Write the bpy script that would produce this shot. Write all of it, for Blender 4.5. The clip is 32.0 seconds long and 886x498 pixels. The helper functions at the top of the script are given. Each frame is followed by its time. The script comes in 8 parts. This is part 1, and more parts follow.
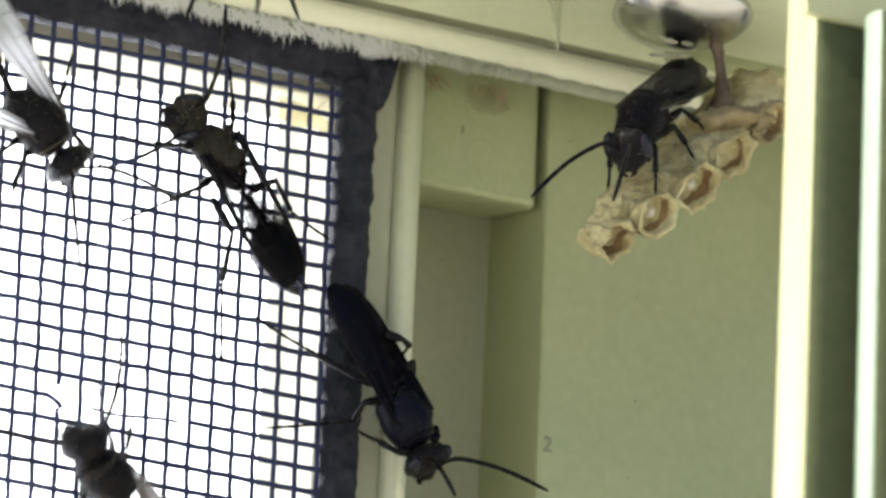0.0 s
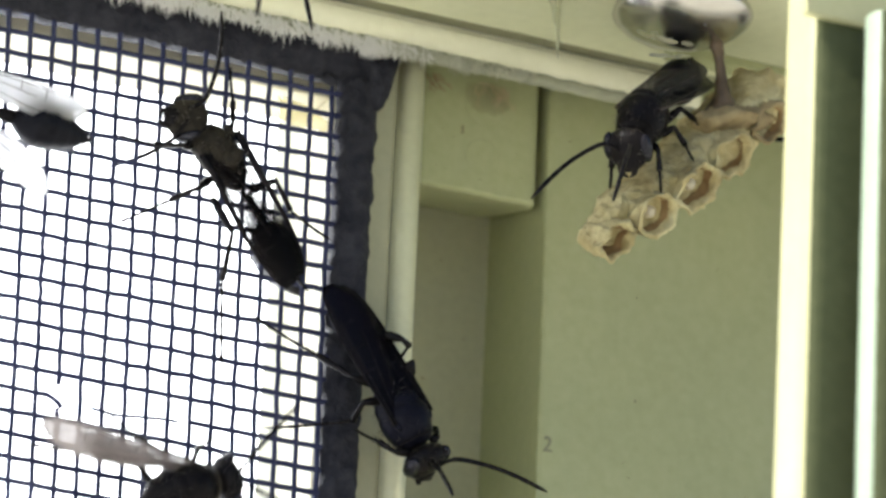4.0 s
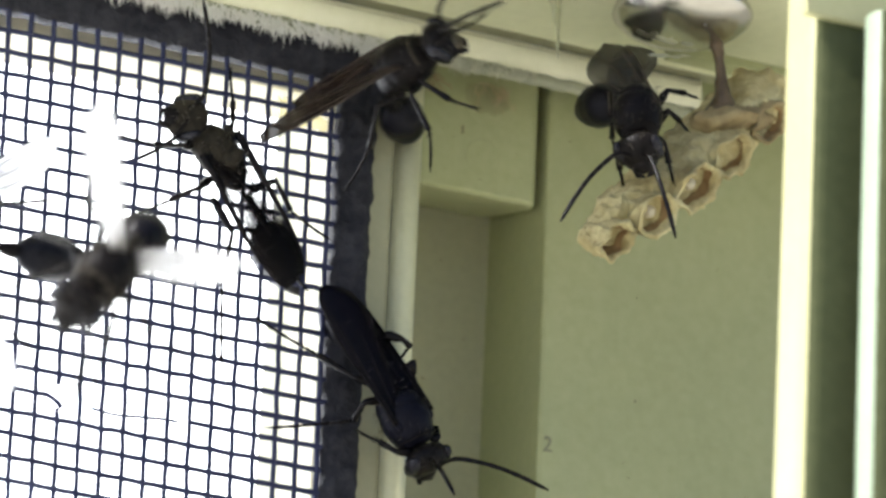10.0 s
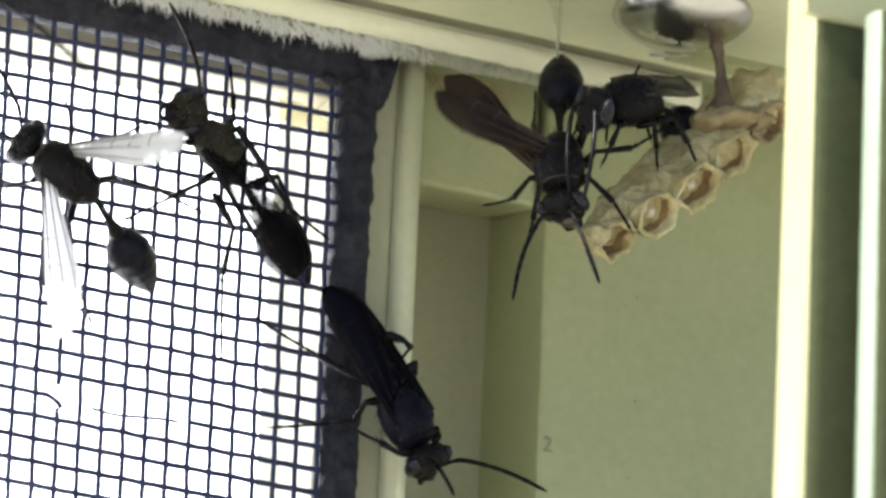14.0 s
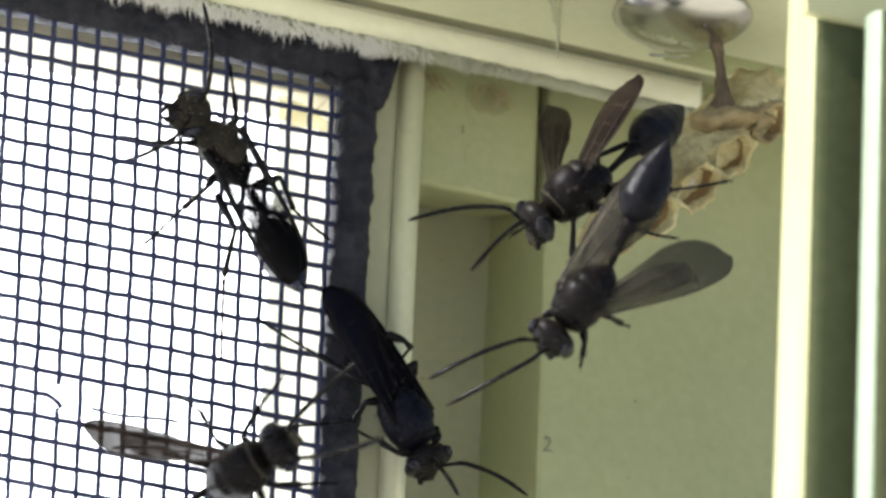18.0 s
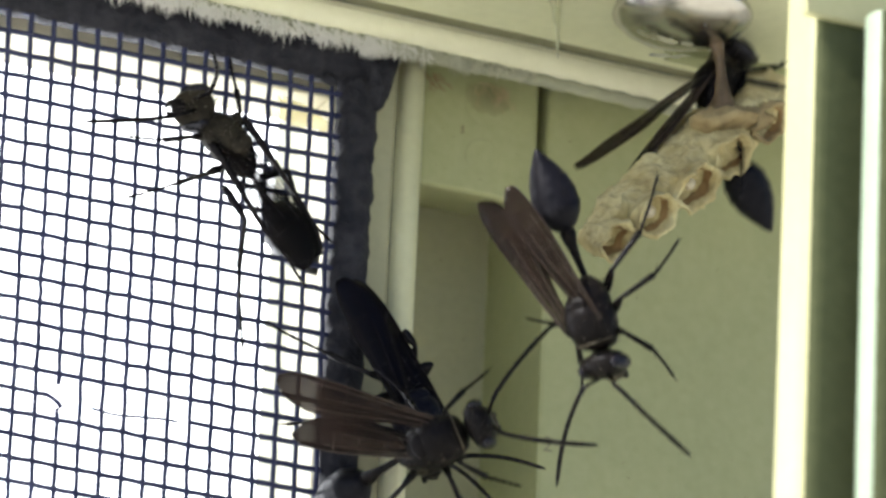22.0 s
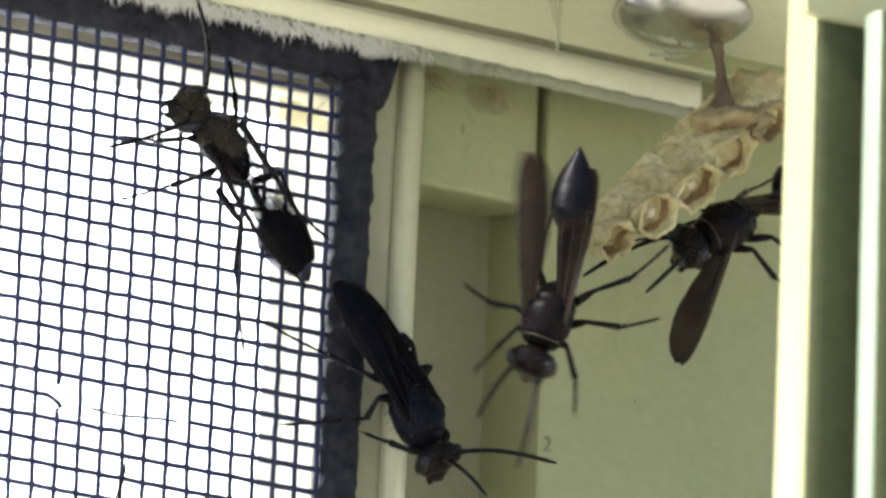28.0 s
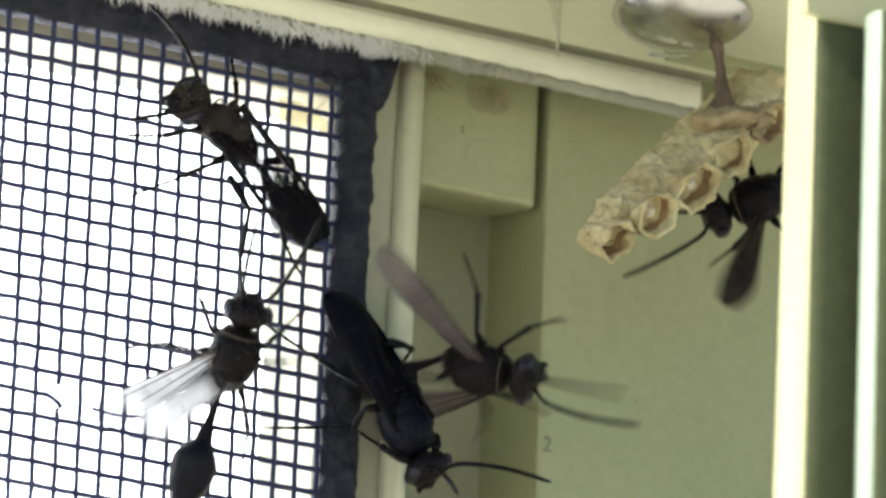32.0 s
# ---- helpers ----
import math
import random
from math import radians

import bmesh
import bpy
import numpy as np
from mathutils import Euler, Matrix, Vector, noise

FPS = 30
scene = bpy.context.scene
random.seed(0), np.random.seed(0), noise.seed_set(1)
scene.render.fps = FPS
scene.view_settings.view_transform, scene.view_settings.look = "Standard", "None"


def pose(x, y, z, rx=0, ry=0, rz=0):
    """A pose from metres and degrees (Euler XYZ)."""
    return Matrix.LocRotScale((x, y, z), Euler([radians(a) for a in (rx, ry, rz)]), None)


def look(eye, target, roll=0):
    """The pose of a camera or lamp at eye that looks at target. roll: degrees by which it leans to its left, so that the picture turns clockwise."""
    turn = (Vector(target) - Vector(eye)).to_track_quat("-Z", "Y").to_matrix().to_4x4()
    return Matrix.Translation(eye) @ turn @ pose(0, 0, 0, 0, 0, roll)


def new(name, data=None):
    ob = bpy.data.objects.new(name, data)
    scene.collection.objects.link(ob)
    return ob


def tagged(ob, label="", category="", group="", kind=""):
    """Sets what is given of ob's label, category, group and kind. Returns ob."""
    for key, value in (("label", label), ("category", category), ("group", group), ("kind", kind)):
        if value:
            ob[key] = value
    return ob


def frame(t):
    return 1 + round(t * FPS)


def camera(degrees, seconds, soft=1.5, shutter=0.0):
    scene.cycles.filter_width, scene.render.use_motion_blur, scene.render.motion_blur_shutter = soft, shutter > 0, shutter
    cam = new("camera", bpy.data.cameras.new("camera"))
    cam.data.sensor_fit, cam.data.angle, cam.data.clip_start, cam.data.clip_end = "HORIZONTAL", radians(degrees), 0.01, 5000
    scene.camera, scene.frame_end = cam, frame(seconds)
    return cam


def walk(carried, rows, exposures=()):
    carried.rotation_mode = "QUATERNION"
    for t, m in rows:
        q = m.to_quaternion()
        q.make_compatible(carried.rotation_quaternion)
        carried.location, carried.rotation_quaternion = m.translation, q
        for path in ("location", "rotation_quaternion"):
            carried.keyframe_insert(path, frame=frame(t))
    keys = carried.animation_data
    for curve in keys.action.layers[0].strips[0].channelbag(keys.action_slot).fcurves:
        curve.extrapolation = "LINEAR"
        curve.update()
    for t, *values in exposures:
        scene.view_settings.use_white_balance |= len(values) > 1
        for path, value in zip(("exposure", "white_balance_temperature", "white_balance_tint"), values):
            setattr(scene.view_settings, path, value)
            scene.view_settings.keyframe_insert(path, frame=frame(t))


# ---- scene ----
MM = 0.001
Z0 = 1.5                       # the corner of the window frame hangs at 1.5 m

# ---- camera ----
cam = camera(14.0, 32.0, soft=2.9, shutter=0.9)
EYE = Vector((-0.07276, -0.20413, 1.42515))
cam.data.dof.use_dof, cam.data.dof.focus_distance, cam.data.dof.aperture_fstop = True, 0.229, 50.0
VIEW = look(EYE, EYE + Vector((0.03869, 0.08609, 0.03305)), 2.6)
walk(cam, [(0.0, VIEW), (32.0, VIEW)], exposures=[(0.0, 0.65), (32.0, 0.65)])

# ---- world, sun, sky behind the screen ----
world = bpy.data.worlds.new("sky")
scene.world = world
world.use_nodes = True
sky = world.node_tree.nodes.new("ShaderNodeTexSky")
sky.sky_type, sky.sun_disc = "NISHITA", False
sky.sun_elevation, sky.sun_rotation = radians(43), radians(263)
world.node_tree.links.new(sky.outputs[0], world.node_tree.nodes["Background"].inputs[0])
world.node_tree.nodes["Background"].inputs[1].default_value = 0.09
sun_data = bpy.data.lights.new("sun", "SUN")
sun_data.energy, sun_data.angle, sun_data.color = 5.0, radians(2), (1.0, 0.95, 0.81)
sun = new("sun", sun_data)
sun.matrix_world = look((-1.2, -0.14, 2.65), (0.02, 0.0, 1.5))


# ---- materials ----
def links(mat):
    return mat.node_tree.nodes, mat.node_tree.links


def material(name, low, high, rough=0.5, grain=900.0, stain=90.0, bump=0.2, metal=0.0, spec=0.5, depth=0.0002, trans=0.0):
    """Two scales of noise mix low and high; the fine one gives the relief too."""
    mat = bpy.data.materials.new(name)
    mat.use_nodes = True
    nodes, link = links(mat)
    bsdf = nodes["Principled BSDF"]
    place = nodes.new("ShaderNodeTexCoord")
    fine, wide = nodes.new("ShaderNodeTexNoise"), nodes.new("ShaderNodeTexNoise")
    fine.inputs["Scale"].default_value, fine.inputs["Detail"].default_value = grain, 6
    wide.inputs["Scale"].default_value, wide.inputs["Detail"].default_value = stain, 4
    for n in (fine, wide):
        link.new(place.outputs["Object"], n.inputs["Vector"])
    add = nodes.new("ShaderNodeMath")
    add.operation = "MULTIPLY_ADD"
    add.inputs[1].default_value = 0.45
    half = nodes.new("ShaderNodeMath")
    half.operation = "MULTIPLY"
    half.inputs[1].default_value = 0.55
    link.new(wide.outputs[0], half.inputs[0])
    link.new(fine.outputs[0], add.inputs[0])
    link.new(half.outputs[0], add.inputs[2])
    ramp = nodes.new("ShaderNodeValToRGB")
    ramp.color_ramp.elements[0].position, ramp.color_ramp.elements[1].position = 0.32, 0.68
    ramp.color_ramp.elements[0].color, ramp.color_ramp.elements[1].color = (*low, 1), (*high, 1)
    link.new(add.outputs[0], ramp.inputs[0])
    link.new(ramp.outputs[0], bsdf.inputs["Base Color"])
    relief = nodes.new("ShaderNodeBump")
    relief.inputs["Strength"].default_value, relief.inputs["Distance"].default_value = bump, depth
    link.new(fine.outputs[0], relief.inputs["Height"])
    link.new(relief.outputs[0], bsdf.inputs["Normal"])
    var = nodes.new("ShaderNodeMapRange")
    var.inputs["To Min"].default_value, var.inputs["To Max"].default_value = max(0.02, rough - 0.12), min(1, rough + 0.12)
    link.new(add.outputs[0], var.inputs["Value"])
    link.new(var.outputs[0], bsdf.inputs["Roughness"])
    bsdf.inputs["Metallic"].default_value = metal
    bsdf.inputs["Specular IOR Level"].default_value = spec
    if trans:
        out, mix, glow = nodes["Material Output"], nodes.new("ShaderNodeMixShader"), nodes.new("ShaderNodeBsdfTranslucent")
        link.new(ramp.outputs[0], glow.inputs["Color"])
        mix.inputs[0].default_value = trans
        link.new(bsdf.outputs[0], mix.inputs[1])
        link.new(glow.outputs[0], mix.inputs[2])
        link.new(mix.outputs[0], out.inputs["Surface"])
    return mat


def clear(name, low, high, through_part, rough=0.25, along=None, trans=0.55):
    """A thin membrane: part of the light goes straight through, part is scattered through it; along: pigment deepens down the length."""
    mat = material(name, low, high, rough, grain=700, stain=160, bump=0.3, trans=trans, spec=0.14)
    nodes, link = links(mat)
    out = nodes["Material Output"]
    last = out.inputs["Surface"].links[0].from_socket
    mix, gap = nodes.new("ShaderNodeMixShader"), nodes.new("ShaderNodeBsdfTransparent")
    mix.inputs[0].default_value = 1 - through_part
    if along:
        place, cut, span = nodes.new("ShaderNodeTexCoord"), nodes.new("ShaderNodeSeparateXYZ"), nodes.new("ShaderNodeMapRange")
        link.new(place.outputs["Object"], cut.inputs[0])
        link.new(cut.outputs[0], span.inputs["Value"])
        for key, v in zip(("From Min", "From Max", "To Min", "To Max"), along):
            span.inputs[key].default_value = v
        link.new(span.outputs[0], mix.inputs[0])
    link.new(gap.outputs[0], mix.inputs[1])
    link.new(last, mix.inputs[2])
    link.new(mix.outputs[0], out.inputs["Surface"])
    return mat


# same frame plastic; light on lip, head and ridge is put into their colour
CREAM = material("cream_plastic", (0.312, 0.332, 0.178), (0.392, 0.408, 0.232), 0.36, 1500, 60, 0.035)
CREAM_LIP = material("lit_cream_lip_plastic", (0.80, 0.79, 0.63), (0.89, 0.88, 0.73), 0.36, 1400, 70, 0.12)
CREAM_HEAD = material("lit_cream_head_plastic", (0.57, 0.585, 0.405), (0.67, 0.68, 0.49), 0.4, 1300, 60, 0.12)
# greyer copy of the frame plastic, for the shaded flank and the recess
CREAM_FLANK = material("greyed_cream_plastic", (0.33, 0.33, 0.23), (0.41, 0.40, 0.28), 0.5, 1500, 60, 0.06)
RIDGE = material("lit_ridge_plastic", (0.65, 0.64, 0.45), (0.77, 0.76, 0.55), 0.34, 1400, 70, 0.03)
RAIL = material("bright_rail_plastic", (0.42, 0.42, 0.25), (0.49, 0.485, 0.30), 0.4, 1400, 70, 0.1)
# darker copy of the plastic, for the joint's shade and the moulded figure
CREAM_DARK = material("dark_cream_plastic", (0.19, 0.19, 0.12), (0.26, 0.26, 0.17), 0.45, 1300, 80, 0.15)
RING = material("grimy_ring_plastic", (0.262, 0.275, 0.150), (0.350, 0.365, 0.208), 0.45, 1300, 80, 0.12)
OUTER = material("outer_frame_plastic", (0.64, 0.60, 0.45), (0.76, 0.72, 0.56), 0.5, 900, 120, 0.15)
FELT = material("grey_green_felt", (0.29, 0.30, 0.23), (0.38, 0.39, 0.30), 0.9, 1600, 300, 0.8)
SHELL_BROWN = material("downy_brown_chitin", (0.010, 0.0085, 0.007), (0.044, 0.038, 0.030), 0.5, 2600, 500, 0.5, spec=0.06)
SHELL_BLUE = material("blue_black_chitin", (0.002, 0.002, 0.006), (0.008, 0.008, 0.015), 0.38, 2600, 500, 0.5, spec=0.06)
RUBBER = material("black_rubber", (0.006, 0.006, 0.010), (0.042, 0.042, 0.052), 0.7, 1100, 260, 0.9, spec=0.18, depth=0.0006)
STRAND = material("black_mesh_coating", (0.019, 0.022, 0.054), (0.042, 0.048, 0.112), 0.5, 2500, 300, 0.3, spec=0.25)
PILE = material("white_pile_fibre", (0.94, 0.94, 0.92), (0.99, 0.99, 0.97), 0.5, 2500, 300, 0.05, trans=0.12)
# dimmer copy of the pile, for the fibres that get less light
PILE_SHADE = material("shaded_pile_fibre", (0.50, 0.51, 0.41), (0.66, 0.67, 0.56), 0.7, 2500, 300, 0.05, trans=0.12)
STEEL = material("polished_steel", (0.52, 0.51, 0.49), (0.70, 0.68, 0.65), 0.24, 900, 220, 0.05, metal=1.0)
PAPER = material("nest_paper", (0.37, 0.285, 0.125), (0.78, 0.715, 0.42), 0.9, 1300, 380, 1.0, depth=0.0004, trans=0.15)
PAPER_DARK = material("brown_shaded_nest_paper", (0.17, 0.09, 0.04), (0.46, 0.32, 0.165), 0.85, 1200, 420, 0.8, depth=0.0004)
CRUST = material("brown_nest_crust", (0.14, 0.095, 0.045), (0.44, 0.35, 0.185), 0.85, 1100, 340, 0.8, depth=0.0004)
STALK = material("nest_stalk", (0.05, 0.032, 0.018), (0.15, 0.10, 0.055), 0.4, 1700, 500, 0.6)
GRUB = material("white_grub", (0.52, 0.47, 0.36), (0.70, 0.65, 0.53), 0.35, 1500, 400, 0.1)
SHELL = material("black_chitin", (0.003, 0.0027, 0.003), (0.012, 0.0095, 0.009), 0.38, 2600, 500, 0.4, spec=0.06)
HEAD = material("dark_brown_chitin", (0.004, 0.0036, 0.004), (0.016, 0.013, 0.012), 0.36, 3200, 600, 0.3, spec=0.07)
BELLY = material("dull_black_abdomen", (0.003, 0.003, 0.005), (0.013, 0.012, 0.016), 0.38, 2200, 420, 0.3, spec=0.06)
EYE_SKIN = material("black_compound_eye", (0.004, 0.004, 0.006), (0.014, 0.012, 0.016), 0.18, 6000, 900, 0.3)
PALE = material("dull_yellow_chitin", (0.025, 0.020, 0.012), (0.085, 0.066, 0.040), 0.5, 2500, 600, 0.3)
DOWN = material("pale_body_hair", (0.10, 0.09, 0.08), (0.30, 0.28, 0.25), 0.6, 2500, 700, 0.1, trans=0.85)
LIMB = material("black_leg_chitin", (0.003, 0.003, 0.004), (0.014, 0.011, 0.010), 0.26, 2500, 700, 0.2, spec=0.2)
VEIN = material("brown_wing_vein", (0.010, 0.006, 0.004), (0.035, 0.018, 0.011), 0.45, 2500, 600, 0.2)
WING = clear("smoky_brown_wing", (0.022, 0.015, 0.013), (0.074, 0.050, 0.041), 0.4, along=(-0.0105, -0.0015, 0.90, 0.55))
WING_DARK = clear("black_brown_wing", (0.003, 0.003, 0.006), (0.013, 0.009, 0.016), 0.1, along=(-0.0105, -0.0015, 0.99, 0.92))
WING_REST = clear("clear_wing_with_smoky_tip", (0.004, 0.004, 0.005), (0.016, 0.013, 0.012), 0.5, along=(-0.0085, -0.0045, 0.80, 0.24))
# backlit wings: the bloom of the bright sky is put into their colour
WING_GLARE = clear("glare_white_wing", (0.80, 0.80, 0.82), (0.96, 0.96, 0.97), 0.3, along=(-0.0105, -0.0005, 0.80, 0.62), trans=0.92)
WING_HAZE = clear("glare_paled_brown_wing", (0.27, 0.235, 0.22), (0.52, 0.475, 0.455), 0.3, along=(-0.0105, -0.0005, 0.80, 0.60), trans=0.85)
WING_GREY = clear("grey_glossy_wing", (0.05, 0.048, 0.042), (0.16, 0.15, 0.13), 0.3, along=(-0.0105, -0.0005, 0.75, 0.45))
SILK = clear("dried_glue", (0.55, 0.56, 0.40), (0.75, 0.76, 0.60), 0.35)
RESIDUE = clear("brown_residue", (0.18, 0.12, 0.06), (0.40, 0.31, 0.16), 0.84)
FLAKE = material("whitish_dry_film", (0.52, 0.52, 0.40), (0.74, 0.74, 0.62), 0.4, 1500, 300, 0.4, trans=0.25)
FIBRE = material("reddish_dry_fibre", (0.24, 0.15, 0.09), (0.50, 0.38, 0.25), 0.8, 2000, 600, 0.3, trans=0.3)
STRAW = material("pale_dry_fibre", (0.36, 0.27, 0.15), (0.62, 0.52, 0.34), 0.8, 2000, 600, 0.3, trans=0.3)
RAIL_SHADE = material("shaded_rail_face", (0.062, 0.074, 0.036), (0.094, 0.106, 0.054), 0.55, 1300, 70, 0.06, spec=0.2)
BOUNCE = material("white_bounce_paint", (0.80, 0.80, 0.76), (0.88, 0.88, 0.84), 0.5, 200, 20, 0.2)
LEAF = clear("dry_yellow_leaf", (0.50, 0.42, 0.16), (0.72, 0.64, 0.32), 0.5)
SOIL = material("ground", (0.48, 0.47, 0.42), (0.62, 0.60, 0.53), 0.95, 3.0, 0.3, 0.6, depth=0.02)
PLASTER = material("wall_plaster", (0.45, 0.42, 0.34), (0.58, 0.54, 0.44), 0.9, 30.0, 1.5, 0.5, depth=0.003)

# blue-black gloss of chitin, rubber and coated mesh
for dark_skin, gloss in ((SHELL, 0.10), (SHELL_BLUE, 0.11), (BELLY, 0.14), (HEAD, 0.11), (LIMB, 0.13), (EYE_SKIN, 0.4), (WING_DARK, 0.22), (RUBBER, 0.18), (STRAND, 0.25)):
    skin = dark_skin.node_tree.nodes["Principled BSDF"]
    skin.inputs["Specular Tint"].default_value = (0.78, 0.82, 1.0, 1)
    skin.inputs["Specular IOR Level"].default_value = gloss

BACKLIGHT = bpy.data.materials.new("bright_sky")
BACKLIGHT.use_nodes = True
nodes_, link_ = links(BACKLIGHT)
shine = nodes_.new("ShaderNodeEmission")
shine.inputs[0].default_value, shine.inputs[1].default_value = (0.95, 0.975, 1.0, 1), 4.5
link_.new(shine.outputs[0], nodes_["Material Output"].inputs["Surface"])


# ---- mesh helpers (lengths in millimetres) ----
def part(name, bm, mat, parent=None, label="", at=(0, 0, 0), smooth=True):
    """Links a bmesh as one mesh object, in millimetres, under a thing or a part."""
    for v in bm.verts:
        v.co *= MM
    bmesh.ops.recalc_face_normals(bm, faces=bm.faces)
    data = bpy.data.meshes.new(name)
    for f in bm.faces:
        f.smooth = smooth
    bm.to_mesh(data)
    bm.free()
    for m in (mat if isinstance(mat, (list, tuple)) else (mat,)):
        data.materials.append(m)
    ob = new(name, data)
    ob.location = Vector(at) * MM
    if parent is not None:
        ob.parent = parent
    if label:
        ob["label"] = label
    return ob


def setting(name, bm, mat, label, smooth=False, kind="structure"):
    """A piece of the setting: its millimetres are counted from the window corner."""
    ob = part(name, bm, mat, smooth=smooth)
    ob.location = (0, 0, Z0)
    return tagged(ob, label, name.split("_")[0], kind=kind)


def box(bm, x0, x1, y0, y1, z0, z1, bevel=0.0, segments=2):
    made = bmesh.ops.create_cube(bm, size=1.0)["verts"]
    for v in made:
        v.co = Vector((x0 + (v.co.x + 0.5) * (x1 - x0), y0 + (v.co.y + 0.5) * (y1 - y0), z0 + (v.co.z + 0.5) * (z1 - z0)))
    if bevel:
        edges = list({e for v in made for e in v.link_edges})
        bmesh.ops.bevel(bm, geom=edges, offset=bevel, segments=segments, profile=0.5, affect="EDGES")
    return bm


def prism(bm, outline, axis_from, axis_to, along="z"):
    """Extrudes an outline (x, y) between two heights, or an outline (y, z) between two x."""
    def spot(p, h):
        return (p[0], p[1], h) if along == "z" else (h, p[0], p[1])
    a = [bm.verts.new(spot(p, axis_from)) for p in outline]
    b = [bm.verts.new(spot(p, axis_to)) for p in outline]
    n = len(outline)
    for i in range(n):
        bm.faces.new((a[i], a[(i + 1) % n], b[(i + 1) % n], b[i]))
    bm.faces.new(a), bm.faces.new(list(reversed(b)))
    return bm


def tube(bm, points, radii, sides=8, flat=1.0):
    """A tapering tube through points."""
    pts = [Vector(p) for p in points]
    if not isinstance(radii, (list, tuple)):
        radii = [radii] * len(pts)
    rings, up = [], None
    for i, p in enumerate(pts):
        way = (pts[min(i + 1, len(pts) - 1)] - pts[max(i - 1, 0)]).normalized()
        if up is None:
            up = way.orthogonal().normalized()
        up = (up - way * up.dot(way)).normalized()
        side = way.cross(up)
        rings.append([bm.verts.new(p + radii[i] * (math.cos(k * math.tau / sides) * up + flat * math.sin(k * math.tau / sides) * side)) for k in range(sides)])
    for r, s in zip(rings, rings[1:]):
        for k in range(sides):
            bm.faces.new((r[k], r[(k + 1) % sides], s[(k + 1) % sides], s[k]))
    bm.faces.new(list(reversed(rings[0]))), bm.faces.new(rings[-1])
    return bm


def lathe(bm, rows, sides=18):
    """A body along x: rows of (x, half width, half height, middle height)."""
    rings = []
    for x, ry, rz, zc in rows:
        rings.append([bm.verts.new((x, ry * math.cos(k * math.tau / sides), zc + rz * math.sin(k * math.tau / sides))) for k in range(sides)])
    for r, s in zip(rings, rings[1:]):
        for k in range(sides):
            bm.faces.new((r[k], r[(k + 1) % sides], s[(k + 1) % sides], s[k]))
    bm.faces.new(rings[0]), bm.faces.new(list(reversed(rings[-1])))
    return bm


def ball(bm, at, size, u=14, v=10):
    made = bmesh.ops.create_uvsphere(bm, u_segments=u, v_segments=v, radius=1.0)["verts"]
    for p in made:
        p.co = Vector((at[0] + p.co.x * size[0], at[1] + p.co.y * size[1], at[2] + p.co.z * size[2]))
    return bm


def curve_points(points, n=6):
    """A smooth line through points (Catmull-Rom)."""
    p = [Vector(q) for q in points]
    p = [2 * p[0] - p[1]] + p + [2 * p[-1] - p[-2]]
    out = []
    for a, b, c, d in zip(p, p[1:], p[2:], p[3:]):
        for k in range(n):
            t = k / n
            out.append(0.5 * ((2 * b) + (c - a) * t + (2 * a - 5 * b + 4 * c - d) * t * t + (3 * b - a - 3 * c + d) * t ** 3))
    return out + [p[-2]]


# ---- the setting ----
# ground, house wall round the window, and the bright sky outside the screen
# unseen ground sheet, made pale to bounce light under the frame head
bm = bmesh.new()
box(bm, -2e6, 2e6, -2e6, 2e6, -1510, -1500)
setting("ground", bm, SOIL, "unseen ground in front of the house, pale to bounce light")
bm = bmesh.new()
prism(bm, [(16, -1500), (22, -1500), (22, 1500), (16, 1500)], 60, 3000, "x")
setting("wall_right", bm, PLASTER, "plain cream plastered house wall beside the window")
bm = bmesh.new()
prism(bm, [(16, -1500), (22, -1500), (22, -320), (16, -320)], -700, 60, "x")
setting("wall_below", bm, PLASTER, "plain cream plastered house wall below the window")
bm = bmesh.new()
prism(bm, [(16, 24), (22, 24), (22, 1500), (16, 1500)], -700, 60, "x")
setting("wall_above", bm, PLASTER, "plain cream plastered house wall above the window")
bm = bmesh.new()
prism(bm, [(16, -1500), (22, -1500), (22, 1500), (16, 1500)], -3000, -700, "x")
setting("wall_left", bm, PLASTER, "plain cream plastered house wall beside the window")
bm = bmesh.new()
box(bm, -1500, 1500, 900, 910, -900, 1500)
setting("backdrop", bm, BACKLIGHT, "bright white sky outside the screen")

# ceiling of the frame: a front panel and, 1.5 mm before the screen, a lower lip with a rounded edge
bm = bmesh.new()
box(bm, -45, 62, -16.6, -2.45, 18.7, 24, 0.25)
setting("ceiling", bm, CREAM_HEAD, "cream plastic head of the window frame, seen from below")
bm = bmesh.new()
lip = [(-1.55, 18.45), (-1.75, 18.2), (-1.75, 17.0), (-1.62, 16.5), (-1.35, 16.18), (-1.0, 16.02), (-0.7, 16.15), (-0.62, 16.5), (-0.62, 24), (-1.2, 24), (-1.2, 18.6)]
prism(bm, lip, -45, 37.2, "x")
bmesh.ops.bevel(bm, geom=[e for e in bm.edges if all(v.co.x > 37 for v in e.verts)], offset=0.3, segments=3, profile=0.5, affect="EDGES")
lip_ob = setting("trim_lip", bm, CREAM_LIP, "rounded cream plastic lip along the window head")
for face in lip_ob.data.polygons:
    face.use_smooth = abs(face.normal.x) < 0.5 and face.center.z < 17.7 * MM
# dark strip in the groove: the shadow there is put into its colour
bm = bmesh.new()
box(bm, -45, 62, -2.43, -1.24, 18.78, 19.3)
setting("trim_seam", bm, CREAM_DARK, "dark strip for the shade in the joint of head panel and lip")
# unseen cap, added so that no sky light leaks into the groove
bm = bmesh.new()
box(bm, -45, 62, -16.4, 15.9, 24.004, 25.0)
setting("trim_cover", bm, CREAM_HEAD, "unseen cover over the frame head, added to keep sky light out")

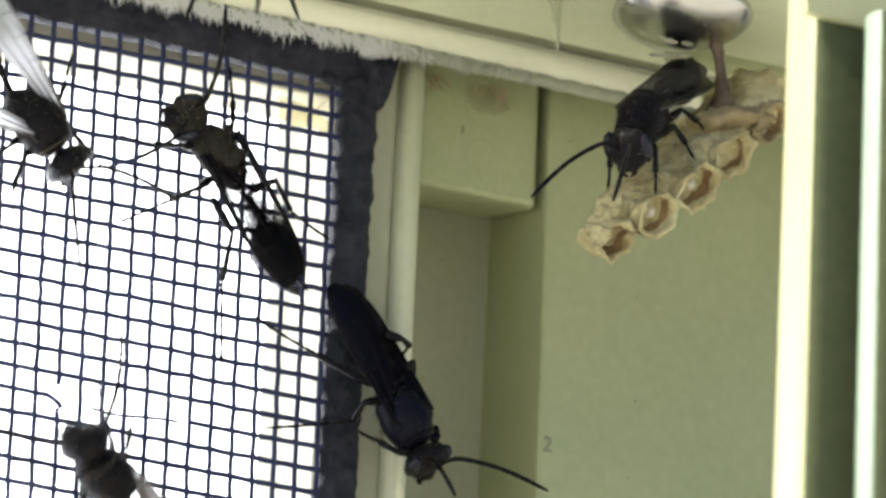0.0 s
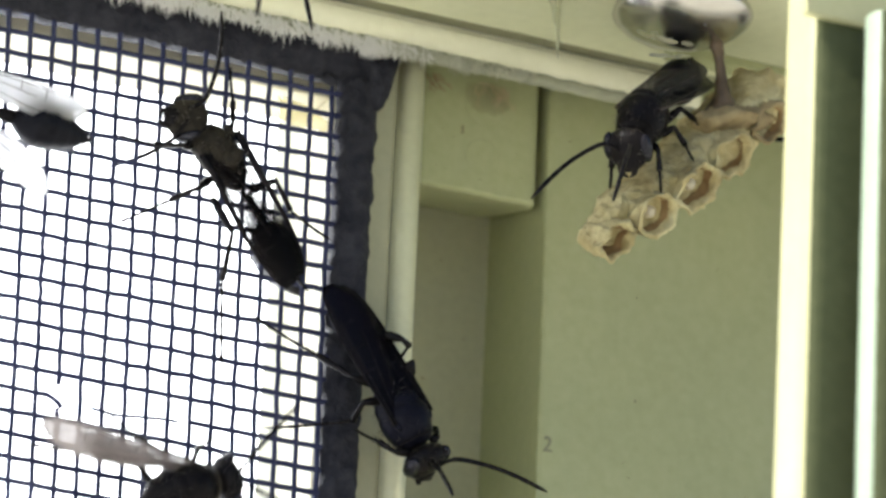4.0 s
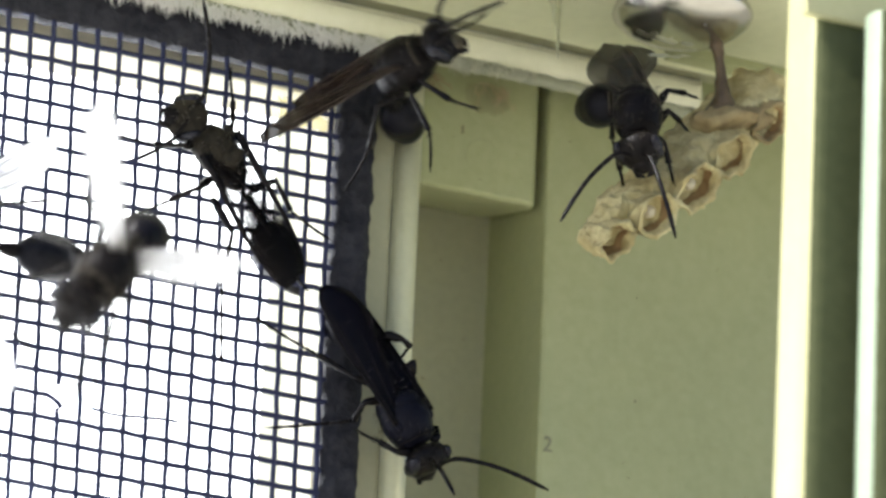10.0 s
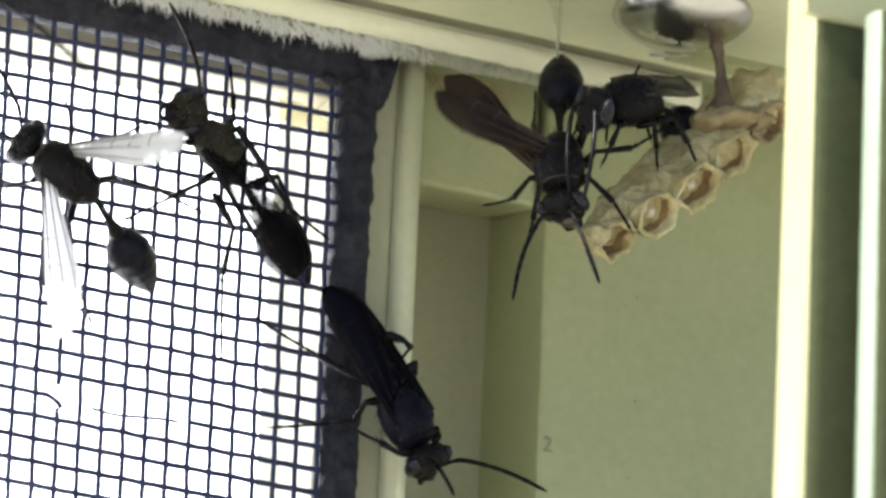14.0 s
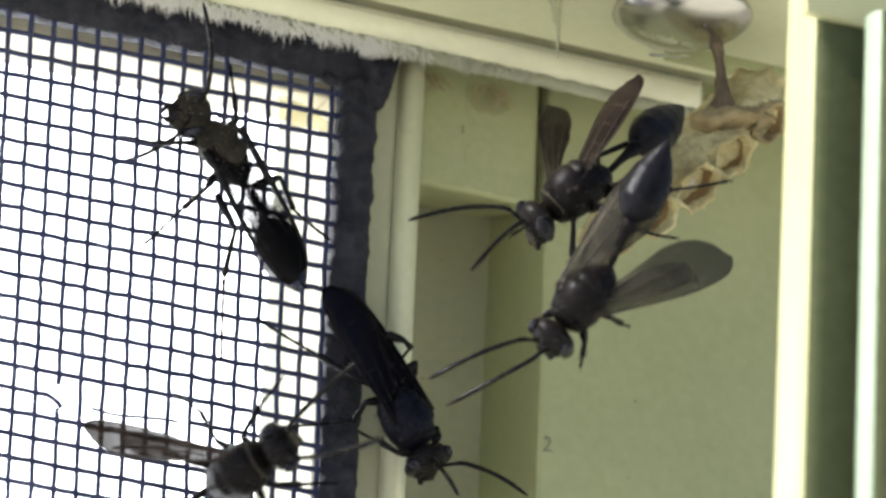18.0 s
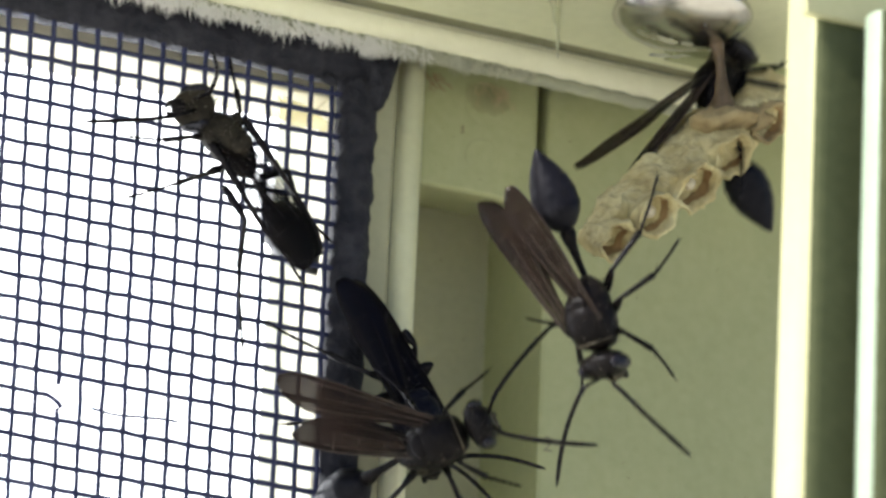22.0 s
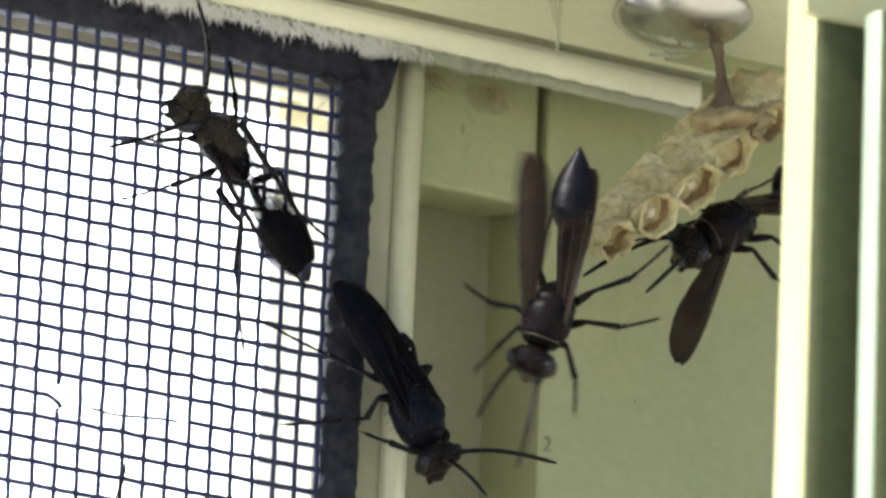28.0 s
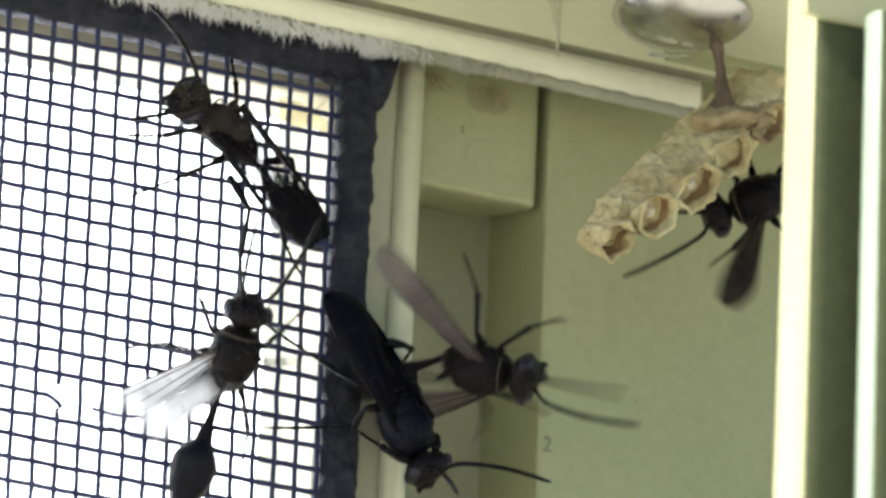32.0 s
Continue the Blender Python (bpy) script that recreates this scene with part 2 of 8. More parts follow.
# flat jamb wall, recess with its side and back, and the ridge between recess and screen
bm = bmesh.new()
box(bm, 27.85, 62, 3, 15.8, -60, 23.9, 0.30, 3)
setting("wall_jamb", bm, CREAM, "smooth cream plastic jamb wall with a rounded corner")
# added bead: the highlight of the jamb corner built as a shape
bm = bmesh.new()
tube(bm, [(27.93 + 0.03 * noise.noise(Vector((z * 0.3, 0, 5))), 3.06, z) for z in np.linspace(-59, 23, 60)], 0.07, 8)
setting("trim_bead", bm, CREAM, "thin bead added for the highlight along the jamb corner", smooth=True)
bm = bmesh.new()
box(bm, 16.5, 28.2, 12, 15.7, -60, 23.8)
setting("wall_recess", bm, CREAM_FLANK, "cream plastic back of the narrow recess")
bm = bmesh.new()
ridge = [(15.7, 15.9), (15.7, 1.0)] + [(16.56 - 0.80 * math.cos(a), 0.78 - 0.84 * math.sin(a)) for a in np.linspace(0.0, math.pi, 21)] + [(17.4, 15.9)]
prism(bm, ridge, -60, 23.7)
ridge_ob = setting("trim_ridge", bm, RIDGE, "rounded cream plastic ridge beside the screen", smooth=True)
for face in ridge_ob.data.polygons:
    face.use_smooth = abs(face.normal.z) < 0.5 and face.center.y < 0.9 * MM
# flank beside the ridge: its shade is put into a duller colour
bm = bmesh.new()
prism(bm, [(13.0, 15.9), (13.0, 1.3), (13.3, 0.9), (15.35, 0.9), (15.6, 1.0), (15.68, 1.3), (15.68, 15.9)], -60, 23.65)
setting("trim_flank", bm, CREAM_FLANK, "cream plastic strip beside the ridge, shade put into its colour")

# unseen sunlight-bouncing slab below, and a low ledge on the ceiling behind the screw
# added out of view to throw sunlight up on head and lip
bm = bmesh.new()
prism(bm, [(-95, -58), (-95, -52), (-1.5, -25), (-1.5, -31)], -700, -8, "x")
setting("window_sill", bm, BOUNCE, "unseen white slab below the frame, added to bounce sunlight")
# ledge in a darker cream than the head, in place of a shadow
bm = bmesh.new()
box(bm, 32.4, 44.0, -6.6, -4.9, 18.0, 18.7, 0.1)
setting("trim_ledge", bm, CREAM, "low darker ledge in place of a shadow band on the frame head")

# outer frame behind the screen
bm = bmesh.new()
box(bm, -60, 12.25, 4.2, 10, 14.2, 24, 0.3)
setting("trim_outer_head", bm, OUTER, "cream outer frame head behind the screen")
bm = bmesh.new()
box(bm, 12.25, 12.95, 4.1, 10, -60, 24, 0.2)
setting("trim_outer_jamb", bm, OUTER, "cream outer frame jamb behind the screen")


# rails in front, which hide the end of the nest; they lean a little
PALE_GREEN = material("pale_green_plastic", (0.30, 0.39, 0.31), (0.37, 0.46, 0.38), 0.4, 1400, 70, 0.12)


def front_rail(x0, x1, y, deep, side_skin, top, label):
    bm = bmesh.new()
    outline = [(x0 + 0.05, y + deep), (x0, y + deep - 0.4), (x0, y + 1.0), (x0 + 0.07, y + 0.6), (x0 + 0.26, y + 0.28), (x0 + 0.6, y + 0.07), (x0 + 0.95, y), (x1, y), (x1, y + deep)]
    prism(bm, outline, -60, top)
    for v in bm.verts:
        v.co.x += 0.019 * v.co.z
    for f in bm.faces:
        f.normal_update()
        c = f.calc_center_median()
        # front face takes the dark olive: its shade is put into the colour
        if abs(c.y - y) < 0.2:
            f.material_index = 1
    ob = setting("trim_rail", bm, (side_skin, RAIL_SHADE), label)
    return ob


front_rail(22.85, 27.6, -41.0, 3.17, RAIL, 22.3, "bright cream plastic sash rail, its front face coloured as shade")
front_rail(25.1, 29.86, -44.4, 1.7, PALE_GREEN, 5.75, "pale green plastic sash rail standing in front")

# pale cross piece over the top of the shaded front face
bm = bmesh.new()
outline = [(22.13, 5.85), (26.62, 5.85), (28.69, 6.02), (28.69, 9.19), (22.11, 7.72)]
near, far = [[bm.verts.new((x, y, z)) for x, z in outline] for y in (-41.55, -41.02)]
for k in range(5):
    bm.faces.new((near[k], near[(k + 1) % 5], far[(k + 1) % 5], far[k]))
bm.faces.new(near), bm.faces.new(list(reversed(far)))
setting("trim_cross_piece", bm, RAIL, "pale cream cross piece at the top of the sash rails")

# ---- the insect screen: strands woven square, a torn one, a black rubber frame ----
def screen_spot(i, j):
    """Crossing of upright i and row j, in millimetres; the net hangs slightly askew."""
    x = -10.3 + 1.4864 * i + j * (0.052 + (0.022 - 0.052) * i / 14)
    z = 12.47 + 0.023 * i - j * (1.4575 + (1.5076 - 1.4575) * i / 14)
    return x, z


def strand(points, r):
    bm = bmesh.new()
    tube(bm, points, r, 8)
    return bm


screen = new("insect_screen")
screen.location = (0, 0, Z0)
tagged(screen, "black square-woven insect screen with one torn strand", "screen")
rng = random.Random(5)
for i in range(-9, 15):
    pts = []
    for j2 in range(-4, 56):
        j = j2 / 2
        x, z = screen_spot(i, j)
        pts.append((x + rng.uniform(-0.035, 0.035), 0.05 + 0.05 * math.cos(math.pi * (j + i)), z))
    if i == 2:
        cut = [k for k, p in enumerate(pts) if screen_spot(i, 16.55)[1] < p[2] < screen_spot(i, 15.9)[1]]
        pts_a, pts_b = pts[:cut[0]], pts[cut[-1]:]
        part("strand", strand(pts_a, 0.175), STRAND, screen)
        part("strand", strand(pts_b, 0.175), STRAND, screen)
    else:
        part("strand", strand(pts, 0.175), STRAND, screen)
for j in range(-1, 27):
    pts = []
    for i2 in range(-19, 30):
        i = i2 / 2
        x, z = screen_spot(i, j)
        pts.append((x, 0.05 - 0.05 * math.cos(math.pi * (j + i)), z + rng.uniform(-0.03, 0.03)))
    if j == 16:
        a = [p for p in pts if p[0] < screen_spot(1.9, 16)[0]]
        b = [p for p in pts if p[0] > screen_spot(7.6, 16)[0]]
        mid = [(p[0], p[1], p[2] + 0.16 * math.sin((p[0] + 8) * 0.9) - 0.28) for p in pts if screen_spot(3.1, 16)[0] < p[0] < screen_spot(7.6, 16)[0]]
        part("strand", strand(a + [(a[-1][0] + 0.5, -0.1, a[-1][2] - 0.3), (a[-1][0] + 0.95, -0.25, a[-1][2] - 0.75)], 0.18), STRAND, screen)
        part("strand", strand(mid, 0.11), STRAND, screen, "thin loose strand")
        part("strand", strand(b, 0.18), STRAND, screen)
    else:
        part("strand", strand(pts, 0.187), STRAND, screen)


def gasket(name, x0, x1, z0, z1, label, steps, upright):
    """A rubber bead with a lumpy, worn face."""
    bm = bmesh.new()
    n, m = steps, 9
    grid = []
    for a in range(n + 1):
        row = []
        for b in range(m + 1):
            s, t = a / n, b / m
            x, z = (x0 + t * (x1 - x0), z0 + s * (z1 - z0)) if upright else (x0 + s * (x1 - x0), z0 + t * (z1 - z0))
            lump = noise.noise(Vector((x * 0.9, z * 0.5, 3.0))) * 0.35 + noise.noise(Vector((x * 2.6, z * 2.1, 9.0))) * 0.18
            edge = noise.noise(Vector((x * 0.7, z * 1.3, 20.0))) * 0.22
            if b in (0, m):
                x, z = (x + edge, z) if upright else (x, z + edge * 0.7)
            bulge = math.sin(math.pi * t) ** 0.5 * 0.75
            row.append(bm.verts.new((x, -0.05 - bulge - lump * math.sin(math.pi * t), z)))
        grid.append(row)
    for a in range(n):
        for b in range(m):
            bm.faces.new((grid[a][b], grid[a + 1][b], grid[a + 1][b + 1], grid[a][b + 1]))
    ring = [r[0] for r in grid] + list(grid[-1][1:]) + [r[-1] for r in reversed(grid[:-1])] + list(reversed(grid[0][1:-1]))
    back = [bm.verts.new((v.co.x, 0.9, v.co.z)) for v in ring]
    for k in range(len(ring)):
        bm.faces.new((ring[k], ring[(k + 1) % len(ring)], back[(k + 1) % len(ring)], back[k]))
    bm.faces.new(back)
    return part(name, bm, RUBBER, screen, label)


gasket("frame_upright", 11.15, 13.7, -40, 13.9, "worn black rubber edging", 190, True)
gasket("frame_head", -26, 14.4, 13.75, 17.0, "worn black rubber edging", 150, False)

# ragged flap of rubber at the corner
bm = bmesh.new()
rim = [(12.6, 15.7), (14.2, 16.4), (15.0, 16.25), (14.75, 15.2), (14.45, 13.8), (13.95, 12.3), (13.2, 11.9), (12.6, 12.4)]
mid = bm.verts.new((13.4, -1.25, 14.4))
edge = []
for k in range(48):
    u = k / 48 * len(rim)
    (ax, az), (bx, bz) = rim[int(u)], rim[(int(u) + 1) % len(rim)]
    x, z = ax + (bx - ax) * (u % 1), az + (bz - az) * (u % 1)
    fray = 1 + 0.10 * noise.noise(Vector((x * 3.1, z * 3.1, 2)))
    edge.append(bm.verts.new((13.4 + (x - 13.4) * fray, -0.75, 14.4 + (z - 14.4) * fray)))
half = [bm.verts.new((v.co.x * 0.5 + 6.7, -1.2 - 0.5 * noise.noise(Vector((v.co.x * 1.7, v.co.z * 1.7, 7))), v.co.z * 0.5 + 7.2)) for v in edge]
under = [bm.verts.new((v.co.x, -0.1, v.co.z)) for v in edge]
for k in range(48):
    j = (k + 1) % 48
    bm.faces.new((edge[k], edge[j], half[j], half[k])), bm.faces.new((half[k], half[j], mid)), bm.faces.new((edge[j], edge[k], under[k], under[j]))
bm.faces.new(under)
part("flap", bm, RUBBER, screen, "ragged corner flap of the rubber edging")

# white pile weather strip along the lower edge of the lip
rng = random.Random(11)
# backing tube; its grey also stands for the shaded underside of the lip
bm = bmesh.new()
tube(bm, [(x, -1.45 - 0.05 * math.sin(x * 2.1), 16.28 - 0.006 * max(0, x - 12) + 0.05 * math.sin(x * 3.3)) for x in np.linspace(-9, 36.6, 100)], 0.33, 8, 1.3)
setting("trim_backing", bm, FELT, "grey-green weather strip backing, toned as the shaded lip underside", smooth=True)
bm = bmesh.new()
for k in range(3700):
    x = rng.uniform(-9, 14) if k < 1900 else 12 + 12.5 * rng.random() ** 1.5
    thin = 1.0 if x < 13 else max(0.35, 1.0 - (x - 13) / 24)
    root = Vector((x, rng.uniform(-2.0, -1.2), 16.25 + rng.uniform(-0.15, 0.30)))
    tuft_size = 0.9 + 0.55 * noise.noise(Vector((x * 0.6, 0, 0))) + 0.45 * noise.noise(Vector((x * 2.2, 4, 0)))
    length = rng.uniform(0.6, 1.7) * tuft_size * (0.85 if x < 13 else max(0.3, 0.75 - 0.03 * (x - 13)))
    way = Vector((rng.gauss(0.22, 0.45), rng.gauss(-0.30, 0.40), -1.0)).normalized()
    tip = root + way * length
    bend = (root + tip) / 2 + Vector((rng.gauss(0, 0.08), rng.gauss(0, 0.08), 0.05))
    r = rng.uniform(0.04, 0.08) * thin
    rings = []
    for p, q in ((root, r), (bend, r * 0.85)):
        rings.append([bm.verts.new(p + q * Vector((math.cos(a), math.sin(a), 0))) for a in (0, 2.09, 4.19)])
    end = bm.verts.new(tip)
    # fibres further right turn dimmer: the weaker light is put into their colour
    shaded = rng.random() < (x - 12.5) / 4.5
    for c in range(3):
        d = (c + 1) % 3
        for f in (bm.faces.new((rings[0][c], rings[0][d], rings[1][d], rings[1][c])), bm.faces.new((rings[1][c], rings[1][d], end))):
            f.material_index = 1 if shaded else 0
strip = part("pile_strip", bm, (PILE, PILE_SHADE))
strip.location = (0, 0, Z0)
tagged(strip, "frayed white fibre weather strip under the lip", "weather strip", kind="stuff")

# a dry yellow leaf scrap behind the corner of the screen, a rubber crumb, and specks of dirt
bm = bmesh.new()
grid = [[bm.verts.new((a * 0.42, 0.25 * math.sin(a * 0.9) + 0.1 * b, b * 0.36 - 0.02 * a * b)) for b in range(8)] for a in range(10)]
for a in range(9):
    for b in range(7):
        if (a, b) not in ((0, 0), (0, 6), (8, 0), (1, 0)):
            bm.faces.new((grid[a][b], grid[a + 1][b], grid[a + 1][b + 1], grid[a][b + 1]))
bmesh.ops.solidify(bm, geom=bm.faces[:], thickness=0.05)
leaf = part("leaf_scrap", bm, LEAF)
leaf.location = (7.6 * MM, 1.6 * MM, Z0 + 10.6 * MM)
tagged(leaf, "dry pale yellow leaf scrap behind the screen corner", "leaf")
bm = bmesh.new()
ball(bm, (0, 0, 0), (0.62, 0.35, 0.42), 10, 8)
for v in bm.verts:
    v.co *= 1 + 0.35 * noise.noise(v.co * 2.5)
crumb = part("rubber_crumb", bm, RUBBER)
crumb.location = (10.2 * MM, -0.35 * MM, Z0 + 13.55 * MM)
tagged(crumb, "black crumb of worn rubber on the screen corner", "crumb")
rng = random.Random(8)
bm = bmesh.new()
for k in range(60):
    if k % 3 == 0:
        p = Vector((rng.uniform(17.5, 27.4), 12.0, rng.uniform(-18, 9)))
    elif k % 3 == 1:
        p = Vector((rng.uniform(28.3, 47), 3.0, rng.uniform(-18, 16)))
    else:
        p = Vector((rng.uniform(18.9, 26.5), 2.95, rng.uniform(9.5, 16)))
    r = rng.choice((0.02, 0.025, 0.03, 0.06)) * (0.6 if k % 3 == 2 else 1)
    ball(bm, p, (r * rng.uniform(0.6, 1.6), 0.03, r * rng.uniform(0.8, 1.8)), 6, 4)
for dz in (0.0, -0.32):
    ball(bm, (21.35, 2.93, 13.55 + dz), (0.1, 0.05, 0.12), 8, 6)
specks = part("dirt_specks", bm, STALK)
specks.location = (0, 0, Z0)
tagged(specks, "tiny brown dirt specks on the plastic", "dirt", kind="stuff")

# ---- plastic block in the recess with two moulded rings ----
block = new("plastic_block")
block.location = (22.7 * MM, 7.5 * MM, Z0 + 13 * MM)
tagged(block, "cream plastic stop block with two moulded rings in the recess", "block")
bm = bmesh.new()
shape = [(17.45, 2.95), (26.35, 2.95), (26.95, 3.12), (27.3, 3.6), (27.4, 4.3), (27.4, 11.96), (17.45, 11.96)]
low = [8.95, 8.95, 8.98, 9.05, 9.2, 10.9, 10.9]
bot = [bm.verts.new((x - 22.7, y - 7.5, z - 13)) for (x, y), z in zip(shape, low)]
top = [bm.verts.new((x - 22.7, y - 7.5, 19.5 - 13)) for x, y in shape]
for k in range(7):
    bm.faces.new((bot[k], bot[(k + 1) % 7], top[(k + 1) % 7], top[k]))
bm.faces.new(bot), bm.faces.new(list(reversed(top)))
bmesh.ops.bevel(bm, geom=[e for e in bm.edges if min(v.co.z for v in e.verts) < 3], offset=0.35, segments=3, profile=0.5, affect="EDGES")
part("body", bm, CREAM, block, smooth=False)
for zc, r in ((15.4, 1.45), (11.7, 1.25)):
    bm = bmesh.new()
    tube(bm, [(22.9 - 22.7 + r * math.cos(a), 2.97 - 7.5, zc - 13 + r * math.sin(a)) for a in np.linspace(0, math.tau, 37)], [0.05 + 0.022 * math.sin(a - 1.0) for a in np.linspace(0, math.tau, 37)], 6)
    part("ring", bm, RING, block, "moulded ring")
# brown residue of an old nest, a thin uneven film
bm = bmesh.new()
middle = bm.verts.new((0.1, 2.93 - 7.5, 2.9))
edge = []
for k in range(40):
    a = k * math.tau / 40
    r = 1.0 + 0.55 * noise.noise(Vector((math.cos(a) * 1.6, math.sin(a) * 1.6, 4.2))) + 0.2 * noise.noise(Vector((math.cos(a) * 5, math.sin(a) * 5, 1.0)))
    edge.append(bm.verts.new((0.1 + 1.55 * r * math.cos(a), 2.93 - 7.5, 2.9 + 1.25 * r * math.sin(a))))
for k in range(40):
    bm.faces.new((middle, edge[k], edge[(k + 1) % 40]))
part("stain", bm, RESIDUE, block, "brown residue of an old nest")

# reddish dry fibres caught above the block
rng = random.Random(3)
tuft = new("fibre_tuft")
tuft.location = (22.0 * MM, 2.4 * MM, Z0 + 16.6 * MM)
tagged(tuft, "tuft of dry reddish fibres caught under the lip", "debris")
for k in range(34):
    bm = bmesh.new()
    x = rng.gauss(-3.3, 0.5) if k < 12 else rng.gauss(1.4, 0.9)
    p = Vector((x, rng.uniform(-0.3, 0.4), rng.uniform(-0.2, 0.3)))
    pts = [p]
    way = Vector((rng.gauss(0.3, 0.8), rng.gauss(0, 0.2), -1)).normalized()
    for s in range(4):
        way = (way + Vector((rng.gauss(0, 0.35), rng.gauss(0, 0.15), rng.gauss(0.08, 0.3)))).normalized()
        pts.append(pts[-1] + way * rng.uniform(0.25, 0.5))
    part("fibre", tube(bm, curve_points(pts, 3), rng.uniform(0.018, 0.034), 5), FIBRE if k < 12 else STRAW, tuft)

# moulded figure on the jamb wall
text = bpy.data.curves.new("figure", "FONT")
text.body, text.size, text.extrude = "2", 1.5 * MM, 0.05 * MM
temp = new("figure_source", text)
bpy.context.view_layer.update()
flat = bpy.data.meshes.new_from_object(temp.evaluated_get(bpy.context.evaluated_depsgraph_get()))
bpy.data.objects.remove(temp)
figure = new("moulded_figure", flat)
flat.materials.append(CREAM_DARK)
figure.matrix_world = pose(28.2 * MM, 2.97 * MM, Z0 - 8.05 * MM, 90, 0, 0)
tagged(figure, "small moulded figure 2 on the jamb wall", "marking")

# ---- steel screw head under the ceiling, dried glue, crumbs ----
screw = new("screw_head")
screw.location = (30.2 * MM, -11.6 * MM, Z0 + 18.7 * MM)
tagged(screw, "shiny domed steel screw head under the frame head", "screw")
bm = bmesh.new()
rows = [(0.0, 4.55), (-0.35, 4.62), (-0.62, 4.5), (-1.1, 4.0), (-1.6, 3.2), (-1.95, 2.2), (-2.15, 1.1)]
rings = [[bm.verts.new((r * math.cos(k * math.tau / 40), r * math.sin(k * math.tau / 40), z)) for k in range(40)] for z, r in rows]
for r, s in zip(rings, rings[1:]):
    for k in range(40):
        bm.faces.new((r[k], r[(k + 1) % 40], s[(k + 1) % 40], s[k]))
bm.faces.new(rings[0]), bm.faces.new(rings[-1])
part("dome", bm, STEEL, screw)
bm = bmesh.new()
ball(bm, (-0.9, 0.4, -2.1), (0.9, 0.35, 0.16))
ball(bm, (0.5, 0.2, -2.12), (0.5, 0.3, 0.16))
part("glue_bead", bm, SILK, screw, "glossy dried glue bead")
bm = bmesh.new()
grid = [[bm.verts.new((a * 0.32, 0.5 * math.sin(a * 0.7) - 0.16 * b, -0.12 * b + 0.14 * math.sin(a * 1.3 + b) - 0.05 * a)) for b in range(5)] for a in range(9)]
for a in range(8):
    for b in range(4):
        if (a, b) not in ((0, 0), (0, 3), (7, 0), (7, 3), (6, 3)):
            bm.faces.new((grid[a][b], grid[a + 1][b], grid[a + 1][b + 1], grid[a][b + 1]))
bmesh.ops.solidify(bm, geom=bm.faces[:], thickness=0.05)
film_scrap = part("film_scrap", bm, SILK)
film_scrap.location = (29.0 * MM, -7.4 * MM, Z0 + 18.5 * MM)
tagged(film_scrap, "whitish scrap of dried film stuck to the frame head", "debris")
drip = new("glue_drip")
drip.location = (21.9 * MM, -9.3 * MM, Z0 + 18.7 * MM)
tagged(drip, "thin translucent greenish drip of dried glue", "glue")
bm = bmesh.new()
tube(bm, curve_points([(-0.2, 0, 0.1), (0.1, 0, -0.9), (0.35, 0, -2.6), (0.42, 0, -4.2)], 6), [0.6] * 4 + [0.45] * 6 + [0.25] * 6 + [0.1] * 3, 8, 0.4)
part("strand", bm, SILK, drip)
bm = bmesh.new()
tube(bm, curve_points([(0.5, 0, 0.1), (0.45, 0, -0.9), (0.45, 0, -2.2), (0.44, 0, -3.0)], 6), [0.2] * 7 + [0.12] * 6 + [0.06] * 6, 8, 0.5)
part("strand", bm, SILK, drip)

# a crumpled whitish flake of old film under the screw head
flake = new("film_flake")
flake.location = (27.93 * MM, -14.20 * MM, Z0 + 14.11 * MM)
tagged(flake, "crumpled whitish flake of dried film under the screw head", "flake")
bm = bmesh.new()
grid = []
for a in range(15):
    row = []
    for b in range(5):
        x, w = -1.5 + 3.0 * a / 14, (b / 4 - 0.5) * (0.25 + 0.55 * math.sin(math.pi * (a + 0.6) / 15.2))
        bend = 0.32 * noise.noise(Vector((x * 1.3, w * 2.0, 7.0))) + 0.12 * noise.noise(Vector((x * 4, w * 4, 2.0)))
        row.append(bm.verts.new((x, w * 0.9 + bend, 0.20 * x + 0.55 * w + bend)))
    grid.append(row)
sheet = [bm.faces.new((p[b], q[b], q[b + 1], p[b + 1])) for p, q in zip(grid, grid[1:]) for b in range(4)]
bmesh.ops.solidify(bm, geom=sheet, thickness=0.04)
part("film", bm, FLAKE, flake)

# ---- the nest: a hanging stalk and one row of paper cells, the oldest and longest by the stalk ----
nest = new("wasp_nest")
NEST = Vector((33.1, -11.6, 12.6))
nest.location = (NEST.x * MM, NEST.y * MM, Z0 + NEST.z * MM)
tagged(nest, "small beige paper wasp nest with open cells on a dark stalk", "nest")
ALONG = Vector((2.85, 0, 2.35)).normalized()
MOUTH = Vector((0.19, -0.82, -0.53))
MOUTH = (MOUTH - ALONG * MOUTH.dot(ALONG)).normalized()
ACROSS = ALONG.cross(MOUTH)
rng = random.Random(21)


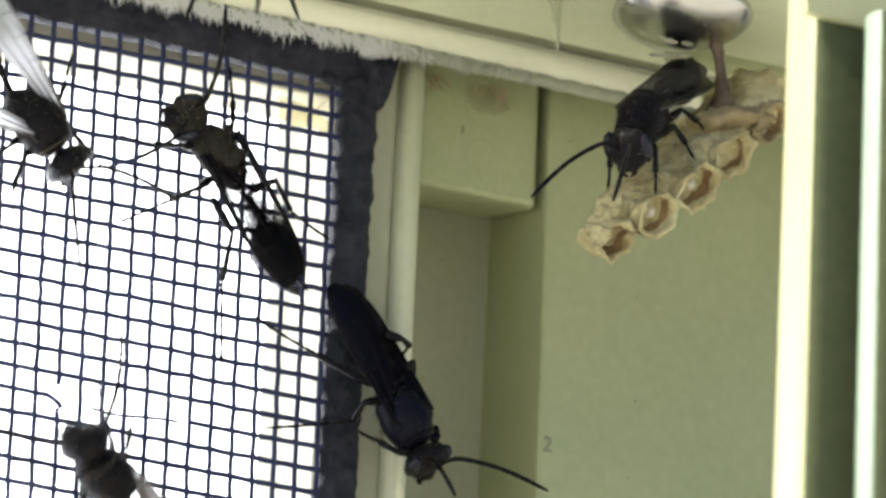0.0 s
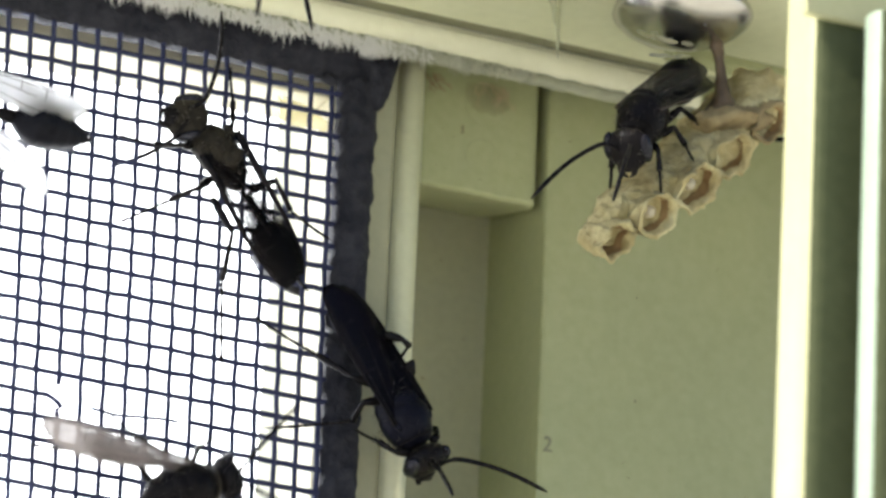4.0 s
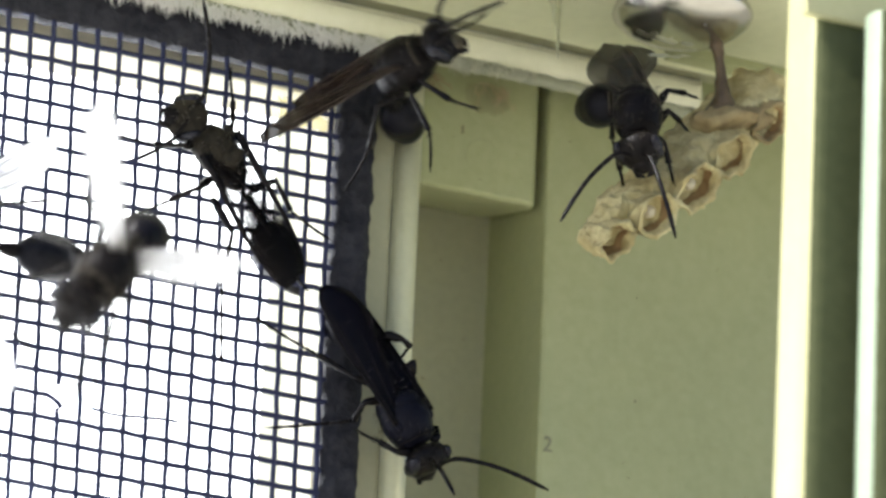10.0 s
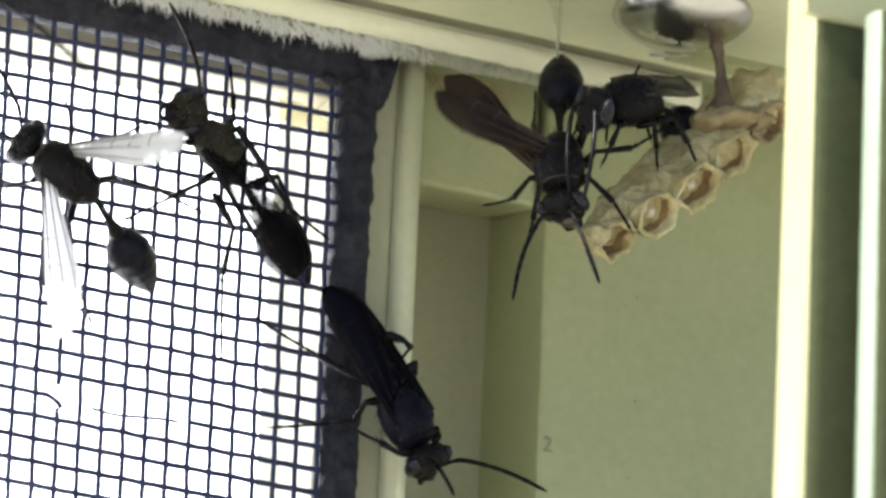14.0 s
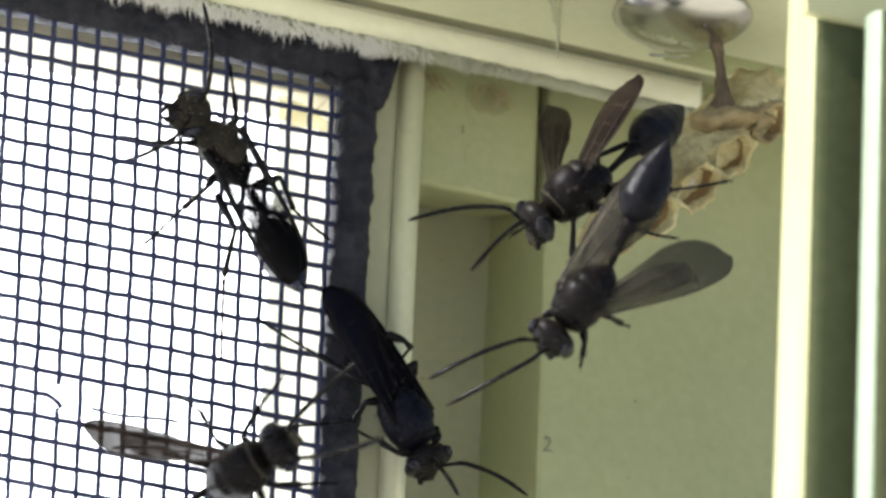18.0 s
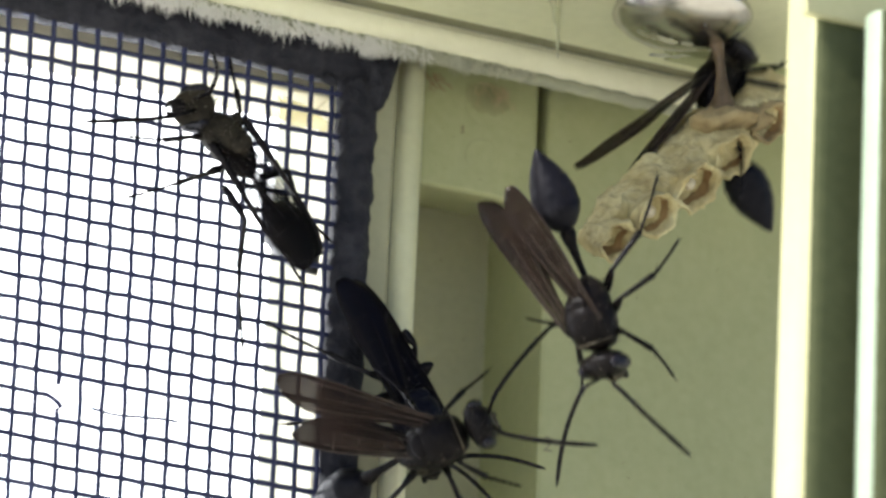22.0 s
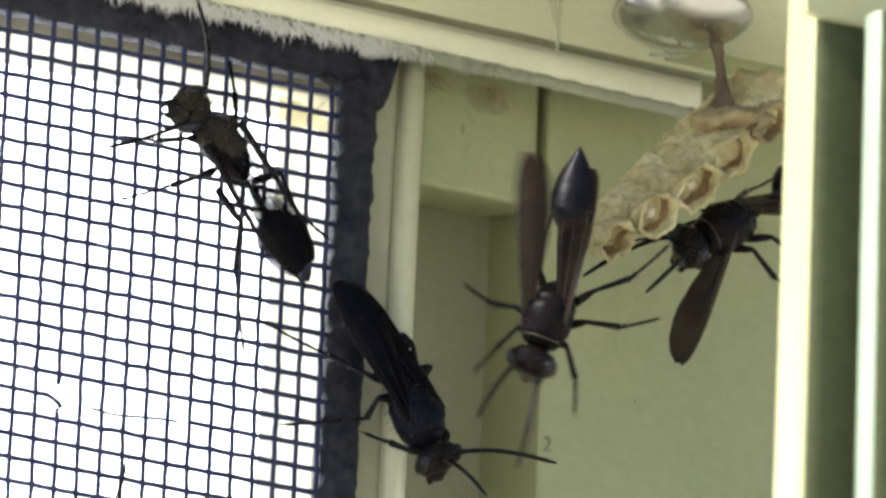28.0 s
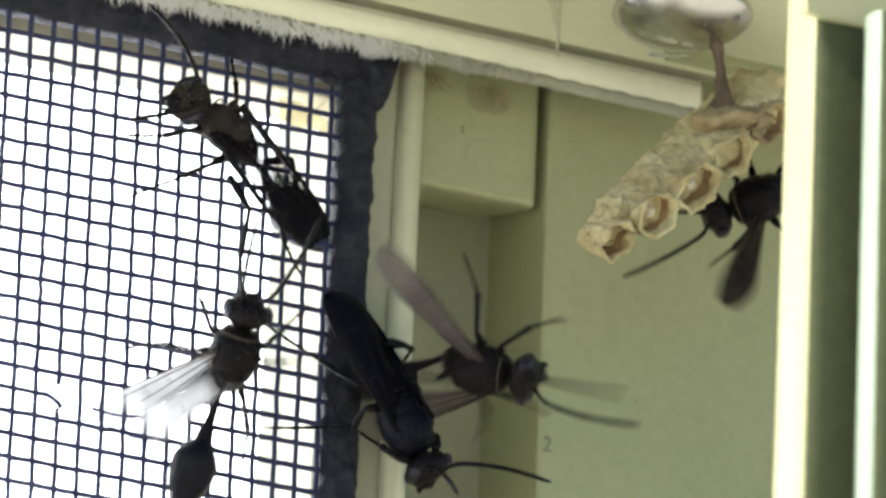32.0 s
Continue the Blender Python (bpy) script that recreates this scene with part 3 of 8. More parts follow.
def cell(mouth, radius, length, seed):
    """A six-sided paper tube that widens to a frayed, lipped rim; its back is rounded and closed."""
    bm = bmesh.new()
    n = 44
    turn = rng.uniform(-0.15, 0.15)

    def ring(h, r, fray):
        out = []
        for k in range(n):
            a = k * math.tau / n
            hexed = r * (1 + 0.05 * math.cos(6 * (a + turn)))
            ragged = noise.noise(Vector((math.cos(a) * 2.2, math.sin(a) * 2.2, seed))) * 0.5 + abs(noise.noise(Vector((math.cos(a) * 6, math.sin(a) * 6, seed)))) * 0.7
            p = mouth + MOUTH * (h - length + fray * ragged)
            out.append(bm.verts.new(p + hexed * (math.cos(a) * 1.10 * ALONG + math.sin(a) * 0.80 * ACROSS)))
        return out
    rows = [ring(0.0, 0.30 * radius, 0), ring(0.10, 0.62 * radius, 0), ring(0.45, 0.82 * radius, 0)]
    steps = max(4, int(length / 0.2))
    for s in range(1, steps):
        h = 0.45 + (length - 0.45) * s / steps
        swell = 0.84 + 0.16 * s / steps + 0.030 * math.sin(s * 2.1 + seed)
        rows.append(ring(h, radius * swell, 0.10))
    rows += [ring(length * 0.99, radius * 1.08, 0.40), ring(length + 0.05, radius * 0.99, 0.45), ring(length - 0.05, radius * 0.84, 0.42)]
    outer = len(rows)
    rows += [ring(length - 0.5, radius * 0.80, 0.15), ring(length - 1.5, radius * 0.74, 0), ring(length - 2.1, radius * 0.5, 0), ring(length - 2.2, radius * 0.2, 0)]
    for j, (r, q) in enumerate(zip(rows, rows[1:])):
        for k in range(n):
            f = bm.faces.new((r[k], r[(k + 1) % n], q[(k + 1) % n], q[k]))
            # cell insides: brown paper, with the shade inside put into the colour too
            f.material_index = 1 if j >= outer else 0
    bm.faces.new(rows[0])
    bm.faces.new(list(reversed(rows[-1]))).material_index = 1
    for v in bm.verts:
        v.co += 0.24 * noise.noise_vector(v.co * 1.1) + 0.17 * noise.noise_vector(v.co * 2.4) + 0.07 * noise.noise_vector(v.co * 6.0)
    return bm


def comb_mouth(c):
    """Middle of the mouth of cell c, counted from the tip."""
    return Vector((25.2 + 2.85 * c, -13.0, 1.33 + 2.25 * c + 0.10 * c * (c - 1))) - NEST


def comb_length(c):
    return 2.8 + 1.6 * c - 0.20 * c * c


for k in range(5):
    wide = (1.36, 1.62, 1.72, 1.6, 1.5)[k]
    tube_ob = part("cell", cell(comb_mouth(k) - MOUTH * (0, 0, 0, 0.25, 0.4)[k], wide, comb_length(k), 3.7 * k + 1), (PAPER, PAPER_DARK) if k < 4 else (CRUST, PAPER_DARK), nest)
    if k in (1, 2):
        bm = bmesh.new()
        ball(bm, comb_mouth(k) - MOUTH * 1.0 + ALONG * 0.1, (0.46, 0.45, 0.42))
        for v in bm.verts:
            v.co += 0.06 * noise.noise_vector(v.co * 2.2)
        part("grub", bm, GRUB, tube_ob, "whitish larva in its cell")
# the shared walls between the cells, crusted with chewed fibre
bm = bmesh.new()
rings = []
for c in np.linspace(-0.32, 4.7, 130):
    long = comb_length(c) - 1.05
    mid = comb_mouth(c) - MOUTH * (1.05 + long / 2)
    taper = min(1.0, 0.30 + (c + 0.32) * 0.95) * (1.0 - 0.05 * math.cos(math.tau * c))
    ring = []
    for k in range(64):
        a = k * math.tau / 64
        u, w = math.cos(a), math.sin(a)
        round_off = (abs(u) ** 3.2 + abs(w) ** 3.2) ** (-1 / 3.2)
        p = mid + MOUTH * (u * round_off * long / 2 * (0.8 + 0.2 * taper)) + ACROSS * (w * round_off * 1.55 * taper * (1 + 0.10 * u))
        p += 0.28 * noise.noise_vector(p * 0.8) + 0.22 * noise.noise_vector(p * 1.9) + 0.08 * noise.noise_vector(p * 4.5)
        ring.append(bm.verts.new(p))
    rings.append(ring)
for r, q in zip(rings, rings[1:]):
    for k in range(64):
        bm.faces.new((r[k], r[(k + 1) % 64], q[(k + 1) % 64], q[k]))
bm.faces.new(rings[0]), bm.faces.new(list(reversed(rings[-1])))
part("comb_wall", bm, PAPER, nest, "crusted paper walls between the cells")
bm = bmesh.new()
tube(bm, curve_points([(0.45, 0.3, -0.7), (0.3, 0.2, 0.0), (0.2, 0.0, 0.7), (0.1, 0.0, 1.7), (-0.05, 0.0, 3.0), (-0.3, 0.05, 4.3), (-0.4, 0.1, 5.1)], 4),
     [1.5, 1.45, 1.36, 1.22, 1.06, 0.92, 0.80, 0.70, 0.61, 0.54, 0.48, 0.43, 0.39, 0.36, 0.34, 0.33, 0.33, 0.34, 0.37, 0.42, 0.50, 0.64, 0.84, 1.08, 1.4], 16)
for v in bm.verts:
    v.co += 0.10 * noise.noise_vector(v.co * 1.7) + 0.05 * noise.noise_vector(v.co * 4.0)
part("stalk", bm, STALK, nest, "dark brown glossy stalk")
# brown crust where the stalk spreads over the oldest cells
bm = bmesh.new()
ball(bm, (0, 0, 0), (1, 1, 1), 36, 20)
for v in bm.verts:
    p = v.co.copy()
    v.co = Vector((1.2, 0.2, -0.9)) + p.x * 3.3 * Vector((0.97, 0.1, 0.22)) + p.y * 1.9 * Vector((0, 1, 0)) + p.z * 0.95 * Vector((-0.2, 0, 0.97))
    v.co += 0.40 * noise.noise_vector(v.co * 0.8) + 0.25 * noise.noise_vector(v.co * 2.2) + 0.12 * noise.noise_vector(v.co * 6.0)
part("crust", bm, CRUST, nest, "brown crusted root of the comb")


# ---- the wasps ----
BODY_ROWS = [(2.25, 0.55, 0.6, -0.25), (2.05, 1.05, 1.05, -0.15), (1.6, 1.36, 1.38, 0.0), (1.0, 1.56, 1.62, 0.06), (0.3, 1.62, 1.74, 0.10), (-0.25, 1.55, 1.68, 0.08),
             (-0.42, 1.44, 1.55, 0.04), (-0.62, 1.46, 1.54, 0.0), (-1.0, 1.38, 1.42, -0.05), (-1.25, 1.22, 1.25, -0.1), (-1.6, 1.12, 1.12, -0.2), (-2.0, 0.86, 0.85, -0.3), (-2.35, 0.42, 0.45, -0.4), (-2.45, 0.2, 0.2, -0.42)]
STANCE = {
    "front": (1.3, 0.7, -1.1, [(1.3, 1.7, 0.7), (2.5, 2.8, -1.0), (4.2, 3.7, -1.75)]),
    "middle": (0.1, 0.8, -1.3, [(-0.1, 2.2, 0.9), (-0.7, 4.1, -0.9), (-1.8, 6.2, -1.5)]),
    "hind": (-1.2, 0.7, -1.2, [(-2.4, 1.9, 1.0), (-4.6, 3.4, -0.6), (-7.8, 4.5, -1.6)]),
}


def limb(root, points, name, body, thick):
    """A leg: thigh and shin as one part, the foot under it."""
    a, b, c = [Vector(p) for p in points]
    bm = bmesh.new()
    tube(bm, [Vector((0, 0, 0)), a * 0.12, a * 0.3, a * 0.7, a * 0.94, a, a + (b - a) * 0.06, a + (b - a) * 0.3, a + (b - a) * 0.75, b * 0.97 + a * 0.03, b],
         [0.22 * thick, 0.26 * thick, 0.30 * thick, 0.26 * thick, 0.19 * thick, 0.15 * thick, 0.15 * thick, 0.17 * thick, 0.20 * thick, 0.22 * thick, 0.12 * thick], 8)
    for q in (-1, 1):
        side = (b - a).cross(a).normalized() * 0.12 * q
        tube(bm, [b, b + (c - b).normalized() * 0.5 + side * 2.2], [0.05, 0.012], 5)
    leg = part("leg", bm, LIMB, body, at=root)
    bm = bmesh.new()
    pts, rad = [], []
    for k in range(5):
        u, v = b + (c - b) * k / 5 - b, b + (c - b) * (k + 1) / 5 - b
        sag = Vector((0, 0, -0.10 * math.sin(math.pi * k / 5)))
        pts += [u + sag, u * 0.25 + v * 0.75 + sag]
        rad += [0.085, 0.12]
    pts.append(c - b)
    rad.append(0.06)
    tube(bm, pts, rad, 6)
    for q in (-1, 1):
        end = c - b
        tube(bm, [end, end + (c - b).normalized() * 0.25 + Vector((0.12 * q, 0.12 * q, -0.12))], [0.05, 0.015], 4)
    part("foot", bm, LIMB, leg, at=b)
    return leg


def wing_mesh(length, width, curl, hooked, bold=1.0):
    """A thin membrane with real thickness, pointing backwards along -x from its root."""
    bm = bmesh.new()
    n, m = 18, 6
    sheets = []
    for lift in (0.016, -0.016):
        grid = []
        for a in range(n + 1):
            s = a / n
            chord = 0.30 + 0.70 * min(1.0, s / 0.62) ** 1.15
            if s > 0.70:
                chord *= max(0.10, math.sqrt(max(0.0, 1 - ((s - 0.70) / 0.305) ** 2)))
            lead, trail = width * 0.32 * chord ** 0.7, -width * 0.68 * chord
            row = []
            for b in range(m + 1):
                w = lead + (trail - lead) * b / m
                z = curl * math.sin(math.pi * b / m) * (0.25 + s) + 0.05 * math.sin(9 * s + b) - hooked * s * s
                row.append(bm.verts.new((-length * s, w, z + lift)))
            grid.append(row)
        sheets.append(grid)
    for g in sheets:
        for a in range(n):
            for b in range(m):
                bm.faces.new((g[a][b], g[a + 1][b], g[a + 1][b + 1], g[a][b + 1]))
    up, dn = sheets
    for a in range(n):
        bm.faces.new((up[a][0], up[a + 1][0], dn[a + 1][0], dn[a][0]))
        bm.faces.new((up[a][m], up[a + 1][m], dn[a + 1][m], dn[a][m]))
    for b in range(m):
        bm.faces.new((up[0][b], up[0][b + 1], dn[0][b + 1], dn[0][b]))
        bm.faces.new((up[n][b], up[n][b + 1], dn[n][b + 1], dn[n][b]))
    vein = bmesh.new()
    for b, stop, r in ((0, n, 0.085), (1, n - 4, 0.05), (3, n - 6, 0.045), (5, n - 5, 0.04)):
        tube(vein, [up[a][b].co + Vector((0, 0, 0.01)) for a in range(0, stop + 1)], [(bold if b == 0 else 1.0) * r * (1.15 - 0.8 * a / n) for a in range(0, stop + 1)], 5)
    for a in (7, 10, 13):
        tube(vein, [up[a][b].co + Vector((0, 0, 0.01)) for b in range(0, 4)], 0.03, 4)
    return bm, vein


def mirrored(bm):
    for v in bm.verts:
        v.co.y = -v.co.y
    return bm


def wasp(label, wing_skin=None, legs=None, stance=1.0, thick=1.0, lined=True, broad=2.2, slim=1.0, narrow=1.0, full=1.0):
    """One paper wasp, head along +x, back along +z, its middle at the origin. Returns the thing and its moving parts."""
    body = new("paper_wasp")
    tagged(body, label, "wasp", "wasps on the nest and screen")
    got = {"body": body, "legs": [], "ends": [], "steps": {}}
    bm = bmesh.new()
    lathe(bm, [(x, w * slim, h * slim, z) for x, w, h, z in BODY_ROWS])
    ball(bm, (-0.55, 0, 1.38), (0.55, 0.85, 0.34))
    ball(bm, (0.75, 1.15, 0.95), (0.42, 0.30, 0.28)), ball(bm, (0.75, -1.15, 0.95), (0.42, 0.30, 0.28))
    part("thorax", bm, {WING_DARK: SHELL_BLUE, WING_REST: SHELL_BROWN}.get(wing_skin, SHELL), body)
    bm = bmesh.new()
    dice = random.Random(len(scene.objects))
    for _ in range(220):
        x = dice.uniform(-2.1, 4.1)
        a = dice.uniform(0, math.tau)
        wide = 1.45 if x < 2.2 else 1.25
        if 2.0 < x < 2.5:
            continue
        taper = math.sqrt(max(0.05, 1 - (abs(x + 0.0) / 2.9) ** 2)) if x < 2.2 else math.sqrt(max(0.1, 1 - (abs(x - 3.1) / 1.25) ** 2))
        out = Vector((dice.gauss(0.0, 0.35), math.cos(a), math.sin(a))).normalized()
        root = Vector((x, wide * taper * math.cos(a), (1.5 if x < 2.2 else 1.15) * taper * math.sin(a)))
        tube(bm, [root, root + out * dice.uniform(0.30, 0.62)], [0.022, 0.006], 3)
    tagged(part("hair", bm, DOWN, body, "short pale body hair"), kind="stuff")
    bm = bmesh.new()
    tube(bm, [(1.72 + 0.22 * math.sin(a), 1.27 * math.cos(a), 0.02 + 1.30 * math.sin(a)) for a in np.linspace(0.1, math.pi - 0.1, 20)], 0.06, 6)
    part("collar", bm, PALE if lined else SHELL, body, "dull yellow collar line" if lined else "raised black collar")
    # head with eyes, jaws and feelers
    bm = bmesh.new()
    lathe(bm, [(0.98, 0.35, 0.6, -0.35), (0.86, 0.85, 1.05, -0.3), (0.58, 1.25, 1.34, -0.18), (0.2, 1.48, 1.38, -0.06), (-0.2, 1.46, 1.26, 0.0), (-0.5, 1.2, 1.0, 0.05), (-0.74, 0.55, 0.55, 0.0), (-0.85, 0.25, 0.25, 0)])
    head = part("head", bm, SHELL_BROWN if wing_skin is WING_REST else HEAD, body, at=(3.1, 0, -0.15))
    got["head"] = head
    for q in (1, -1):
        bm = bmesh.new()
        ball(bm, (0.22, 1.22 * q, 0.05), (0.52, 0.42, 1.02), 16, 12)
        part("eye", bm, EYE_SKIN, head)
        bm = bmesh.new()
        tube(bm, [(0.72, 0.5 * q, -1.0), (0.95, 0.42 * q, -1.45), (0.85, 0.08 * q, -1.8)], [0.26, 0.2, 0.06], 7)
        part("jaw", bm, HEAD, head)
        bm = bmesh.new()
        pts = curve_points([(0, 0, 0), (0.55, 0.45 * q, 0.75), (1.15, 0.9 * q, 0.95), (2.9, 1.75 * q, 1.0), (4.6, 2.45 * q, 0.75), (6.4, 3.1 * q, 0.3)], 5)
        tube(bm, pts, [0.12] * 6 + [0.145 + 0.02 * (k % 2) for k in range(len(pts) - 9)] + [0.14, 0.12, 0.06], 7)
        got["feeler_l" if q > 0 else "feeler_r"] = part("antenna", bm, LIMB, head, at=(0.85, 0.38 * q, 0.25))
    bm = bmesh.new()
    ball(bm, (0.9, 0, -0.85), (0.24, 0.62, 0.55))
    part("face_plate", bm, PALE if wing_skin is WING else HEAD, head, "dull yellowish face plate")
    # waist and abdomen
    bm = bmesh.new()
    lathe(bm, [(x, r * narrow, r * narrow, z) for x, r, z in ((0.15, 0.20, 0), (-0.3, 0.21, 0), (-1.2, 0.235, 0.05), (-2.0, 0.305, 0.07), (-2.65, 0.46, 0.03), (-3.05, 0.52, 0), (-3.3, 0.4, 0))], 12)
    waist = part("waist", bm, SHELL, body, at=(-2.3, 0, -0.42))
    got["waist"] = waist
    rows = [(0.1, 0.3, 0.3, 0), (-0.35, 0.85, 0.85, -0.02), (-0.95, 1.26, 1.24, -0.05)]
    for x, r in ((-1.6, 1.5), (-2.5, 1.47), (-3.35, 1.24), (-4.1, 0.88), (-4.75, 0.48)):
        rows += [(x, r, r, -0.06), (x - 0.08, r * 0.955, r * 0.955, -0.06)]
    rows += [(-5.25, 0.16, 0.16, -0.08), (-5.4, 0.05, 0.05, -0.08)]
    bm = bmesh.new()
    lathe(bm, [(x * (0.35 + 0.65 * full), r * full, h * full, z) for x, r, h, z in rows], 20)
    got["abdomen"] = part("abdomen", bm, BELLY, waist, "dull black drop-shaped abdomen", at=(-3.15, 0, 0))
    # wings, the front pair folded lengthwise over the hind pair
    for q, key in ((1, "wing_l"), (-1, "wing_r")):
        skin, veins = wing_mesh(10.0, broad, 0.34, 0.25, 3.0 if wing_skin is WING_REST else 1.0)
        if q < 0:
            mirrored(skin), mirrored(veins)
        fore = part("wing", skin, wing_skin or WING, body, "smoky brown folded wing", at=(0.7, 1.1 * q, 1.05))
        part("vein", veins, LIMB if wing_skin in (WING_DARK, WING_REST) else VEIN, fore)
        skin, veins = wing_mesh(6.6, 1.7, -0.15, 0.1)
        if q < 0:
            mirrored(skin), mirrored(veins)
        hind = part("hind_wing", skin, wing_skin or WING, fore, at=(-0.8, -0.15 * q, -0.16))
        veins.free()
        fore.rotation_euler = (0, radians(4), radians(-8 * q))
        got[key] = fore
    for q in (1, -1):
        for k, name in enumerate(("front", "middle", "hind")):
            if legs:
                root, pts = legs[(q, name)]
                pts = [Vector(p) - Vector(root) for p in pts]
            else:
                x, y, z, pts = STANCE[name]
                root = (x, y * q, z)
                pts = [Vector((px * stance, py * q, pz)) - Vector((0, 0.7 * q, 0)) - Vector((x * stance, 0, 0)) for px, py, pz in pts]
            got["legs"].append(limb(root, pts, name, body, thick))
            got["ends"].append(Vector(pts[2]) * MM)
    return got


def mm(x, y, z, rx=0, ry=0, rz=0):
    """A pose in millimetres from the window corner."""
    return pose(x * MM, y * MM, Z0 + z * MM, rx, ry, rz)


def jt(x, y, z, rx=0, ry=0, rz=0):
    """A joint's pose on its wasp, in millimetres."""
    return pose(x * MM, y * MM, z * MM, rx, ry, rz)


def stride(one, times, swing, phase):
    """The legs of a walking wasp swing to and fro in two sets of three."""
    for k, leg in enumerate(one["legs"]):
        home = leg.location.copy()
        rows = []
        for n, t in enumerate(times):
            a = swing * (1 if (n + k + k // 3) % 2 else -1) * (0.6 + 0.4 * math.sin(phase + 2.3 * n + k))
            rows.append((t, Matrix.Translation(home) @ pose(0, 0, 0, 0.4 * a * math.sin(n + k), 0, a)))
        walk(leg, rows)


def sit(one, rows):
    """Keys a wasp that stays where it is: its body shifts while its feet keep their hold; one["steps"] names feet set down anew."""
    walk(one["body"], rows)
    first = rows[0][1]
    for k, leg in enumerate(one["legs"]):
        root = leg.location.copy()
        end = root + one["ends"][k]
        keyed = []
        for t, m in rows:
            hold = first @ end
            for t0, x, y, z in one["steps"].get(k, ()):
                if t >= t0:
                    hold = Vector((x * MM, y * MM, Z0 + z * MM))
            turn = (end - root).rotation_difference(m.inverted() @ hold - root)
            keyed.append((t, Matrix.Translation(root) @ turn.to_matrix().to_4x4()))
        walk(leg, keyed)


LEGS_RESTING = {
    (1, "front"): ((1.28, 0.6, -0.36), [(2.01, 1.68, 0.07), (3.21, 2.5, -1.3), (4.96, 3.55, -2.05)]),
    (1, "middle"): ((-0.75, 1.35, -0.4), [(-0.75, 2.71, 0.32), (-0.22, 4.16, -1.16), (0.61, 7.28, -2.1)]),
    (1, "hind"): ((-1.81, 2.07, -0.42), [(-4.29, 2.85, 0.34), (-6.26, 4.7, -1.28), (-10.24, 7.73, -2.34)]),
    (-1, "front"): ((1.14, -1.53, -0.19), [(1.11, -2.13, -0.0), (2.4, -3.96, -1.39), (4.23, -5.76, -2.17)]),
    (-1, "middle"): ((-2.8, -0.34, -0.47), [(-3.33, -2.0, 0.2), (-5.44, -2.28, -1.35), (-8.29, -3.77, -2.43)]),
    (-1, "hind"): ((-2.91, -0.14, -0.67), [(-5.61, 0.01, -1.13), (-7.97, 0.17, -1.88), (-10.05, -0.25, -2.43)]),
}
LEGS_DARK = {
    (-1, "front"): ((2.35, -0.65, -0.24), [(2.01, -1.72, -0.03), (0.78, -1.93, -0.84), (-0.62, -2.58, -1.45)]),
    (-1, "middle"): ((-1.28, -0.75, 0.39), [(-1.54, -2.53, 0.95), (-1.09, -3.01, -0.57), (-3.05, -7.78, -1.69)]),
    (-1, "hind"): ((-2.42, -0.89, 0.58), [(-3.24, -2.28, 1.06), (-5.94, -3.04, -0.34), (-9.94, -5.11, -1.07)]),
    (1, "front"): ((2.2, 0.95, -0.13), [(2.19, 1.49, 0.1), (1.53, 1.87, -0.38), (0.62, 1.84, -0.83)]),
    (1, "middle"): ((-2.47, 1.5, 0.71), [(-2.66, 2.04, 1.18), (-2.18, 1.98, 0.48), (-1.28, 2.41, -0.47)]),
    (1, "hind"): ((-5.06, 1.19, 1.15), [(-4.25, 1.99, 1.45), (-3.83, 2.59, 0.8), (-3.49, 1.97, 0.1)]),
}

LEGS_TUCKED = {(q, name): (root, [(x, y * q, z) for x, y, z in pts]) for q in (1, -1) for name, root, pts in (
    ("front", (1.3, 0.7 * q, -1.1), ((2.2, 1.6, -0.9), (2.7, 1.7, -2.2), (3.2, 1.8, -3.3))),
    ("middle", (0.1, 0.8 * q, -1.3), ((-0.1, 1.9, -0.7), (-0.5, 2.3, -2.3), (-0.9, 2.5, -3.6))),
    ("hind", (-1.2, 0.7 * q, -1.2), ((-2.2, 1.7, -0.6), (-3.4, 2.1, -2.2), (-4.4, 2.3, -3.7))))}
resting = wasp("dark brown paper wasp resting on the insect screen", WING_REST, LEGS_RESTING, thick=1.0, lined=False, broad=2.8, slim=0.84, narrow=0.52, full=1.12)
resting["steps"] = {1: ((17, -1.75, -0.4, -0.07), (20.2, -3.22, -0.4, 2.68)), 2: ((21.5, 5.13, -0.4, -5.24),)}
resting["head"].rotation_euler = (0, radians(-50), radians(49))
dark = wasp("black paper wasp sitting head down on the rubber edging", WING_DARK, LEGS_DARK, thick=1.1, lined=False, broad=3.0)
keeper = wasp("black paper wasp sitting on the nest stalk", WING_GREY, LEGS_TUCKED, lined=False, broad=3.3)
rover = wasp("black paper wasp with brown wings walking between nest and screen", WING)
climber = wasp("black paper wasp climbing from the screen to the nest", WING)
visitor = wasp("black paper wasp visiting the paper nest", WING)
walker = wasp("backlit black paper wasp with glare-whitened wings walking on the screen", WING_GLARE)
stroller = wasp("backlit black paper wasp with glare-paled brown wings on the lower screen", WING_HAZE)
follower = wasp("backlit black paper wasp following up the screen", WING_GLARE)
flier = wasp("paper wasp with reddish wings passing under the lip", WING)
passer = wasp("black paper wasp flying past with blurred glare-whitened wings", WING_GLARE)


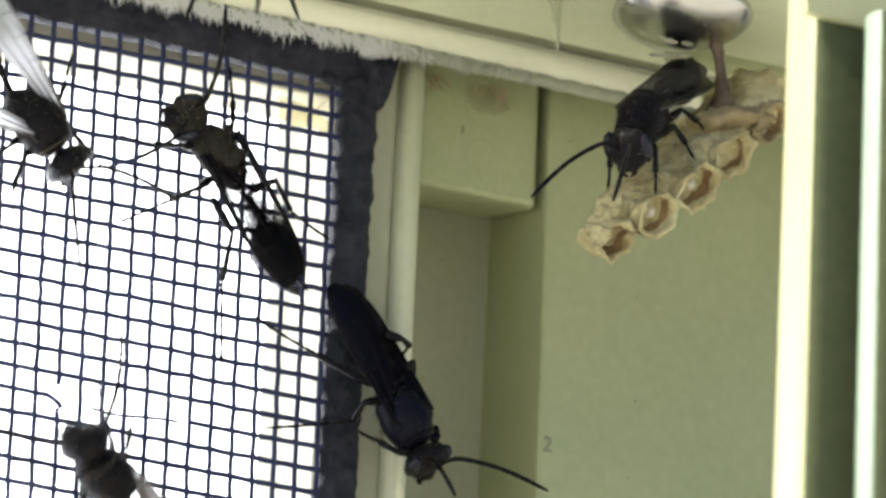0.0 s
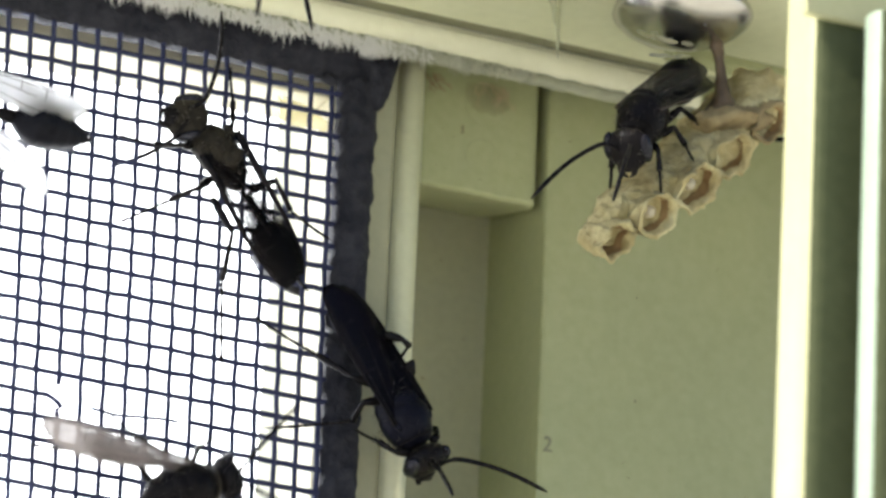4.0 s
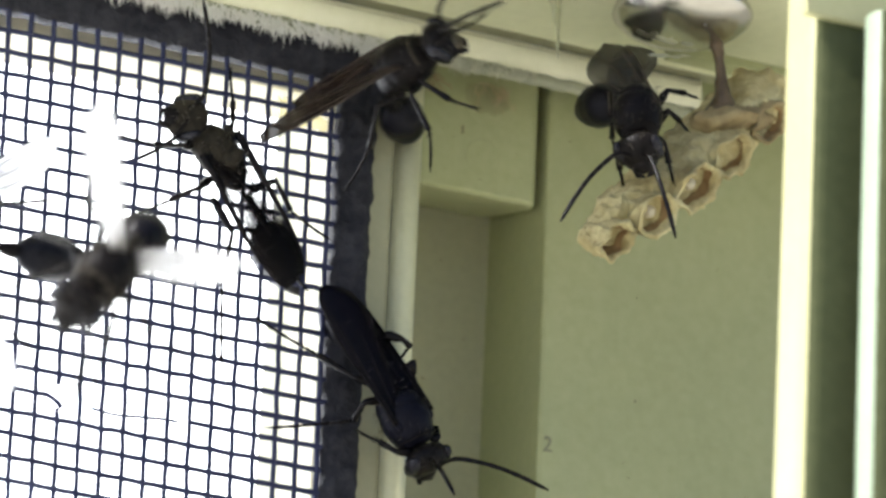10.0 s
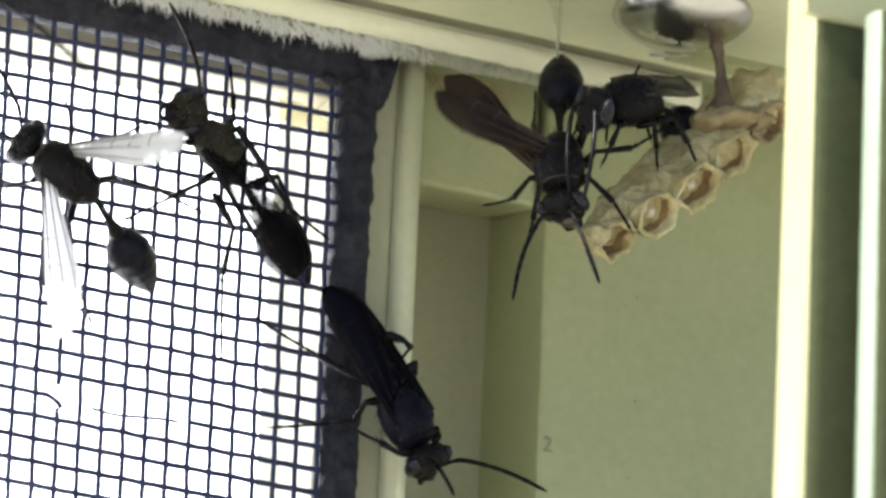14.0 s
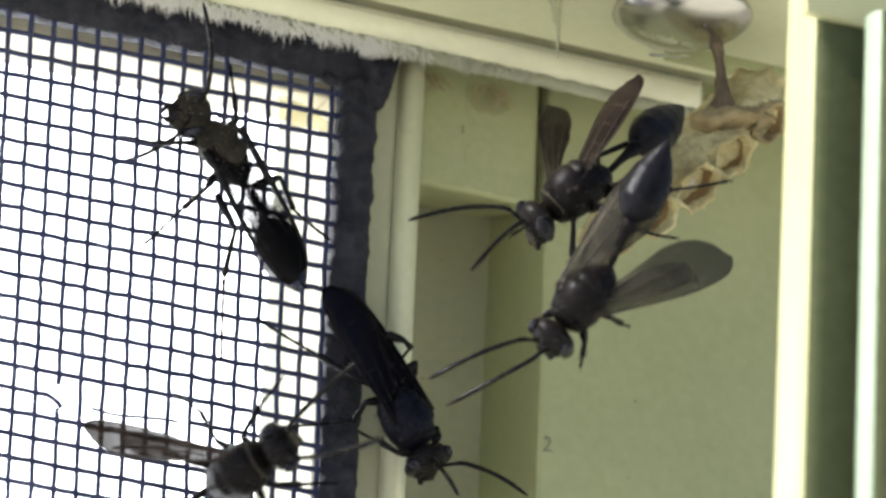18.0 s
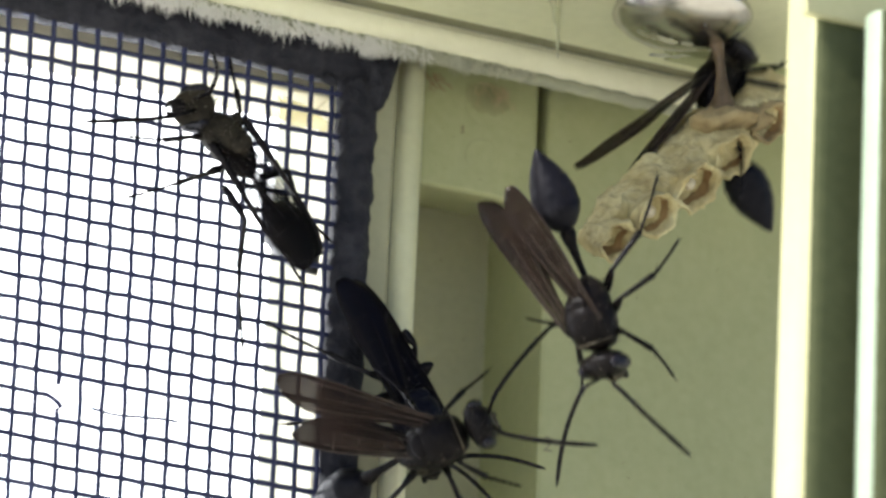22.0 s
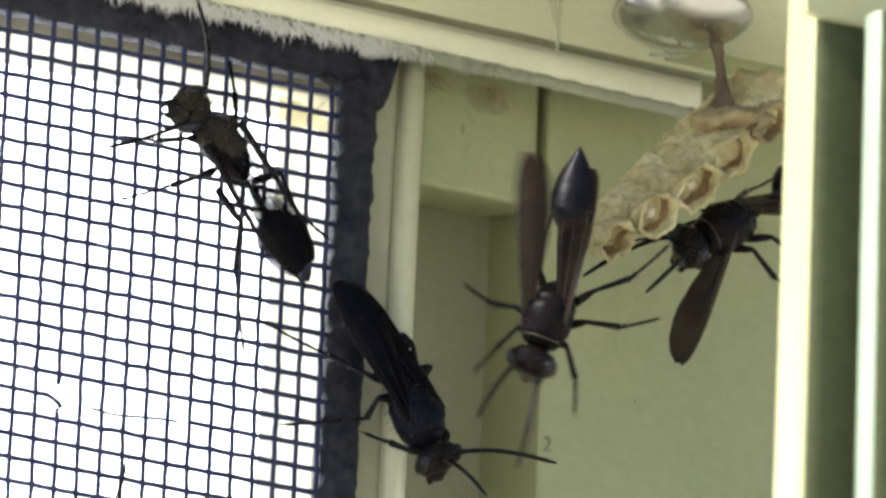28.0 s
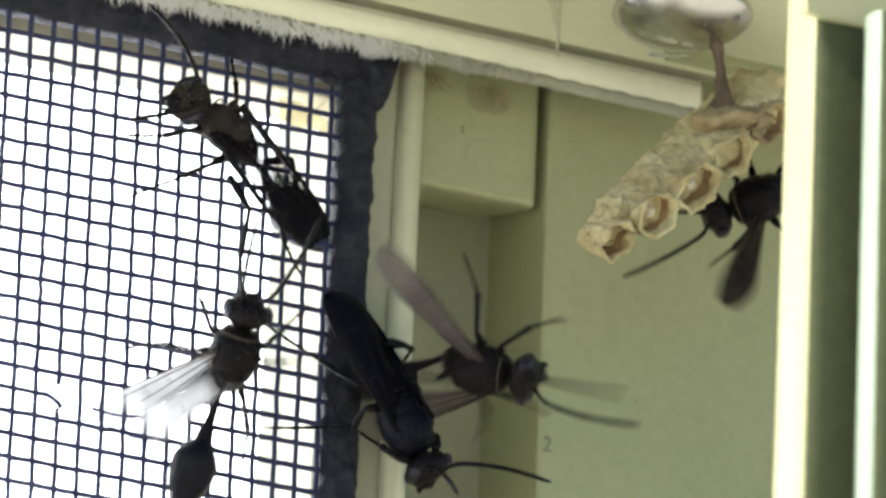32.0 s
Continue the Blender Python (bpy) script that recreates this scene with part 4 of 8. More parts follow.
def motions():
    """Every wasp's way through the clip."""
    # rests on the screen and shifts a little
    sit(resting, [
        (0, mm(2.02, -2.6, 5.77, -89.4, -44.9, 178.2)), (12, mm(2.02, -2.6, 5.77, -89.4, -44.9, 178.2)),
        (13, mm(1.96, -2.6, 5.8, -89.1, -44.8, 177.8)), (14, mm(2.06, -2.6, 6.13, -89.3, -44.4, 178.2)),
        (14.5, mm(2.06, -2.6, 6.13, -89.3, -44.4, 178.2)), (17, mm(2.26, -2.6, 6.1, -89.1, -44.9, 177.3)),
        (18, mm(2.26, -2.6, 6.1, -89.1, -44.9, 177.3)), (19, mm(2.21, -2.6, 6.23, -88.4, -43.4, 176.1)),
        (19.6, mm(2.07, -2.6, 6.54, -90, -34.4, 180)), (20, mm(2.21, -2.6, 7.11, -86.5, -34.5, 171.7)), (20.2, mm(2.16, -2.6, 6.79, -90, -28.7, 180)),
        (21, mm(2.27, -2.6, 7.02, -86.3, -37.6, 172.5)), (21.5, mm(2.36, -2.6, 6.83, -90, -36.6, 180)),
        (22, mm(2.59, -2.6, 6.7, -86.1, -42.9, 173.2)), (23, mm(2.46, -2.6, 6.6, -86.5, -43.8, 173.9)),
        (24, mm(2.24, -2.6, 6.44, -87.6, -44.8, 175.6)), (25, mm(2.24, -2.6, 6.44, -87.6, -44.8, 175.6)),
        (30, mm(2.24, -2.6, 6.44, -87.6, -44.8, 175.6)), (30.7, mm(2.28, -2.6, 6.82, -90, -32.1, -180)),
        (31, mm(2.55, -2.6, 7.06, -86.2, -33.1, 171.4)), (32, mm(2.54, -2.6, 7.46, -85, -36.2, 171.5)),
    ])
    walk(resting["waist"], [
        (0, jt(-2.3, 0, -0.42, 0, -28.4, 5.6)), (12, jt(-2.3, 0, -0.42, 0, -28.4, 5.6)), (13, jt(-2.3, 0, -0.42, 0, -28.8, 5.6)),
        (14, jt(-2.3, 0, -0.42, 0, -25.9, 8.7)), (14.5, jt(-2.3, 0, -0.42, 0, -25.9, 8.7)), (17, jt(-2.3, 0, -0.42, 0, -28.3, 4)),
        (18, jt(-2.3, 0, -0.42, 0, -28.3, 4)), (19, jt(-2.3, 0, -0.42, 0, -28.6, 4.4)), (19.6, jt(-2.3, 0, -0.42, 0, 0, -10.3)),
        (20, jt(-2.3, 0, -0.42, 0, -29.3, 2)), (20.2, jt(-2.3, 0, -0.42, 0, 0, -11.4)), (21, jt(-2.3, 0, -0.42, 0, -31.2, 5.1)),
        (21.5, jt(-2.3, 0, -0.42, 0, 0, -9.1)), (22, jt(-2.3, 0, -0.42, 0, -32.9, 9.7)), (23, jt(-2.3, 0, -0.42, 0, -32.7, 8.7)),
        (24, jt(-2.3, 0, -0.42, 0, -30.1, 9.3)), (25, jt(-2.3, 0, -0.42, 0, -30.1, 9.3)), (30, jt(-2.3, 0, -0.42, 0, -30.1, 9.3)),
        (30.7, jt(-2.3, 0, -0.42, 0, 0, -12.5)), (31, jt(-2.3, 0, -0.42, 0, -28.6, 2.9)), (32, jt(-2.3, 0, -0.42, 0, -36.1, 9.5)),
    ])
    walk(resting["wing_l"], [
        (0, jt(0.7, 1.1, 1.05, 0, -1.1, -6)), (12, jt(0.7, 1.1, 1.05, 0, -1.1, -6)), (13, jt(0.7, 1.1, 1.05, 0, -1.3, -6.1)),
        (14, jt(0.7, 1.1, 1.05, 0, 0, -3.7)), (14.5, jt(0.7, 1.1, 1.05, 0, 0, -3.7)), (17, jt(0.7, 1.1, 1.05, 0, -1.9, -6.5)),
        (18, jt(0.7, 1.1, 1.05, 0, -1.9, -6.5)), (19, jt(0.7, 1.1, 1.05, 0, -2, -6.4)), (19.6, jt(0.7, 1.1, 1.05, 0, 0, -6.8)),
        (20, jt(0.7, 1.1, 1.05, 0, -2.2, -7.9)), (20.2, jt(0.7, 1.1, 1.05, 0, 0, -7.9)), (21, jt(0.7, 1.1, 1.05, 0, -2.1, -6.9)),
        (21.5, jt(0.7, 1.1, 1.05, 0, 0, -5.7)), (22, jt(0.7, 1.1, 1.05, 0, -1.2, -5.3)), (23, jt(0.7, 1.1, 1.05, 0, -1.5, -5.7)),
        (24, jt(0.7, 1.1, 1.05, 0, -1.3, -4.2)), (25, jt(0.7, 1.1, 1.05, 0, -1.3, -4.2)), (30, jt(0.7, 1.1, 1.05, 0, -1.3, -4.2)),
        (30.7, jt(0.7, 1.1, 1.05, 0, 0, -9.1)), (31, jt(0.7, 1.1, 1.05, 0, -1.5, -7.3)), (32, jt(0.7, 1.1, 1.05, 0, 9.8, -13.5)),
    ])
    walk(resting["wing_r"], [
        (0, jt(0.7, -1.1, 1.05, 0, -4.3, -11.7)), (12, jt(0.7, -1.1, 1.05, 0, -4.3, -11.7)), (13, jt(0.7, -1.1, 1.05, 0, -4.5, -11.7)),
        (14, jt(0.7, -1.1, 1.05, 0, -3, -9.5)), (14.5, jt(0.7, -1.1, 1.05, 0, -3, -9.5)), (17, jt(0.7, -1.1, 1.05, 0, -4.9, -11.9)),
        (18, jt(0.7, -1.1, 1.05, 0, -4.9, -11.9)), (19, jt(0.7, -1.1, 1.05, 0, -5, -11.8)), (19.6, jt(0.7, -1.1, 1.05, 0, 0, -12.6)),
        (20, jt(0.7, -1.1, 1.05, 0, -4.6, -12.3)), (20.2, jt(0.7, -1.1, 1.05, 0, 0, -13.7)), (21, jt(0.7, -1.1, 1.05, 0, -5.1, -11.7)),
        (21.5, jt(0.7, -1.1, 1.05, 0, 0, -11.4)), (22, jt(0.7, -1.1, 1.05, 0, -5.6, -9.6)), (23, jt(0.7, -1.1, 1.05, 0, -5.7, -9.9)),
        (24, jt(0.7, -1.1, 1.05, 0, -4.7, -9)), (25, jt(0.7, -1.1, 1.05, 0, -4.7, -9)), (30, jt(0.7, -1.1, 1.05, 0, -4.7, -9)),
        (30.7, jt(0.7, -1.1, 1.05, 0, 0, -14.8)), (31, jt(0.7, -1.1, 1.05, 0, -4.5, -12.8)), (32, jt(0.7, -1.1, 1.05, 0, -4.7, -12.3)),
    ])
    walk(resting["feeler_l"], [
        (0, jt(0.85, 0.38, 0.25, -169.7, 83.1, -117.3)), (19.5, jt(0.85, 0.38, 0.25, -175.4, 84, -122.3)),
        (22, jt(0.85, 0.38, 0.25, -48.1, 52.2, -33.6)), (23, jt(0.85, 0.38, 0.25, -54.8, 52.9, -41.6)),
        (24, jt(0.85, 0.38, 0.25, -28.1, 41.3, -16.1)), (25, jt(0.85, 0.38, 0.25, -23.8, 39.9, -8.5)), (28, jt(0.85, 0.38, 0.25, -15.1, 33.7, 5.8)),
        (29, jt(0.85, 0.38, 0.25, -1.9, 3.6, 22)), (30, jt(0.85, 0.38, 0.25, 0.6, -7.2, 25.2)), (31, jt(0.85, 0.38, 0.25, -9.9, 19.1, -3.2)),
        (32, jt(0.85, 0.38, 0.25, -8.2, 15.3, -5.5)),
    ])
    walk(resting["feeler_r"], [
        (0, jt(0.85, -0.38, 0.25, -2.8, -29.1, -35.3)), (6, jt(0.85, -0.38, 0.25, -9.2, -28, -13.5)), (8, jt(0.85, -0.38, 0.25, -8.4, -24.3, -11.6)),
        (10, jt(0.85, -0.38, 0.25, -1.8, -17.6, -31.6)), (11, jt(0.85, -0.38, 0.25, -8.7, -20, -3.9)), (12, jt(0.85, -0.38, 0.25, -7.5, -11, 12.6)),
        (13, jt(0.85, -0.38, 0.25, 0.3, -2.4, -22.6)), (14, jt(0.85, -0.38, 0.25, -0.2, -3.3, -17.3)), (17, jt(0.85, -0.38, 0.25, -5.9, -21, -16.9)),
        (18, jt(0.85, -0.38, 0.25, -4.5, -18.4, -19.5)), (19, jt(0.85, -0.38, 0.25, -4.3, -19.4, -21.8)),
        (21, jt(0.85, -0.38, 0.25, -27.8, -29.6, 31.7)), (22, jt(0.85, -0.38, 0.25, -20.1, -22.9, 27)), (23, jt(0.85, -0.38, 0.25, -9.5, -26.1, -10)),
        (24, jt(0.85, -0.38, 0.25, -9.6, -22.8, -5)), (25, jt(0.85, -0.38, 0.25, -6.7, -20.6, -13)), (28, jt(0.85, -0.38, 0.25, -5, -17.1, -15.3)),
        (29, jt(0.85, -0.38, 0.25, -4.2, -14.5, -14.8)), (30, jt(0.85, -0.38, 0.25, -3.1, -11, -14.5)),
        (31, jt(0.85, -0.38, 0.25, -10.5, -28.9, -10.4)), (32, jt(0.85, -0.38, 0.25, -0.1, -1.3, -9.9)),
    ])
    # sits head down on the rubber edging
    sit(dark, [
        (0, mm(15.34, -3, -9.26, 71.3, 57.4, -18.6)), (6, mm(15.27, -3, -9.31, 70.6, 57.8, -19.7)), (8, mm(15.27, -3, -9.31, 70.6, 57.8, -19.7)),
        (10, mm(15.35, -3, -9.27, 71, 57.8, -19.8)), (12, mm(15.35, -3, -9.27, 71, 57.8, -19.8)), (13, mm(15.35, -3, -9.27, 71, 57.8, -19.8)),
        (14, mm(15.42, -3, -9.28, 71.7, 58.3, -20.6)), (17, mm(15.42, -3, -9.28, 71.7, 58.3, -20.6)), (18.5, mm(15.42, -3, -9.28, 71.7, 58.3, -20.6)),
        (19.5, mm(15.86, -3, -9.11, 70.9, 60.3, -18.5)), (21, mm(15.86, -3, -9.11, 70.9, 60.3, -18.5)), (22, mm(16.09, -3, -8.95, 67.7, 62.8, -21.3)),
        (23, mm(16.16, -3, -9.03, 59.1, 61, -32.6)), (24, mm(16.2, -3, -9.06, 61, 59.9, -28.6)), (28, mm(16.2, -3, -9.06, 61, 59.9, -28.6)),
        (30, mm(16.2, -3, -9.06, 61, 59.9, -28.6)), (30.6, mm(16.18, -3, -8.16, 90, 56, 0)), (31, mm(17.03, -3, -8.05, 19.4, 59.7, -35.7)),
        (31.5, mm(15.99, -3, -8.2, 90, 56, 0)), (32, mm(15.43, -3, -9.78, 69.1, 58.5, -20.7)),
    ])
    walk(dark["waist"], [
        (0, jt(-2.3, 0, -0.42, 0, -15.4, -12.2)), (6, jt(-2.3, 0, -0.42, 0, -14.2, -9.1)), (8, jt(-2.3, 0, -0.42, 0, -14.2, -9.1)),
        (10, jt(-2.3, 0, -0.42, 0, -14.5, -6.4)), (12, jt(-2.3, 0, -0.42, 0, -14.5, -6.4)), (13, jt(-2.3, 0, -0.42, 0, -14.5, -6.4)),
        (14, jt(-2.3, 0, -0.42, 0, -15.3, -6.9)), (17, jt(-2.3, 0, -0.42, 0, -15.3, -6.9)), (18.5, jt(-2.3, 0, -0.42, 0, -15.3, -6.9)),
        (19.5, jt(-2.3, 0, -0.42, 0, -13.9, -8.9)), (21, jt(-2.3, 0, -0.42, 0, -13.9, -8.9)), (22, jt(-2.3, 0, -0.42, 0, -13.1, -3.4)),
        (23, jt(-2.3, 0, -0.42, 0, -5.8, 1.2)), (24, jt(-2.3, 0, -0.42, 0, -6.8, -1.8)), (28, jt(-2.3, 0, -0.42, 0, -6.8, -1.8)),
        (30, jt(-2.3, 0, -0.42, 0, -6.8, -1.8)), (30.6, jt(-2.3, 0, -0.42, 0, 0, 0)), (31, jt(-2.3, 0, -0.42, 0, -7.3, -22)),
        (31.5, jt(-2.3, 0, -0.42, 0, 0, 2.3)), (32, jt(-2.3, 0, -0.42, 0, -13.8, -7.8)),
    ])
    walk(dark["wing_l"], [
        (0, jt(0.7, 1.1, 1.05, 0, -4.9, -0.3)), (6, jt(0.7, 1.1, 1.05, 0, -2.3, 3.1)), (8, jt(0.7, 1.1, 1.05, 0, -2.3, 3.1)),
        (10, jt(0.7, 1.1, 1.05, 0, -1.2, 5.9)), (12, jt(0.7, 1.1, 1.05, 0, -1.2, 5.9)), (13, jt(0.7, 1.1, 1.05, 0, -1.2, 5.9)),
        (14, jt(0.7, 1.1, 1.05, 0, -3.3, 4.2)), (17, jt(0.7, 1.1, 1.05, 0, -3.3, 4.2)), (18.5, jt(0.7, 1.1, 1.05, 0, -3.3, 4.2)),
        (19.5, jt(0.7, 1.1, 1.05, 0, -1.1, 3.9)), (21, jt(0.7, 1.1, 1.05, 0, -1.1, 3.9)), (22, jt(0.7, 1.1, 1.05, 0, 2.2, 10)),
        (23, jt(0.7, 1.1, 1.05, 0, 7.3, 13.3)), (24, jt(0.7, 1.1, 1.05, 0, 6.6, 11.5)), (28, jt(0.7, 1.1, 1.05, 0, 6.6, 11.5)),
        (30, jt(0.7, 1.1, 1.05, 0, 6.6, 11.5)), (30.6, jt(0.7, 1.1, 1.05, 0, 0, 4.6)), (31, jt(0.7, 1.1, 1.05, 0, -5.9, -7)),
        (31.5, jt(0.7, 1.1, 1.05, 0, 0, 6.9)), (32, jt(0.7, 1.1, 1.05, 0, -1.5, 4.5)),
    ])
    walk(dark["wing_r"], [
        (0, jt(0.7, -1.1, 1.05, 0, 3.5, -3)), (6, jt(0.7, -1.1, 1.05, 0, 6.1, 0.3)), (8, jt(0.7, -1.1, 1.05, 0, 6.1, 0.3)),
        (10, jt(0.7, -1.1, 1.05, 0, 7, 2.9)), (12, jt(0.7, -1.1, 1.05, 0, 7, 2.9)), (13, jt(0.7, -1.1, 1.05, 0, 7, 2.9)),
        (14, jt(0.7, -1.1, 1.05, 0, 4.3, 0.5)), (17, jt(0.7, -1.1, 1.05, 0, 4.3, 0.5)), (18.5, jt(0.7, -1.1, 1.05, 0, 4.3, 0.5)),
        (19.5, jt(0.7, -1.1, 1.05, 0, 6.8, 1)), (21, jt(0.7, -1.1, 1.05, 0, 6.8, 1)), (22, jt(0.7, -1.1, 1.05, 0, 7.5, 5.7)),
        (23, jt(0.7, -1.1, 1.05, 0, 11.2, 7.7)), (24, jt(0.7, -1.1, 1.05, 0, 11.9, 7.2)), (28, jt(0.7, -1.1, 1.05, 0, 11.9, 7.2)),
        (30, jt(0.7, -1.1, 1.05, 0, 11.9, 7.2)), (30.6, jt(0.7, -1.1, 1.05, 0, 0, -2.3)), (31, jt(0.7, -1.1, 1.05, 0, 14.6, 55.2)),
        (31.5, jt(0.7, -1.1, 1.05, 0, 0, 0)), (32, jt(0.7, -1.1, 1.05, 0, 6.3, 1.4)),
    ])
    walk(dark["feeler_l"], [
        (0, jt(0.85, 0.38, 0.25, 3.8, -14.9, 17.4)), (10, jt(0.85, 0.38, 0.25, 3.5, -14.5, 18.6)), (14, jt(0.85, 0.38, 0.25, -0.1, -4.1, 24.9)),
        (18.5, jt(0.85, 0.38, 0.25, -5.4, 23.3, 32.8)), (20, jt(0.85, 0.38, 0.25, -5.8, 31.6, 37.1)), (20.5, jt(0.85, 0.38, 0.25, 3.9, -10.4, 7.6)),
        (21, jt(0.85, 0.38, 0.25, 40.5, -38.3, -39.7)), (21.5, jt(0.85, 0.38, 0.25, 9.2, -25.6, 10.4)), (22, jt(0.85, 0.38, 0.25, -2, 1.5, 45.9)),
        (23, jt(0.85, 0.38, 0.25, 5.5, -40.2, 32.7)), (24, jt(0.85, 0.38, 0.25, 17.7, -41, 5.2)), (25, jt(0.85, 0.38, 0.25, 14.4, -40.9, 12.4)),
        (28, jt(0.85, 0.38, 0.25, 10.7, -35.4, 16.5)), (30, jt(0.85, 0.38, 0.25, 10.7, -35.2, 16.3)), (31, jt(0.85, 0.38, 0.25, 21.1, -47.7, 4.8)),
        (32, jt(0.85, 0.38, 0.25, 4, -19.9, 25.9)),
    ])
    walk(dark["feeler_r"], [
        (0, jt(0.85, -0.38, 0.25, -22.1, -45.9, -1.2)), (18.5, jt(0.85, -0.38, 0.25, -25.8, -46.2, 5.3)),
        (20, jt(0.85, -0.38, 0.25, -26.4, -46.1, 6.4)), (21, jt(0.85, -0.38, 0.25, -24.1, -46.5, 2)), (23, jt(0.85, -0.38, 0.25, -33.7, -27.9, 45.7)),
        (24, jt(0.85, -0.38, 0.25, -37.3, -37.4, 36)), (25, jt(0.85, -0.38, 0.25, -32.1, -37.1, 28)), (28, jt(0.85, -0.38, 0.25, -27, -38.8, 16.2)),
        (30, jt(0.85, -0.38, 0.25, -26.7, -39, 15.4)), (31, jt(0.85, -0.38, 0.25, -4.2, -14.6, -14.8)),
        (32, jt(0.85, -0.38, 0.25, -26.3, -49.5, 2.8)),
    ])
    # sits on the nest, then leaves downwards
    walk(keeper["body"], [
        (0, mm(26.57, -13.5, 9.8, -14.6, 52.8, -146.8)), (9.3, mm(26.57, -13.5, 9.8, -14.6, 52.8, -146.8)),
        (10, mm(26.12, -13.5, 10.09, 19.4, 66.7, -113.9)), (10.5, mm(26.26, -13.5, 9.74, 15.3, 60.7, -120.4)),
        (11, mm(27.09, -13.5, 9.61, -16.2, 49.9, -125.4)), (12, mm(27.3, -13.5, 11.38, -8.2, 48.5, -168.1)),
        (13, mm(26.29, -13.5, 10.48, -9.7, 41.6, 177.1)), (14, mm(25.76, -13.5, 10.71, -35.7, 19.6, -168)),
        (14.5, mm(25.74, -13.5, 10.35, -61.6, 25.9, 146)), (16.5, mm(20.09, -19, 3.29, -67.2, 43.4, 151.3)),
        (16.65, mm(22.2, -19, 1.63, -141.5, 81.4, 82.1)), (16.8, mm(24.31, -19, -0.03, 128.3, 45.8, -3.1)),
        (17, mm(26.26, -19, -2.39, 127.1, 56.8, 8.1)), (17.2, mm(24.43, -19, -4.92, -178.9, 70.7, 67)),
        (17.5, mm(23.21, -19, -2.81, -119.5, 64.2, 109.3)), (18, mm(20, -19, -4.98, -99.1, 52.3, 142.5)),
        (18.3, mm(19.69, -19, -13.45, -127.3, 56.9, 123.3)), (18.6, mm(19.77, -19, -36.84, -139.5, 64.2, 109.3)),
        (32, mm(19.77, -19, -36.84, -139.5, 64.2, 109.3)),
    ])
    walk(keeper["waist"], [
        (0, jt(-2.3, 0, -0.42, 0, -16.1, 3.3)), (9.3, jt(-2.3, 0, -0.42, 0, -16.1, 3.3)), (9.65, jt(-2.3, 0, -0.42, 0.8, 1.7, 49.5)),
        (10, jt(-2.3, 0, -0.42, 0, -34.8, 53.7)), (10.5, jt(-2.3, 0, -0.42, 0, -18.5, 52.8)), (11, jt(-2.3, 0, -0.42, 0, -23.6, 38.2)),
        (11.5, jt(-2.3, 0, -0.42, 2, 4.8, 45.2)), (12, jt(-2.3, 0, -0.42, 0, -38.8, 50.1)), (13, jt(-2.3, 0, -0.42, 0, -24.1, 54.9)),
        (14, jt(-2.3, 0, -0.42, 0, -28.4, 20.4)), (14.5, jt(-2.3, 0, -0.42, 16.2, -57.5, -29.1)), (16.5, jt(-2.3, 0, -0.42, -0.1, 1.1, -14.1)),
        (16.8, jt(-2.3, 0, -0.42, -2.4, -17.6, 15.3)), (17, jt(-2.3, 0, -0.42, -4.5, -20, 25)), (17.2, jt(-2.3, 0, -0.42, 0, 0, 25)),
        (17.5, jt(-2.3, 0, -0.42, 0.3, -3.4, -9.4)), (18, jt(-2.3, 0, -0.42, 0, 13.7, 12.4)), (18.3, jt(-2.3, 0, -0.42, 0, 0, -8)),
        (18.6, jt(-2.3, 0, -0.42, 0, 0, -10)), (32, jt(-2.3, 0, -0.42, 0, 0, -10)),
    ])
    walk(keeper["wing_l"], [
        (0, jt(0.7, 1.1, 1.05, 0, -20.8, -0.7)), (9.3, jt(0.7, 1.1, 1.05, 0, -20.8, -0.7)), (10, jt(0.7, 1.1, 1.05, 0, -14.3, 21.9)),
        (10.5, jt(0.7, 1.1, 1.05, 0, -8.9, 24.7)), (11, jt(0.7, 1.1, 1.05, 0, -2.7, 15.9)), (12, jt(0.7, 1.1, 1.05, 0, -12.9, 29.4)),
        (13, jt(0.7, 1.1, 1.05, 0, -14.2, 34.6)), (14, jt(0.7, 1.1, 1.05, 0, -10.7, 24.3)), (14.5, jt(0.7, 1.1, 1.05, 0, -31.6, 54.2)),
        (15.5, jt(0.7, 1.1, 1.05, 5.2, -15.2, 18.7)), (16.5, jt(0.7, 1.1, 1.05, 0, 1.1, -14.1)), (16.8, jt(0.7, 1.1, 1.05, 0, -7.2, -45.6)),
        (17, jt(0.7, 1.1, 1.05, 0, 0, -60)), (17.2, jt(0.7, 1.1, 1.05, 0, 0, -59)), (17.5, jt(0.7, 1.1, 1.05, 0, -15.2, -48.2)),
        (18, jt(0.7, 1.1, 1.05, 0, -21.2, -25.8)), (18.3, jt(0.7, 1.1, 1.05, 0, 0, -50)), (18.6, jt(0.7, 1.1, 1.05, 0, 0, -60)),
        (32, jt(0.7, 1.1, 1.05, 0, 0, -60)),
    ])
